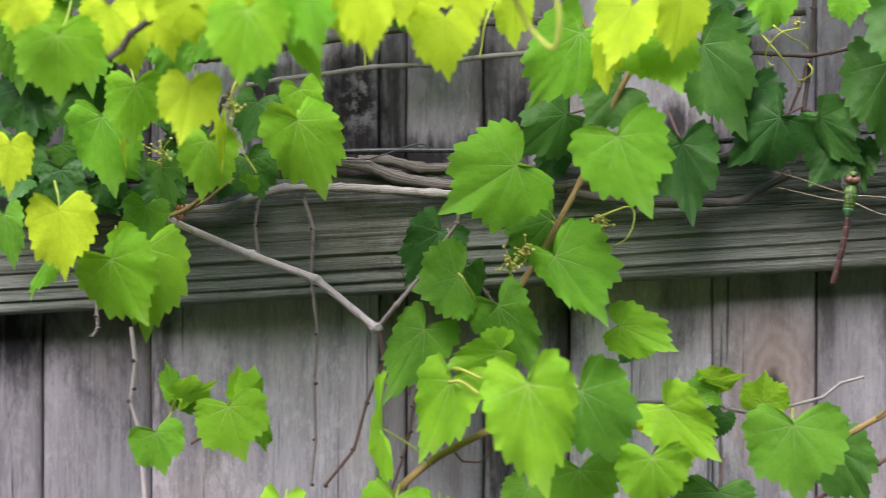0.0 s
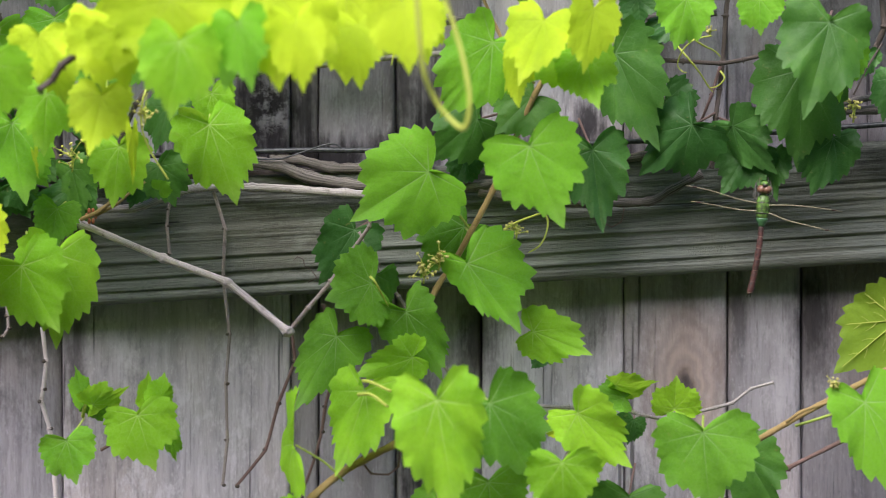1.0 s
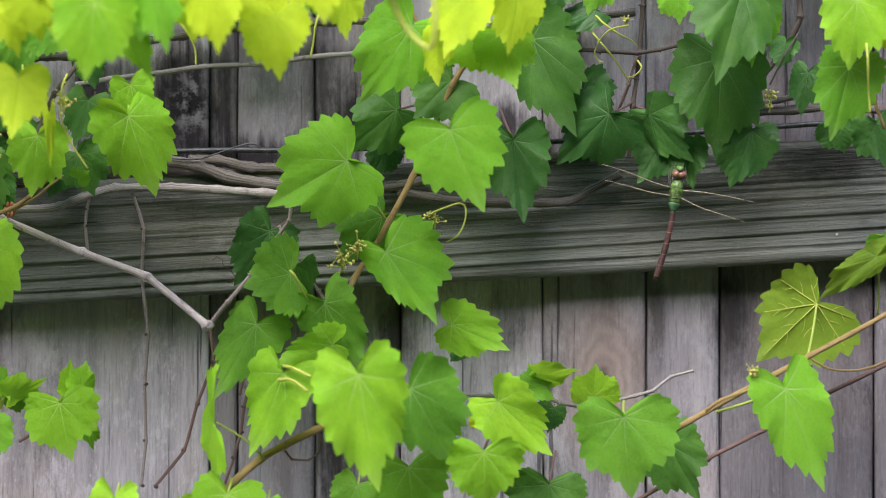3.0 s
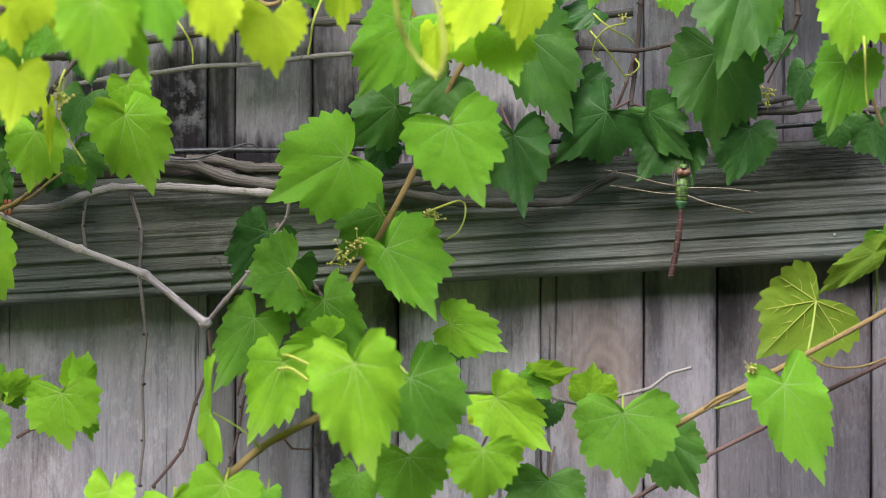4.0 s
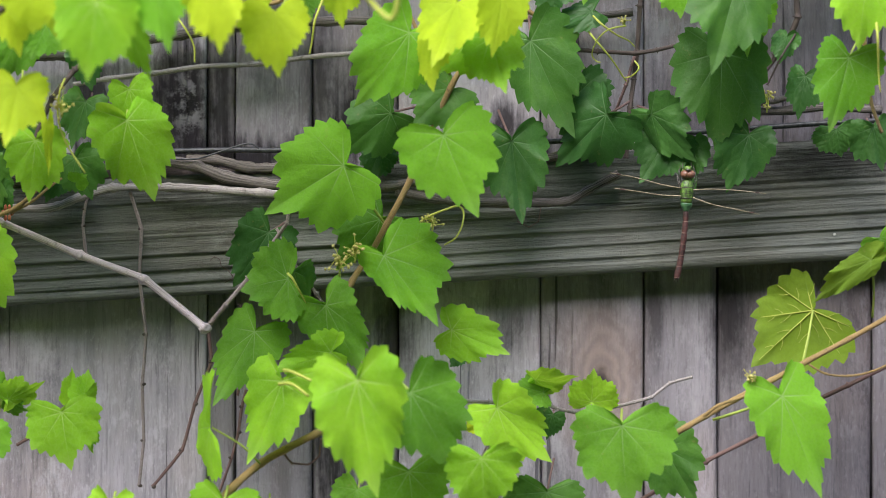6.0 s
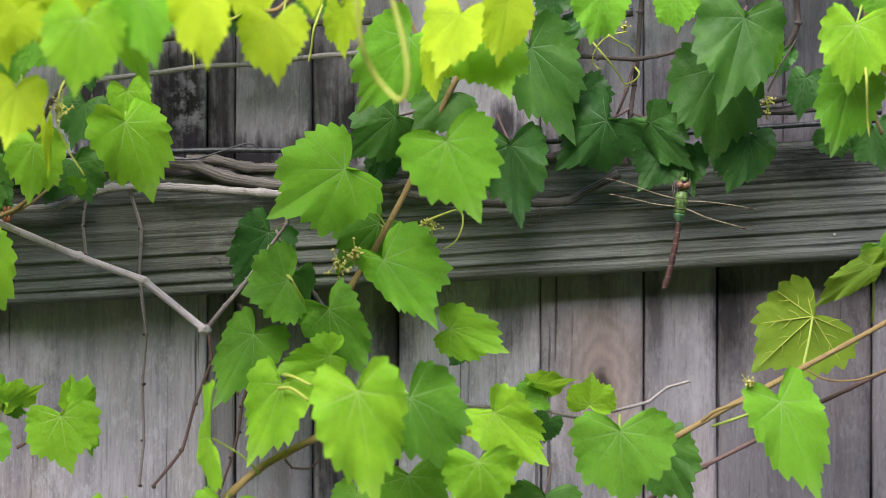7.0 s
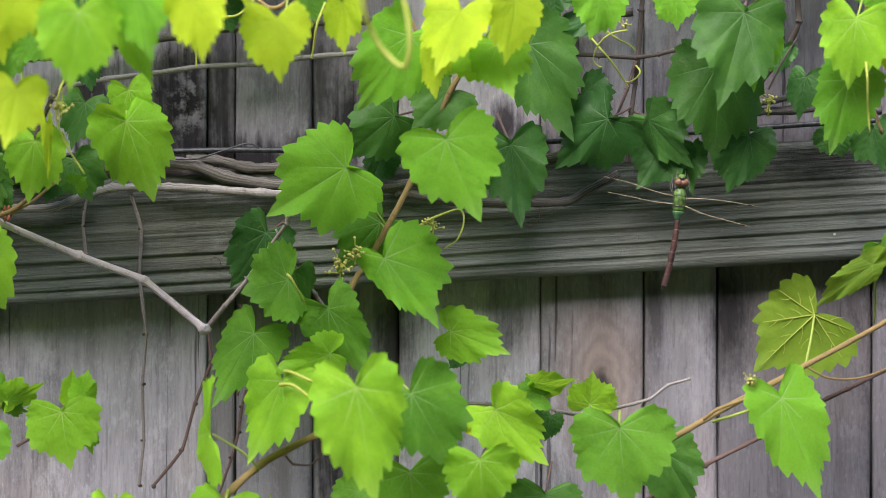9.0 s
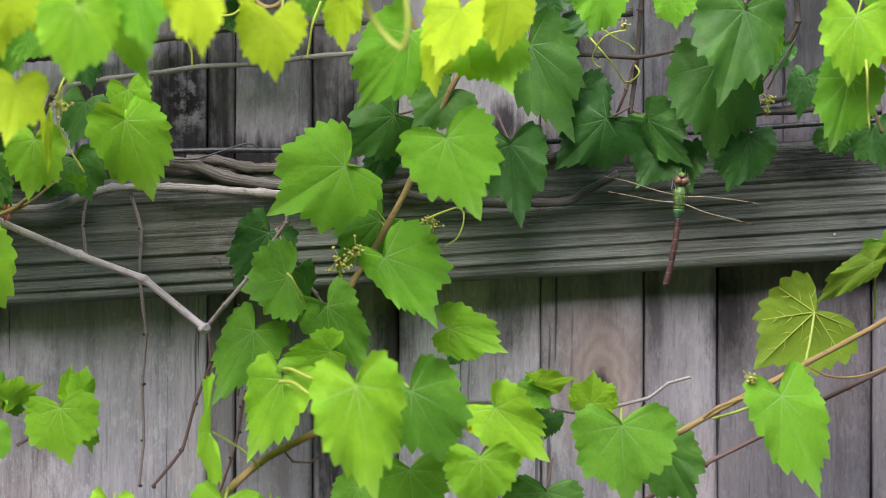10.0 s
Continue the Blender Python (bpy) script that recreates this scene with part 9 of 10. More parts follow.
            [(0, 0.0, -0.0, 0.0), (0.5, 0.0, -0.0, 0.0), (1, 0.0, -0.0, 0.0), (1.5, 0.0, -0.0, 0.0), (2, 0.0, -0.0, 0.0), (2.5, 0.0, -0.0, 0.0), (4, 0.0, -0.0, 0.0), (4.5, 0.0, -0.0, 0.0), (5, 0.0, -0.0, 0.0), (5.5, 0.0, -0.0, 0.0), (7, 0.0, -0.0, 0.0), (7.5, 0.0, -0.0, 0.0), (8, 0.0, -0.0, 0.0), (8.5, 0.0, -0.0, 0.0), (9, 0.0, -0.0, 0.0), (9.5, 0.0, -0.0, 0.0), (10, 0.0, -0.0, 0.0)],
    )):
        sway(ob, rows)
    sway(dense_shoot, [(0, 0.0, -0.0, 0.0), (0.5, 0.0, 0.6, 0.0), (1, -0.1, -1.7, 0.0), (1.5, -0.1, -4.1, 0.0), (2, 0.0, -4.1, 0.0), (2.5, -0.0, -0.3, 0.0), (4, -0.0, 2.8, 0.0), (4.5, -0.0, 1.3, 0.0), (5, -0.0, 5.5, 0.0), (5.5, -0.0, 2.5, 0.0), (7, -0.0, -0.9, 0.0), (7.5, -0.0, -0.3, 0.0), (8, -0.0, 0.2, 0.0), (8.5, -0.0, -0.1, 0.0), (9, -0.0, -0.3, 0.0), (9.5, -0.0, -0.9, 0.0), (10, -0.0, -0.1, 0.0)])
    for ob, rows in zip(dense_leaves, (
            [(0, 0.0, -0.0, 0.0), (0.5, 0.0, 0.6, 0.0), (1, -0.6, -2.4, 0.0), (1.5, 0.0, -3.5, 0.0), (2, -2.4, -4.1, 0.0), (2.5, 3.5, 1.0, 0.0), (4, -0.2, 2.1, 0.0), (4.5, -0.2, 0.9, 0.0), (5, -0.2, 4.4, 0.0), (5.5, -0.2, 1.9, 0.0), (7, -0.2, -0.9, 0.0), (7.5, -0.2, -0.5, 0.0), (8, -0.2, 0.0, 0.0), (8.5, -0.2, -0.2, 0.0), (9, -0.2, -0.5, 0.0), (9.5, -0.2, -0.9, 0.0), (10, -0.2, -0.2, 0.0)],
            [(0, 0.0, -0.0, 0.0), (0.5, -0.0, -0.1, 0.0), (1, 0.1, -2.4, 0.0), (1.5, 0.1, -4.6, 0.0), (2, -0.0, -4.1, 0.0), (2.5, -1.8, -1.4, 0.0), (4, -0.7, 2.0, 0.0), (4.5, -0.7, 2.2, 0.0), (5, 2.8, 5.1, 0.0), (5.5, 1.7, 0.6, 0.0), (7, -1.2, -0.8, 0.0), (7.5, -0.7, -0.7, 0.0), (8, 1.7, 1.0, 0.0), (8.5, 1.1, 0.1, 0.0), (9, -0.7, -1.4, 0.0), (9.5, 0.5, -1.4, 0.0), (10, 1.1, -1.6, 0.0)],
            [(0, 0.0, -0.0, 0.0), (0.5, -0.0, 1.1, 0.0), (1, 0.1, -4.2, 0.0), (1.5, 0.1, -9.0, 0.0), (2, -0.0, -8.2, 0.0), (2.5, 0.0, -0.9, 0.0), (4, 0.0, 5.4, 0.0), (4.5, 0.0, 2.5, 0.0), (5, 0.0, 11.0, 0.0), (5.5, 0.0, 4.8, 0.0), (7, 0.0, -2.1, 0.0), (7.5, 0.0, -0.9, 0.0), (8, 0.0, 0.2, 0.0), (8.5, 0.0, -0.4, 0.0), (9, 0.0, -0.9, 0.0), (9.5, 0.0, -2.1, 0.0), (10, 0.0, -0.4, 0.0)],
            [(0, 0.0, -0.0, 0.0), (0.5, 0.0, -0.0, 0.0), (1, 0.0, -0.0, 0.0), (1.5, 0.0, -0.0, 0.0), (2, 0.0, -0.0, 0.0), (2.5, 0.0, -0.0, 0.0), (4, 0.0, -0.0, 0.0), (4.5, 0.0, -0.0, 0.0), (5, 0.0, -0.0, 0.0), (5.5, 0.0, -0.0, 0.0), (7, 0.0, -0.0, 0.0), (7.5, 0.0, -0.0, 0.0), (8, 0.0, -0.0, 0.0), (8.5, 0.0, -0.0, 0.0), (9, 0.0, -0.0, 0.0), (9.5, 0.0, -0.0, 0.0), (10, 0.0, -0.0, 0.0)],
            [(0, 0.0, -0.0, 0.0), (0.5, 0.0, -0.0, 0.0), (1, 0.0, -0.0, 0.0), (1.5, 0.0, -0.0, 0.0), (2, 0.0, -0.0, 0.0), (2.5, 0.0, -0.0, 0.0), (4, 0.0, -0.0, 0.0), (4.5, 0.0, -0.0, 0.0), (5, 0.0, -0.0, 0.0), (5.5, 0.0, -0.0, 0.0), (7, 0.0, -0.0, 0.0), (7.5, 0.0, -0.0, 0.0), (8, 0.0, -0.0, 0.0), (8.5, 0.0, -0.0, 0.0), (9, 0.0, -0.0, 0.0), (9.5, 0.0, -0.0, 0.0), (10, 0.0, -0.0, 0.0)],
            [(0, 0.0, -0.0, 0.0), (0.5, 0.0, -0.0, 0.0), (1, 0.0, -0.0, 0.0), (1.5, 0.0, -0.0, 0.0), (2, 0.0, -0.0, 0.0), (2.5, 0.0, -0.0, 0.0), (4, 0.0, -0.0, 0.0), (4.5, 0.0, -0.0, 0.0), (5, 0.0, -0.0, 0.0), (5.5, 0.0, -0.0, 0.0), (7, 0.0, -0.0, 0.0), (7.5, 0.0, -0.0, 0.0), (8, 0.0, -0.0, 0.0), (8.5, 0.0, -0.0, 0.0), (9, 0.0, -0.0, 0.0), (9.5, 0.0, -0.0, 0.0), (10, 0.0, -0.0, 0.0)],
            [(0, 0.0, -0.0, 0.0), (0.5, -0.0, 1.2, 0.0), (1, 0.1, -4.3, 0.0), (1.5, 0.1, -9.3, 0.0), (2, -0.0, -8.4, 0.0), (2.5, 0.0, -1.0, 0.0), (4, 0.0, 5.5, 0.0), (4.5, 0.0, 2.6, 0.0), (5, 0.0, 11.4, 0.0), (5.5, 0.0, 4.9, 0.0), (7, 0.0, -2.1, 0.0), (7.5, 0.0, -1.0, 0.0), (8, 0.0, 0.2, 0.0), (8.5, 0.0, -0.4, 0.0), (9, 0.0, -1.0, 0.0), (9.5, 0.0, -2.1, 0.0), (10, 0.0, -0.4, 0.0)],
            [(0, 0.0, -0.0, 0.0), (0.5, -0.0, 1.2, 0.0), (1, 0.1, -4.4, 0.0), (1.5, 0.1, -9.4, 0.0), (2, -0.0, -8.5, 0.0), (2.5, 0.0, -1.0, 0.0), (4, 0.0, 5.6, 0.0), (4.5, 0.0, 2.6, 0.0), (5, 0.0, 11.5, 0.0), (5.5, 0.0, 5.0, 0.0), (7, 0.0, -2.2, 0.0), (7.5, 0.0, -1.0, 0.0), (8, 0.0, 0.2, 0.0), (8.5, 0.0, -0.4, 0.0), (9, 0.0, -1.0, 0.0), (9.5, 0.0, -2.2, 0.0), (10, 0.0, -0.4, 0.0)],
            [(0, 0.0, -0.0, 0.0), (0.5, -0.0, 1.1, 0.0), (1, -0.0, -2.9, 0.0), (1.5, 0.0, -6.5, 0.0), (2, -0.1, -5.8, 0.0), (2.5, -0.0, -0.5, 0.0), (4, -0.0, 4.1, 0.0), (4.5, -0.0, 2.0, 0.0), (5, -0.0, 8.3, 0.0), (5.5, -0.0, 3.7, 0.0), (7, -0.0, -1.4, 0.0), (7.5, -0.0, -0.5, 0.0), (8, -0.0, 0.3, 0.0), (8.5, -0.0, -0.1, 0.0), (9, -0.0, -0.5, 0.0), (9.5, -0.0, -1.4, 0.0), (10, -0.0, -0.1, 0.0)],
            [(0, 0.0, -0.0, 0.0), (0.5, -0.0, 1.1, 0.0), (1, -0.0, -3.0, 0.0), (1.5, 0.0, -6.6, 0.0), (2, -0.1, -5.9, 0.0), (2.5, -0.0, -0.5, 0.0), (4, -0.0, 4.2, 0.0), (4.5, -0.0, 2.1, 0.0), (5, -0.0, 8.5, 0.0), (5.5, -0.0, 3.8, 0.0), (7, -0.0, -1.4, 0.0), (7.5, -0.0, -0.5, 0.0), (8, -0.0, 0.3, 0.0), (8.5, -0.0, -0.1, 0.0), (9, -0.0, -0.5, 0.0), (9.5, -0.0, -1.4, 0.0), (10, -0.0, -0.1, 0.0)],
            [(0, 0.0, -0.0, 0.0), (0.5, 1.1, 1.7, 0.0), (1, 0.7, -3.9, 0.0), (1.5, 0.7, -8.7, 0.0), (2, 0.5, -7.9, 0.0), (2.5, 0.6, -0.6, 0.0), (4, 0.6, 5.7, 0.0), (4.5, 0.6, 2.8, 0.0), (5, 0.6, 11.3, 0.0), (5.5, 0.6, 5.1, 0.0), (7, 0.6, -1.8, 0.0), (7.5, 0.6, -0.6, 0.0), (8, 0.6, 0.5, 0.0), (8.5, 0.6, -0.1, 0.0), (9, 0.6, -0.6, 0.0), (9.5, 0.6, -1.8, 0.0), (10, 0.6, -0.1, 0.0)],
            [(0, 0.0, -0.0, 0.0), (0.5, 1.1, 1.7, 0.0), (1, 0.7, -3.9, 0.0), (1.5, 0.7, -8.8, 0.0), (2, 0.5, -8.0, 0.0), (2.5, 0.6, -0.6, 0.0), (4, 0.6, 5.7, 0.0), (4.5, 0.6, 2.8, 0.0), (5, 0.6, 11.4, 0.0), (5.5, 0.6, 5.1, 0.0), (7, 0.6, -1.8, 0.0), (7.5, 0.6, -0.6, 0.0), (8, 0.6, 0.5, 0.0), (8.5, 0.6, -0.1, 0.0), (9, 0.6, -0.6, 0.0), (9.5, 0.6, -1.8, 0.0), (10, 0.6, -0.1, 0.0)],
            [(0, 0.0, -0.0, 0.0), (0.5, 0.0, -0.0, 0.0), (1, 0.0, -0.0, 0.0), (1.5, 0.0, -0.0, 0.0), (2, 0.0, -0.0, 0.0), (2.5, 0.0, -0.0, 0.0), (4, 0.0, -0.0, 0.0), (4.5, 0.0, -0.0, 0.0), (5, 0.0, -0.0, 0.0), (5.5, 0.0, -0.0, 0.0), (7, 0.0, -0.0, 0.0), (7.5, 0.0, -0.0, 0.0), (8, 0.0, -0.0, 0.0), (8.5, 0.0, -0.0, 0.0), (9, 0.0, -0.0, 0.0), (9.5, 0.0, -0.0, 0.0), (10, 0.0, -0.0, 0.0)],
            [(0, 0.0, -0.0, 0.0), (0.5, -0.0, 1.2, 0.0), (1, -0.0, -3.0, 0.0), (1.5, 0.0, -6.8, 0.0), (2, -0.1, -6.1, 0.0), (2.5, -0.0, -0.5, 0.0), (4, -0.0, 4.3, 0.0), (4.5, -0.0, 2.1, 0.0), (5, -0.0, 8.6, 0.0), (5.5, -0.0, 3.8, 0.0), (7, -0.0, -1.4, 0.0), (7.5, -0.0, -0.5, 0.0), (8, -0.0, 0.4, 0.0), (8.5, -0.0, -0.1, 0.0), (9, -0.0, -0.5, 0.0), (9.5, -0.0, -1.4, 0.0), (10, -0.0, -0.1, 0.0)],
            [(0, 0.0, -0.0, 0.0), (0.5, 0.0, -0.0, 0.0), (1, 0.0, -0.0, 0.0), (1.5, 0.0, -0.0, 0.0), (2, 0.0, -0.0, 0.0), (2.5, 0.0, -0.0, 0.0), (4, 0.0, -0.0, 0.0), (4.5, 0.0, -0.0, 0.0), (5, 0.0, -0.0, 0.0), (5.5, 0.0, -0.0, 0.0), (7, 0.0, -0.0, 0.0), (7.5, 0.0, -0.0, 0.0), (8, 0.0, -0.0, 0.0), (8.5, 0.0, -0.0, 0.0), (9, 0.0, -0.0, 0.0), (9.5, 0.0, -0.0, 0.0), (10, 0.0, -0.0, 0.0)],
            [(0, 0.0, -0.0, 0.0), (0.5, 0.0, -0.0, 0.0), (1, 0.0, -0.0, 0.0), (1.5, 0.0, -0.0, 0.0), (2, 0.0, -0.0, 0.0), (2.5, 0.0, -0.0, 0.0), (4, 0.0, -0.0, 0.0), (4.5, 0.0, -0.0, 0.0), (5, 0.0, -0.0, 0.0), (5.5, 0.0, -0.0, 0.0), (7, 0.0, -0.0, 0.0), (7.5, 0.0, -0.0, 0.0), (8, 0.0, -0.0, 0.0), (8.5, 0.0, -0.0, 0.0), (9, 0.0, -0.0, 0.0), (9.5, 0.0, -0.0, 0.0), (10, 0.0, -0.0, 0.0)],
            [(0, 0.0, -0.0, 0.0), (0.5, -0.0, 1.2, 0.0), (1, -0.0, -3.1, 0.0), (1.5, 0.1, -6.8, 0.0), (2, -0.1, -6.1, 0.0), (2.5, -0.0, -0.5, 0.0), (4, -0.0, 4.3, 0.0), (4.5, -0.0, 2.1, 0.0), (5, -0.0, 8.7, 0.0), (5.5, -0.0, 3.9, 0.0), (7, -0.0, -1.4, 0.0), (7.5, -0.0, -0.5, 0.0), (8, -0.0, 0.4, 0.0), (8.5, -0.0, -0.1, 0.0), (9, -0.0, -0.5, 0.0), (9.5, -0.0, -1.4, 0.0), (10, -0.0, -0.1, 0.0)],
            [(0, 0.0, -0.0, 0.0), (0.5, 0.0, -0.0, 0.0), (1, 0.0, -0.0, 0.0), (1.5, 0.0, -0.0, 0.0), (2, 0.0, -0.0, 0.0), (2.5, 0.0, -0.0, 0.0), (4, 0.0, -0.0, 0.0), (4.5, 0.0, -0.0, 0.0), (5, 0.0, -0.0, 0.0), (5.5, 0.0, -0.0, 0.0), (7, 0.0, -0.0, 0.0), (7.5, 0.0, -0.0, 0.0), (8, 0.0, -0.0, 0.0), (8.5, 0.0, -0.0, 0.0), (9, 0.0, -0.0, 0.0), (9.5, 0.0, -0.0, 0.0), (10, 0.0, -0.0, 0.0)],
            [(0, 0.0, -0.0, 0.0), (0.5, 0.0, -0.0, 0.0), (1, 0.0, -0.0, 0.0), (1.5, 0.0, -0.0, 0.0), (2, 0.0, -0.0, 0.0), (2.5, 0.0, -0.0, 0.0), (4, 0.0, -0.0, 0.0), (4.5, 0.0, -0.0, 0.0), (5, 0.0, -0.0, 0.0), (5.5, 0.0, -0.0, 0.0), (7, 0.0, -0.0, 0.0), (7.5, 0.0, -0.0, 0.0), (8, 0.0, -0.0, 0.0), (8.5, 0.0, -0.0, 0.0), (9, 0.0, -0.0, 0.0), (9.5, 0.0, -0.0, 0.0), (10, 0.0, -0.0, 0.0)],
            [(0, 0.0, -0.0, 0.0), (0.5, -0.0, 1.2, 0.0), (1, -0.0, -3.0, 0.0), (1.5, 0.0, -6.8, 0.0), (2, -0.1, -6.1, 0.0), (2.5, -0.0, -0.5, 0.0), (4, -0.0, 4.3, 0.0), (4.5, -0.0, 2.1, 0.0), (5, -0.0, 8.6, 0.0), (5.5, -0.0, 3.8, 0.0), (7, -0.0, -1.4, 0.0), (7.5, -0.0, -0.5, 0.0), (8, -0.0, 0.4, 0.0), (8.5, -0.0, -0.1, 0.0), (9, -0.0, -0.5, 0.0), (9.5, -0.0, -1.4, 0.0), (10, -0.0, -0.1, 0.0)],
            [(0, 0.0, -0.0, 0.0), (0.5, 0.0, -0.0, 0.0), (1, 0.0, -0.0, 0.0), (1.5, 0.0, -0.0, 0.0), (2, 0.0, -0.0, 0.0), (2.5, 0.0, -0.0, 0.0), (4, 0.0, -0.0, 0.0), (4.5, 0.0, -0.0, 0.0), (5, 0.0, -0.0, 0.0), (5.5, 0.0, -0.0, 0.0), (7, 0.0, -0.0, 0.0), (7.5, 0.0, -0.0, 0.0), (8, 0.0, -0.0, 0.0), (8.5, 0.0, -0.0, 0.0), (9, 0.0, -0.0, 0.0), (9.5, 0.0, -0.0, 0.0), (10, 0.0, -0.0, 0.0)],
            [(0, 0.0, -0.0, 0.0), (0.5, 0.0, -0.0, 0.0), (1, 0.0, -0.0, 0.0), (1.5, 0.0, -0.0, 0.0), (2, 0.0, -0.0, 0.0), (2.5, 0.0, -0.0, 0.0), (4, 0.0, -0.0, 0.0), (4.5, 0.0, -0.0, 0.0), (5, 0.0, -0.0, 0.0), (5.5, 0.0, -0.0, 0.0), (7, 0.0, -0.0, 0.0), (7.5, 0.0, -0.0, 0.0), (8, 0.0, -0.0, 0.0), (8.5, 0.0, -0.0, 0.0), (9, 0.0, -0.0, 0.0), (9.5, 0.0, -0.0, 0.0), (10, 0.0, -0.0, 0.0)],
            [(0, 0.0, -0.0, 0.0), (0.5, -0.0, 1.2, 0.0), (1, -0.0, -3.0, 0.0), (1.5, 0.0, -6.7, 0.0), (2, -0.1, -6.0, 0.0), (2.5, -0.0, -0.5, 0.0), (4, -0.0, 4.3, 0.0), (4.5, -0.0, 2.1, 0.0), (5, -0.0, 8.6, 0.0), (5.5, -0.0, 3.8, 0.0), (7, -0.0, -1.4, 0.0), (7.5, -0.0, -0.5, 0.0), (8, -0.0, 0.4, 0.0), (8.5, -0.0, -0.1, 0.0), (9, -0.0, -0.5, 0.0), (9.5, -0.0, -1.4, 0.0), (10, -0.0, -0.1, 0.0)],
            [(0, 0.0, -0.0, 0.0), (0.5, -0.0, 1.2, 0.0), (1, -0.0, -3.0, 0.0), (1.5, 0.0, -6.7, 0.0), (2, -0.1, -6.0, 0.0), (2.5, -0.0, -0.5, 0.0), (4, -0.0, 4.3, 0.0), (4.5, -0.0, 2.1, 0.0), (5, -0.0, 8.5, 0.0), (5.5, -0.0, 3.8, 0.0), (7, -0.0, -1.4, 0.0), (7.5, -0.0, -0.5, 0.0), (8, -0.0, 0.3, 0.0), (8.5, -0.0, -0.1, 0.0), (9, -0.0, -0.5, 0.0), (9.5, -0.0, -1.4, 0.0), (10, -0.0, -0.1, 0.0)],
    )):
        sway(ob, rows)
    sway(side_shoot, [(0, 0.0, -0.0, 0.0), (0.5, 0.0, 1.8, 0.0), (1, -0.7, -4.1, 0.0), (1.5, -0.7, -8.3, 0.0), (2, -1.7, -8.3, 0.0), (2.5, -0.6, -2.9, 0.0), (4, -0.6, 4.9, 0.0), (4.5, -0.6, 2.2, 0.0), (5, -0.6, 10.3, 0.0), (5.5, -0.6, 4.4, 0.0), (7, -0.6, -2.1, 0.0), (7.5, -0.6, -1.0, 0.0), (8, -0.6, 0.1, 0.0), (8.5, -0.6, -0.5, 0.0), (9, -0.6, -1.0, 0.0), (9.5, -0.6, -2.1, 0.0), (10, -0.6, -0.5, 0.0)])
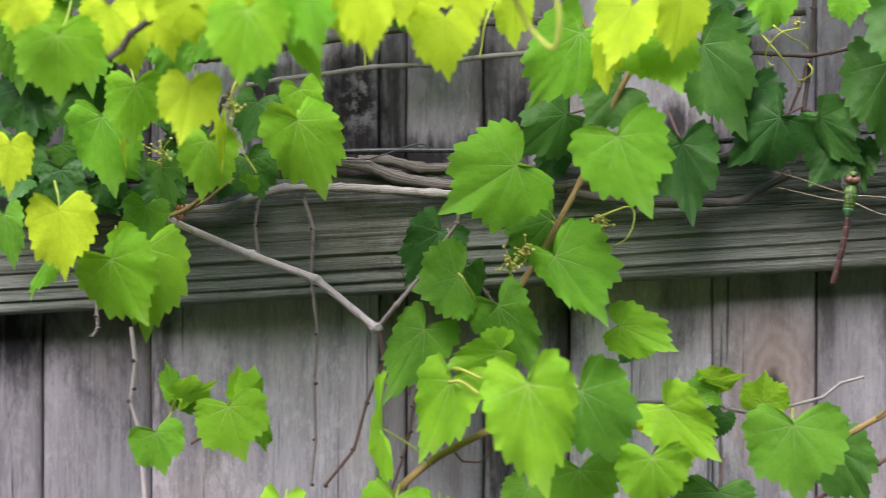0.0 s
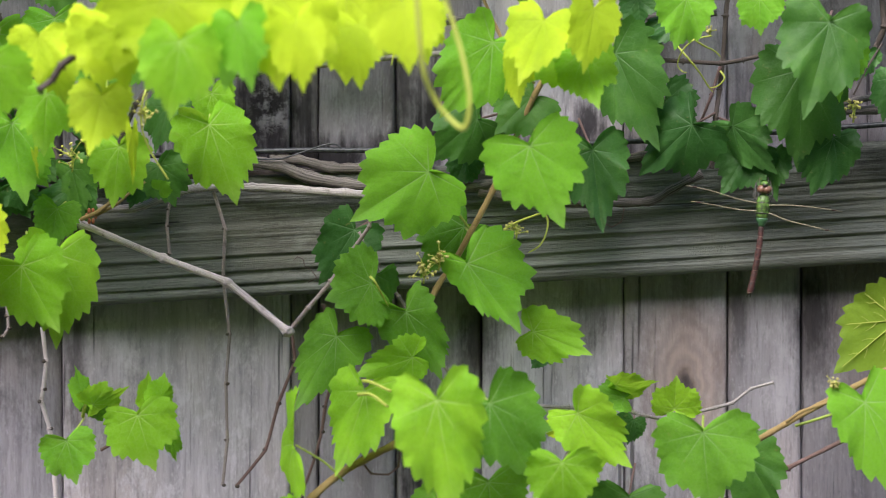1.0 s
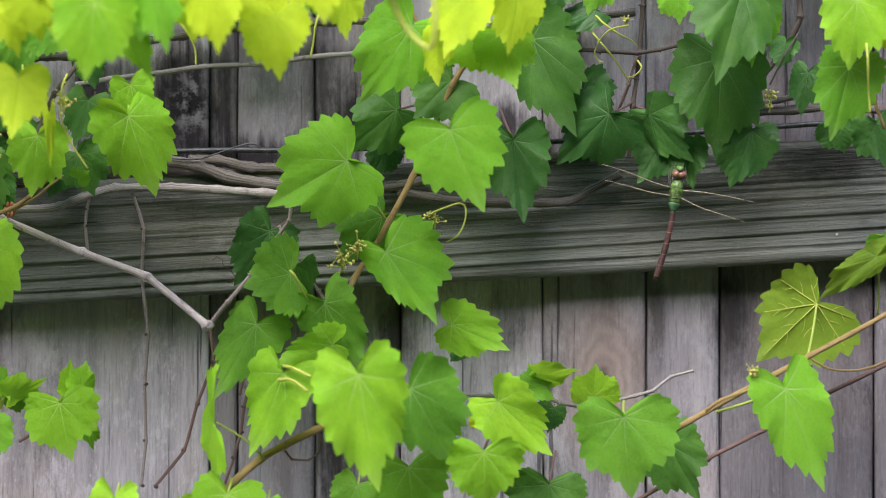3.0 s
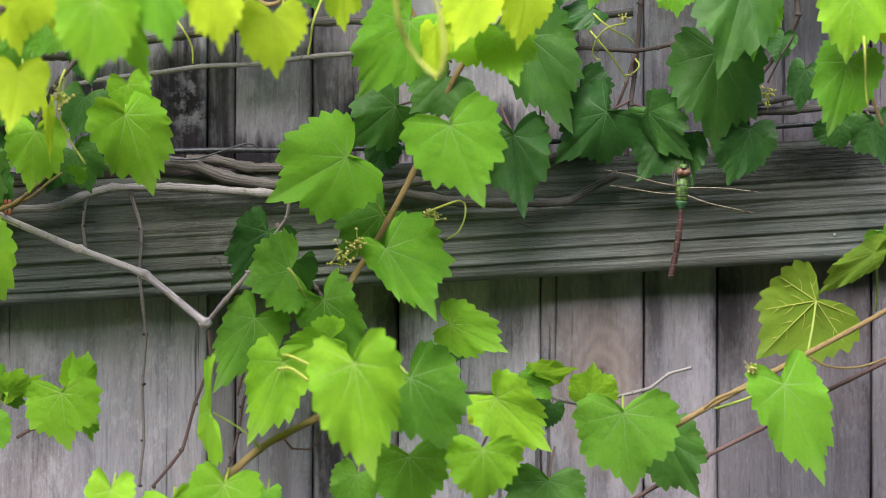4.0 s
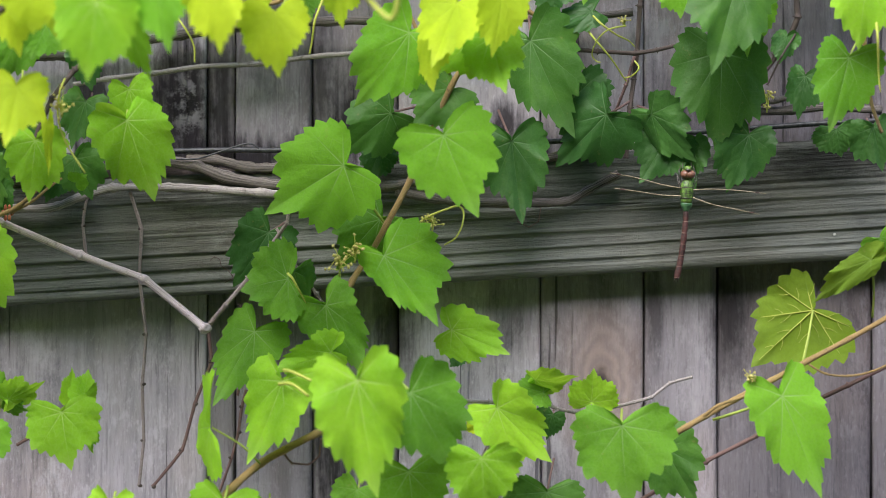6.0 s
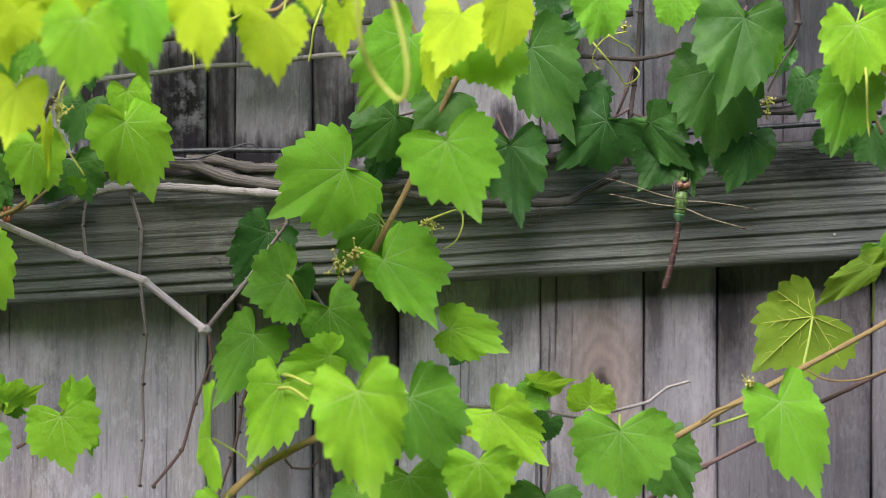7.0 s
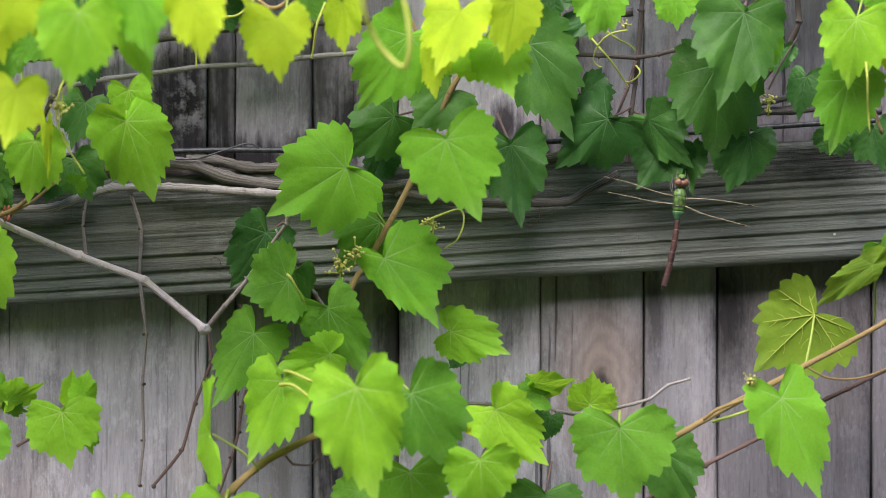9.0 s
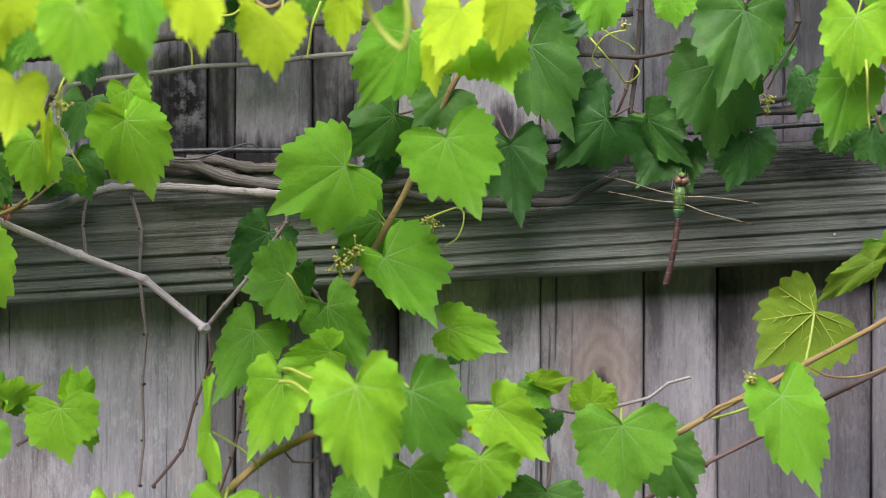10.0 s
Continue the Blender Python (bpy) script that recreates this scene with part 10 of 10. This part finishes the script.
    for ob, rows in zip(side_leaves, (
            [(0, 0.0, -0.0, 0.0), (0.5, -0.0, -0.0, 0.0), (1, 0.6, -1.2, 0.0), (1.5, 0.0, -1.2, 0.0), (2, 1.2, -1.8, 0.0), (2.5, 0.4, 1.8, 0.0), (4, 0.4, 1.4, 0.0), (4.5, 0.4, 0.7, 0.0), (5, 0.4, 2.7, 0.0), (5.5, 0.4, 1.3, 0.0), (7, 0.4, -0.3, 0.0), (7.5, 0.4, -0.1, 0.0), (8, 0.4, 0.2, 0.0), (8.5, 0.4, 0.1, 0.0), (9, 0.4, -0.1, 0.0), (9.5, 0.4, -0.3, 0.0), (10, 0.4, 0.1, 0.0)],
            [(0, 0.0, -0.0, 0.0), (0.5, -0.6, 0.6, 0.0), (1, -0.6, -1.2, 0.0), (1.5, 1.1, -1.8, -0.9), (2, -0.6, -1.8, 2.9), (2.5, -0.0, -1.2, 3.6), (4, 4.6, 5.1, 10.3), (4.5, -0.1, 5.4, 2.6), (5, 2.8, 9.8, 7.9), (5.5, 4.6, -0.2, 8.3), (7, 4.0, -3.8, 6.7), (7.5, 2.8, -1.9, 4.9), (8, 4.0, 5.2, 10.1), (8.5, 4.6, 1.1, 9.8), (9, 4.6, -1.9, 8.7), (9.5, 4.0, -2.0, 7.6), (10, 3.4, 0.5, 7.2)],
            [(0, 0.0, -0.0, 0.0), (0.5, 0.0, -0.0, 0.0), (1, 0.0, -0.0, 0.0), (1.5, 0.0, -0.0, 0.0), (2, 0.0, -0.0, 0.0), (2.5, 0.0, -0.0, 0.0), (4, 0.0, -0.0, 0.0), (4.5, 0.0, -0.0, 0.0), (5, 0.0, -0.0, 0.0), (5.5, 0.0, -0.0, 0.0), (7, 0.0, -0.0, 0.0), (7.5, 0.0, -0.0, 0.0), (8, 0.0, -0.0, 0.0), (8.5, 0.0, -0.0, 0.0), (9, 0.0, -0.0, 0.0), (9.5, 0.0, -0.0, 0.0), (10, 0.0, -0.0, 0.0)],
            [(0, 0.0, -0.0, 0.0), (0.5, 0.0, -0.0, 0.0), (1, 0.0, -0.0, 0.0), (1.5, 0.0, -0.0, 0.0), (2, 0.0, -0.0, 0.0), (2.5, 0.0, -0.0, 0.0), (4, 0.0, -0.0, 0.0), (4.5, 0.0, -0.0, 0.0), (5, 0.0, -0.0, 0.0), (5.5, 0.0, -0.0, 0.0), (7, 0.0, -0.0, 0.0), (7.5, 0.0, -0.0, 0.0), (8, 0.0, -0.0, 0.0), (8.5, 0.0, -0.0, 0.0), (9, 0.0, -0.0, 0.0), (9.5, 0.0, -0.0, 0.0), (10, 0.0, -0.0, 0.0)],
            [(0, 0.0, -0.0, 0.0), (0.5, 0.0, -0.0, 0.0), (1, 0.0, -0.0, 0.0), (1.5, 0.0, -0.0, 0.0), (2, 0.0, -0.0, 0.0), (2.5, 0.0, -0.0, 0.0), (4, 0.0, -0.0, 0.0), (4.5, 0.0, -0.0, 0.0), (5, 0.0, -0.0, 0.0), (5.5, 0.0, -0.0, 0.0), (7, 0.0, -0.0, 0.0), (7.5, 0.0, -0.0, 0.0), (8, 0.0, -0.0, 0.0), (8.5, 0.0, -0.0, 0.0), (9, 0.0, -0.0, 0.0), (9.5, 0.0, -0.0, 0.0), (10, 0.0, -0.0, 0.0)],
            [(0, 0.0, -0.0, 0.0), (0.5, -0.6, 0.6, 0.0), (1, -0.6, -1.2, 0.0), (1.5, 1.2, -1.8, 0.0), (2, -0.6, -1.8, 0.0), (2.5, -0.0, -1.2, 0.0), (4, 4.6, 5.1, 0.0), (4.5, -0.1, 5.5, 0.0), (5, 2.9, 9.8, 0.0), (5.5, 4.6, -0.2, 0.0), (7, 4.1, -3.8, 0.0), (7.5, 2.9, -1.9, 0.0), (8, 4.1, 5.2, 0.0), (8.5, 4.6, 1.1, 0.0), (9, 4.6, -1.9, 0.0), (9.5, 4.1, -2.0, 0.0), (10, 3.4, 0.5, 0.0)],
            [(0, 0.0, -0.0, 0.0), (0.5, -0.6, 0.6, 0.0), (1, -0.6, -1.2, 0.0), (1.5, 1.2, -1.8, 0.0), (2, -0.6, -1.8, 0.0), (2.5, -0.0, -1.2, 0.0), (4, 4.6, 5.1, 0.0), (4.5, -0.1, 5.4, 0.0), (5, 2.9, 9.8, 0.0), (5.5, 4.6, -0.2, 0.0), (7, 4.0, -3.8, 0.0), (7.5, 2.9, -1.9, 0.0), (8, 4.0, 5.2, 0.0), (8.5, 4.6, 1.1, 0.0), (9, 4.6, -1.9, 0.0), (9.5, 4.0, -2.0, 0.0), (10, 3.4, 0.5, 0.0)],
            [(0, 0.0, -0.0, 0.0), (0.5, -0.6, 0.6, 0.0), (1, -0.6, -1.2, 0.0), (1.5, 2.4, -3.6, 0.0), (2, -1.8, -3.0, 0.0), (2.5, -1.8, -1.8, 0.0), (4, -0.2, 2.8, 0.0), (4.5, -0.2, 1.6, 0.0), (5, -0.2, 5.4, 0.0), (5.5, -0.2, 2.6, 0.0), (7, -0.2, -0.5, 0.0), (7.5, -0.2, 0.0, 0.0), (8, -0.2, 0.5, 0.0), (8.5, -0.2, 0.3, 0.0), (9, -0.2, 0.0, 0.0), (9.5, -0.2, -0.5, 0.0), (10, -0.2, 0.3, 0.0)],
    )):
        sway(ob, rows)
    sway(hanging_shoot, [(0, 0.0, -3.5, 0.0), (0.5, 4.2, -2.1, 0.0), (1, 12.6, -23.8, 0.0), (1.5, -2.5, -58.9, 0.0), (2, -6.3, -34.0, 0.0), (2.25, -2.0, -24.0, 0.0), (2.5, 3.2, -1.1, 0.0), (4, 13.3, -0.0, 0.0), (4.5, 0.0, -0.0, 0.0), (5, 0.0, 29.8, 0.0), (5.5, 14.7, 12.3, 0.0), (7, 4.9, -10.2, 0.0), (7.5, 2.8, -21.0, 0.0), (8, 11.6, -17.2, 0.0), (8.5, -3.5, -7.0, 0.0), (9, 2.1, -5.6, 0.0), (9.5, 1.1, -7.0, 0.0), (10, 1.8, -2.8, 0.0)])
    for ob, rows in zip(hanging_leaves, (
            [(0, 0.0, -0.0, 0.0), (0.5, -0.2, -0.1, 0.0), (1, -0.7, 1.1, 0.0), (1.5, 0.1, 3.1, 0.0), (2, 0.4, 1.7, 0.0), (2.5, -0.2, -0.1, 0.0), (4, -0.7, -0.2, 0.0), (4.5, 0.0, -0.2, 0.0), (5, 0.0, -1.8, 0.0), (5.5, -0.8, -0.9, 0.0), (7, -0.3, 0.4, 0.0), (7.5, -0.2, 1.0, 0.0), (8, -0.6, 0.8, 0.0), (8.5, 0.2, 0.2, 0.0), (9, -0.1, 0.1, 0.0), (9.5, -0.1, 0.2, 0.0), (10, -0.1, -0.0, 0.0)],
            [(0, 0.0, -0.0, 0.0), (0.5, -0.1, -0.0, 0.0), (1, -0.3, 0.6, 0.0), (1.5, 0.1, 1.5, 0.0), (2, 0.2, 0.8, 0.0), (2.5, -0.1, -0.1, 0.0), (4, -0.4, -0.1, 0.0), (4.5, 0.0, -0.1, 0.0), (5, 0.0, -0.9, 0.0), (5.5, -0.4, -0.4, 0.0), (7, -0.1, 0.2, 0.0), (7.5, -0.1, 0.5, 0.0), (8, -0.3, 0.4, 0.0), (8.5, 0.1, 0.1, 0.0), (9, -0.1, 0.1, 0.0), (9.5, -0.0, 0.1, 0.0), (10, -0.0, -0.0, 0.0)],
            [(0, 0.0, -0.0, 0.0), (0.5, -0.3, -0.1, 0.0), (1, -0.9, 1.5, 0.0), (1.5, 0.2, 4.1, 0.0), (2, 0.5, 2.3, 0.0), (2.5, -0.2, -0.2, 0.0), (4, -1.0, -0.3, 0.0), (4.5, 0.0, -0.3, 0.0), (5, 0.0, -2.5, 0.0), (5.5, -1.1, -1.2, 0.0), (7, -0.4, 0.5, 0.0), (7.5, -0.2, 1.3, 0.0), (8, -0.9, 1.0, 0.0), (8.5, 0.3, 0.3, 0.0), (9, -0.2, 0.2, 0.0), (9.5, -0.1, 0.3, 0.0), (10, -0.1, -0.1, 0.0)],
            [(0, 0.0, -0.0, 0.0), (0.5, -0.4, -0.1, 0.0), (1, -1.3, 2.1, 0.0), (1.5, 0.3, 5.8, 0.0), (2, 0.7, 3.2, 0.0), (2.5, -0.3, -0.3, 0.0), (4, -1.4, -0.4, 0.0), (4.5, 0.0, -0.4, 0.0), (5, 0.0, -3.5, 0.0), (5.5, -1.5, -1.6, 0.0), (7, -0.5, 0.7, 0.0), (7.5, -0.3, 1.8, 0.0), (8, -1.2, 1.4, 0.0), (8.5, 0.4, 0.4, 0.0), (9, -0.2, 0.2, 0.0), (9.5, -0.1, 0.4, 0.0), (10, -0.2, -0.1, 0.0)],
            [(0, 0.0, -0.0, 0.0), (0.5, -0.2, -0.1, 0.0), (1, -0.7, 1.1, 0.0), (1.5, 0.1, 3.1, 0.0), (2, 0.4, 1.7, 0.0), (2.5, -0.2, -0.1, 0.0), (4, -0.7, -0.2, 0.0), (4.5, 0.0, -0.2, 0.0), (5, 0.0, -1.8, 0.0), (5.5, -0.8, -0.9, 0.0), (7, -0.3, 0.4, 0.0), (7.5, -0.2, 1.0, 0.0), (8, -0.6, 0.8, 0.0), (8.5, 0.2, 0.2, 0.0), (9, -0.1, 0.1, 0.0), (9.5, -0.1, 0.2, 0.0), (10, -0.1, -0.0, 0.0)],
            [(0, 0.0, -0.0, 0.0), (0.5, -0.7, -0.2, 0.0), (1, -2.2, 3.6, 0.0), (1.5, 0.4, 9.8, 0.0), (2, 1.1, 5.4, 0.0), (2.5, -0.6, -0.4, 0.0), (4, -2.4, -0.6, 0.0), (4.5, 0.0, -0.6, 0.0), (5, 0.0, -5.9, 0.0), (5.5, -2.6, -2.8, 0.0), (7, -0.9, 1.2, 0.0), (7.5, -0.5, 3.1, 0.0), (8, -2.0, 2.4, 0.0), (8.5, 0.6, 0.6, 0.0), (9, -0.4, 0.4, 0.0), (9.5, -0.2, 0.6, 0.0), (10, -0.3, -0.1, 0.0)],
            [(0, 0.0, -0.0, 0.0), (0.5, -0.3, -0.1, 0.0), (1, -0.9, 1.5, 0.0), (1.5, 0.2, 4.1, 0.0), (2, 0.5, 2.3, 0.0), (2.5, -0.2, -0.2, 0.0), (4, -1.0, -0.3, 0.0), (4.5, 0.0, -0.3, 0.0), (5, 0.0, -2.5, 0.0), (5.5, -1.1, -1.2, 0.0), (7, -0.4, 0.5, 0.0), (7.5, -0.2, 1.3, 0.0), (8, -0.9, 1.0, 0.0), (8.5, 0.3, 0.3, 0.0), (9, -0.2, 0.2, 0.0), (9.5, -0.1, 0.3, 0.0), (10, -0.1, -0.1, 0.0)],
            [(0, 0.0, -0.0, 0.0), (0.5, -0.7, -0.2, 0.0), (1, -2.0, 3.2, 0.0), (1.5, 0.4, 8.6, 0.0), (2, 1.0, 4.7, 0.0), (2.5, -0.5, -0.4, 0.0), (4, -2.1, -0.5, 0.0), (4.5, 0.0, -0.5, 0.0), (5, 0.0, -5.2, 0.0), (5.5, -2.3, -2.5, 0.0), (7, -0.8, 1.0, 0.0), (7.5, -0.4, 2.7, 0.0), (8, -1.8, 2.1, 0.0), (8.5, 0.5, 0.5, 0.0), (9, -0.3, 0.3, 0.0), (9.5, -0.2, 0.5, 0.0), (10, -0.3, -0.1, 0.0)],
            [(0, 0.0, -0.0, 0.0), (0.5, 0.0, -0.0, 0.0), (1, 0.1, -0.1, 0.0), (1.5, -0.0, -0.3, 0.0), (2, -0.0, -0.2, 0.0), (2.5, 0.0, -0.0, 0.0), (4, 0.1, -0.0, 0.0), (4.5, 0.0, -0.0, 0.0), (5, 0.0, 0.1, 0.0), (5.5, 0.1, 0.1, 0.0), (7, 0.0, -0.0, 0.0), (7.5, 0.0, -0.1, 0.0), (8, 0.1, -0.1, 0.0), (8.5, -0.0, -0.0, 0.0), (9, 0.0, -0.0, 0.0), (9.5, 0.0, -0.0, 0.0), (10, 0.0, -0.0, 0.0)],
            [(0, 0.0, -0.0, 0.0), (0.5, 0.0, -0.0, 0.0), (1, 0.1, -0.1, 0.0), (1.5, -0.0, -0.3, 0.0), (2, -0.0, -0.2, 0.0), (2.5, 0.0, -0.0, 0.0), (4, 0.1, -0.0, 0.0), (4.5, 0.0, -0.0, 0.0), (5, 0.0, 0.1, 0.0), (5.5, 0.1, 0.1, 0.0), (7, 0.0, -0.0, 0.0), (7.5, 0.0, -0.1, 0.0), (8, 0.1, -0.1, 0.0), (8.5, -0.0, -0.0, 0.0), (9, 0.0, -0.0, 0.0), (9.5, 0.0, -0.0, 0.0), (10, 0.0, -0.0, 0.0)],
            [(0, 0.0, -0.0, 0.0), (0.5, 0.0, -0.0, 0.0), (1, 0.1, -0.2, 0.0), (1.5, -0.0, -0.5, 0.0), (2, -0.1, -0.3, 0.0), (2.5, 0.0, -0.0, 0.0), (4, 0.1, -0.0, 0.0), (4.5, 0.0, -0.0, 0.0), (5, 0.0, 0.3, 0.0), (5.5, 0.1, 0.1, 0.0), (7, 0.0, -0.1, 0.0), (7.5, 0.0, -0.2, 0.0), (8, 0.1, -0.2, 0.0), (8.5, -0.0, -0.1, 0.0), (9, 0.0, -0.1, 0.0), (9.5, 0.0, -0.1, 0.0), (10, 0.0, -0.0, 0.0)],
            [(0, 0.0, 0.0, 0.0), (0.5, -0.0, 0.0, 0.0), (1, -0.1, 0.2, 0.0), (1.5, 0.0, 0.5, 0.0), (2, 0.1, 0.3, 0.0), (2.5, -0.0, 0.0, 0.0), (4, -0.1, -0.0, 0.0), (4.5, 0.0, -0.0, 0.0), (5, 0.0, -0.3, 0.0), (5.5, -0.1, -0.1, 0.0), (7, -0.0, 0.1, 0.0), (7.5, -0.0, 0.2, 0.0), (8, -0.1, 0.2, 0.0), (8.5, 0.0, 0.1, 0.0), (9, -0.0, 0.1, 0.0), (9.5, -0.0, 0.1, 0.0), (10, -0.0, 0.0, 0.0)],
            [(0, 0.0, 0.5, 0.0), (0.5, -0.7, 0.3, 0.0), (1, -2.0, 3.7, 0.0), (1.5, 0.4, 9.2, 0.0), (2, 1.0, 5.3, 0.0), (2.5, -0.5, 0.2, 0.0), (4, -2.1, -0.0, 0.0), (4.5, 0.0, -0.0, 0.0), (5, 0.0, -4.6, 0.0), (5.5, -2.3, -1.9, 0.0), (7, -0.8, 1.6, 0.0), (7.5, -0.4, 3.3, 0.0), (8, -1.8, 2.7, 0.0), (8.5, 0.5, 1.1, 0.0), (9, -0.3, 0.9, 0.0), (9.5, -0.2, 1.1, 0.0), (10, -0.3, 0.4, 0.0)],
            [(0, 0.0, -31.6, 0.0), (0.5, -0.0, -19.0, 0.0), (1, -0.0, -39.3, 0.0), (1.5, 0.0, -25.2, 0.0), (2, 0.0, -36.1, 0.0), (2.5, -0.0, -37.6, 0.0), (4, -0.0, -7.0, 0.0), (4.5, 0.0, -0.0, 0.0), (5, 0.0, -8.8, 0.0), (5.5, -0.0, -15.8, 0.0), (7, -0.0, -17.9, 0.0), (7.5, -0.0, -28.1, 0.0), (8, -0.0, -16.1, 0.0), (8.5, 0.0, -21.1, 0.0), (9, -0.0, -8.4, 0.0), (9.5, -0.0, -10.5, 0.0), (10, -0.0, -14.8, 0.0)],
            [(0, 0.0, -32.9, 0.0), (0.5, -0.0, -19.8, 0.0), (1, -0.0, -40.9, 0.0), (1.5, 0.0, -26.2, 0.0), (2, 0.0, -37.6, 0.0), (2.5, -0.0, -39.2, 0.0), (4, -0.0, -7.3, 0.0), (4.5, 0.0, -0.0, 0.0), (5, 0.0, -9.2, 0.0), (5.5, -0.0, -16.5, 0.0), (7, -0.0, -18.6, 0.0), (7.5, -0.0, -29.2, 0.0), (8, -0.0, -16.8, 0.0), (8.5, 0.0, -21.9, 0.0), (9, -0.0, -8.8, 0.0), (9.5, -0.0, -11.0, 0.0), (10, -0.0, -15.4, 0.0)],
            [(0, 0.0, -31.6, 0.0), (0.5, -0.0, -19.0, 0.0), (1, -0.0, -39.3, 0.0), (1.5, 0.0, -25.2, 0.0), (2, 0.0, -36.1, 0.0), (2.5, -0.0, -37.6, 0.0), (4, -0.0, -7.0, 0.0), (4.5, 0.0, -0.0, 0.0), (5, 0.0, -8.8, 0.0), (5.5, -0.0, -15.8, 0.0), (7, -0.0, -17.9, 0.0), (7.5, -0.0, -28.1, 0.0), (8, -0.0, -16.1, 0.0), (8.5, 0.0, -21.1, 0.0), (9, -0.0, -8.4, 0.0), (9.5, -0.0, -10.5, 0.0), (10, -0.0, -14.8, 0.0)],
            [(0, 0.0, -32.0, 0.0), (0.5, -0.0, -19.2, 0.0), (1, -0.0, -39.7, 0.0), (1.5, 0.0, -25.5, 0.0), (2, 0.0, -36.5, 0.0), (2.5, -0.0, -38.0, 0.0), (4, -0.0, -7.1, 0.0), (4.5, 0.0, -0.0, 0.0), (5, 0.0, -8.9, 0.0), (5.5, -0.0, -16.0, 0.0), (7, -0.0, -18.1, 0.0), (7.5, -0.0, -28.4, 0.0), (8, -0.0, -16.3, 0.0), (8.5, 0.0, -21.3, 0.0), (9, -0.0, -8.5, 0.0), (9.5, -0.0, -10.6, 0.0), (10, -0.0, -14.9, 0.0)],
            [(0, 0.0, -31.3, 0.0), (0.5, -0.0, -18.8, 0.0), (1, -0.0, -38.9, 0.0), (1.5, 0.0, -24.9, 0.0), (2, 0.0, -35.8, 0.0), (2.5, -0.0, -37.2, 0.0), (4, -0.0, -7.0, 0.0), (4.5, 0.0, -0.0, 0.0), (5, 0.0, -8.8, 0.0), (5.5, -0.0, -15.7, 0.0), (7, -0.0, -17.7, 0.0), (7.5, -0.0, -27.8, 0.0), (8, -0.0, -16.0, 0.0), (8.5, 0.0, -20.9, 0.0), (9, -0.0, -8.3, 0.0), (9.5, -0.0, -10.4, 0.0), (10, -0.0, -14.6, 0.0)],
            [(0, 0.0, -32.6, 0.0), (0.5, -0.0, -19.6, 0.0), (1, -0.0, -40.5, 0.0), (1.5, 0.0, -26.0, 0.0), (2, 0.0, -37.3, 0.0), (2.5, -0.0, -38.8, 0.0), (4, -0.0, -7.2, 0.0), (4.5, 0.0, -0.0, 0.0), (5, 0.0, -9.1, 0.0), (5.5, -0.0, -16.3, 0.0), (7, -0.0, -18.5, 0.0), (7.5, -0.0, -28.9, 0.0), (8, -0.0, -16.6, 0.0), (8.5, 0.0, -21.7, 0.0), (9, -0.0, -8.7, 0.0), (9.5, -0.0, -10.9, 0.0), (10, -0.0, -15.2, 0.0)],
            [(0, -3.7, -1.7, 0.0), (0.5, -5.8, -1.4, 0.0), (1, -17.3, -29.5, 0.0), (1.5, -11.9, -27.7, 0.0), (2, -10.2, -28.8, 0.0), (2.5, 4.7, 1.0, 0.0), (4, 16.6, -21.7, 0.0), (4.5, 0.0, -0.0, 0.0), (5, 0.0, 8.4, 0.0), (5.5, -14.3, 22.0, 0.0), (7, 3.0, -26.4, 0.0), (7.5, 8.5, -33.9, 0.0), (8, 22.4, -25.4, 0.0), (8.5, 39.7, -5.1, 0.0), (9, 7.1, -10.8, 0.0), (9.5, 7.5, -8.5, 0.0), (10, 6.4, -2.4, 0.0)],
    )):
        sway(ob, rows)

    sway(fly, [(0, -2.3, 1.8, 7.2), (0.5, -1.1, 1.2, 6.3), (1, -1.8, -4.8, 4.4), (1.5, -2.4, -11.3, 5.0), (2, -5.9, -11.3, 7.5), (2.5, -5.9, 1.8, 9.7), (4, 0.0, 7.1, 3.1), (4.5, 0.0, -0.0, 0.0), (5, -1.2, 11.3, 5.9), (5.5, 4.2, 10.1, 0.9), (7, 0.0, -1.8, 6.6), (7.5, 0.6, -1.8, 6.6), (8, -1.8, -1.2, 5.9), (8.5, 0.0, 1.2, 6.3), (9, -1.2, -0.0, 5.9), (9.5, -2.4, -1.8, 5.6), (10, -1.2, 1.2, 5.0)])


motions()
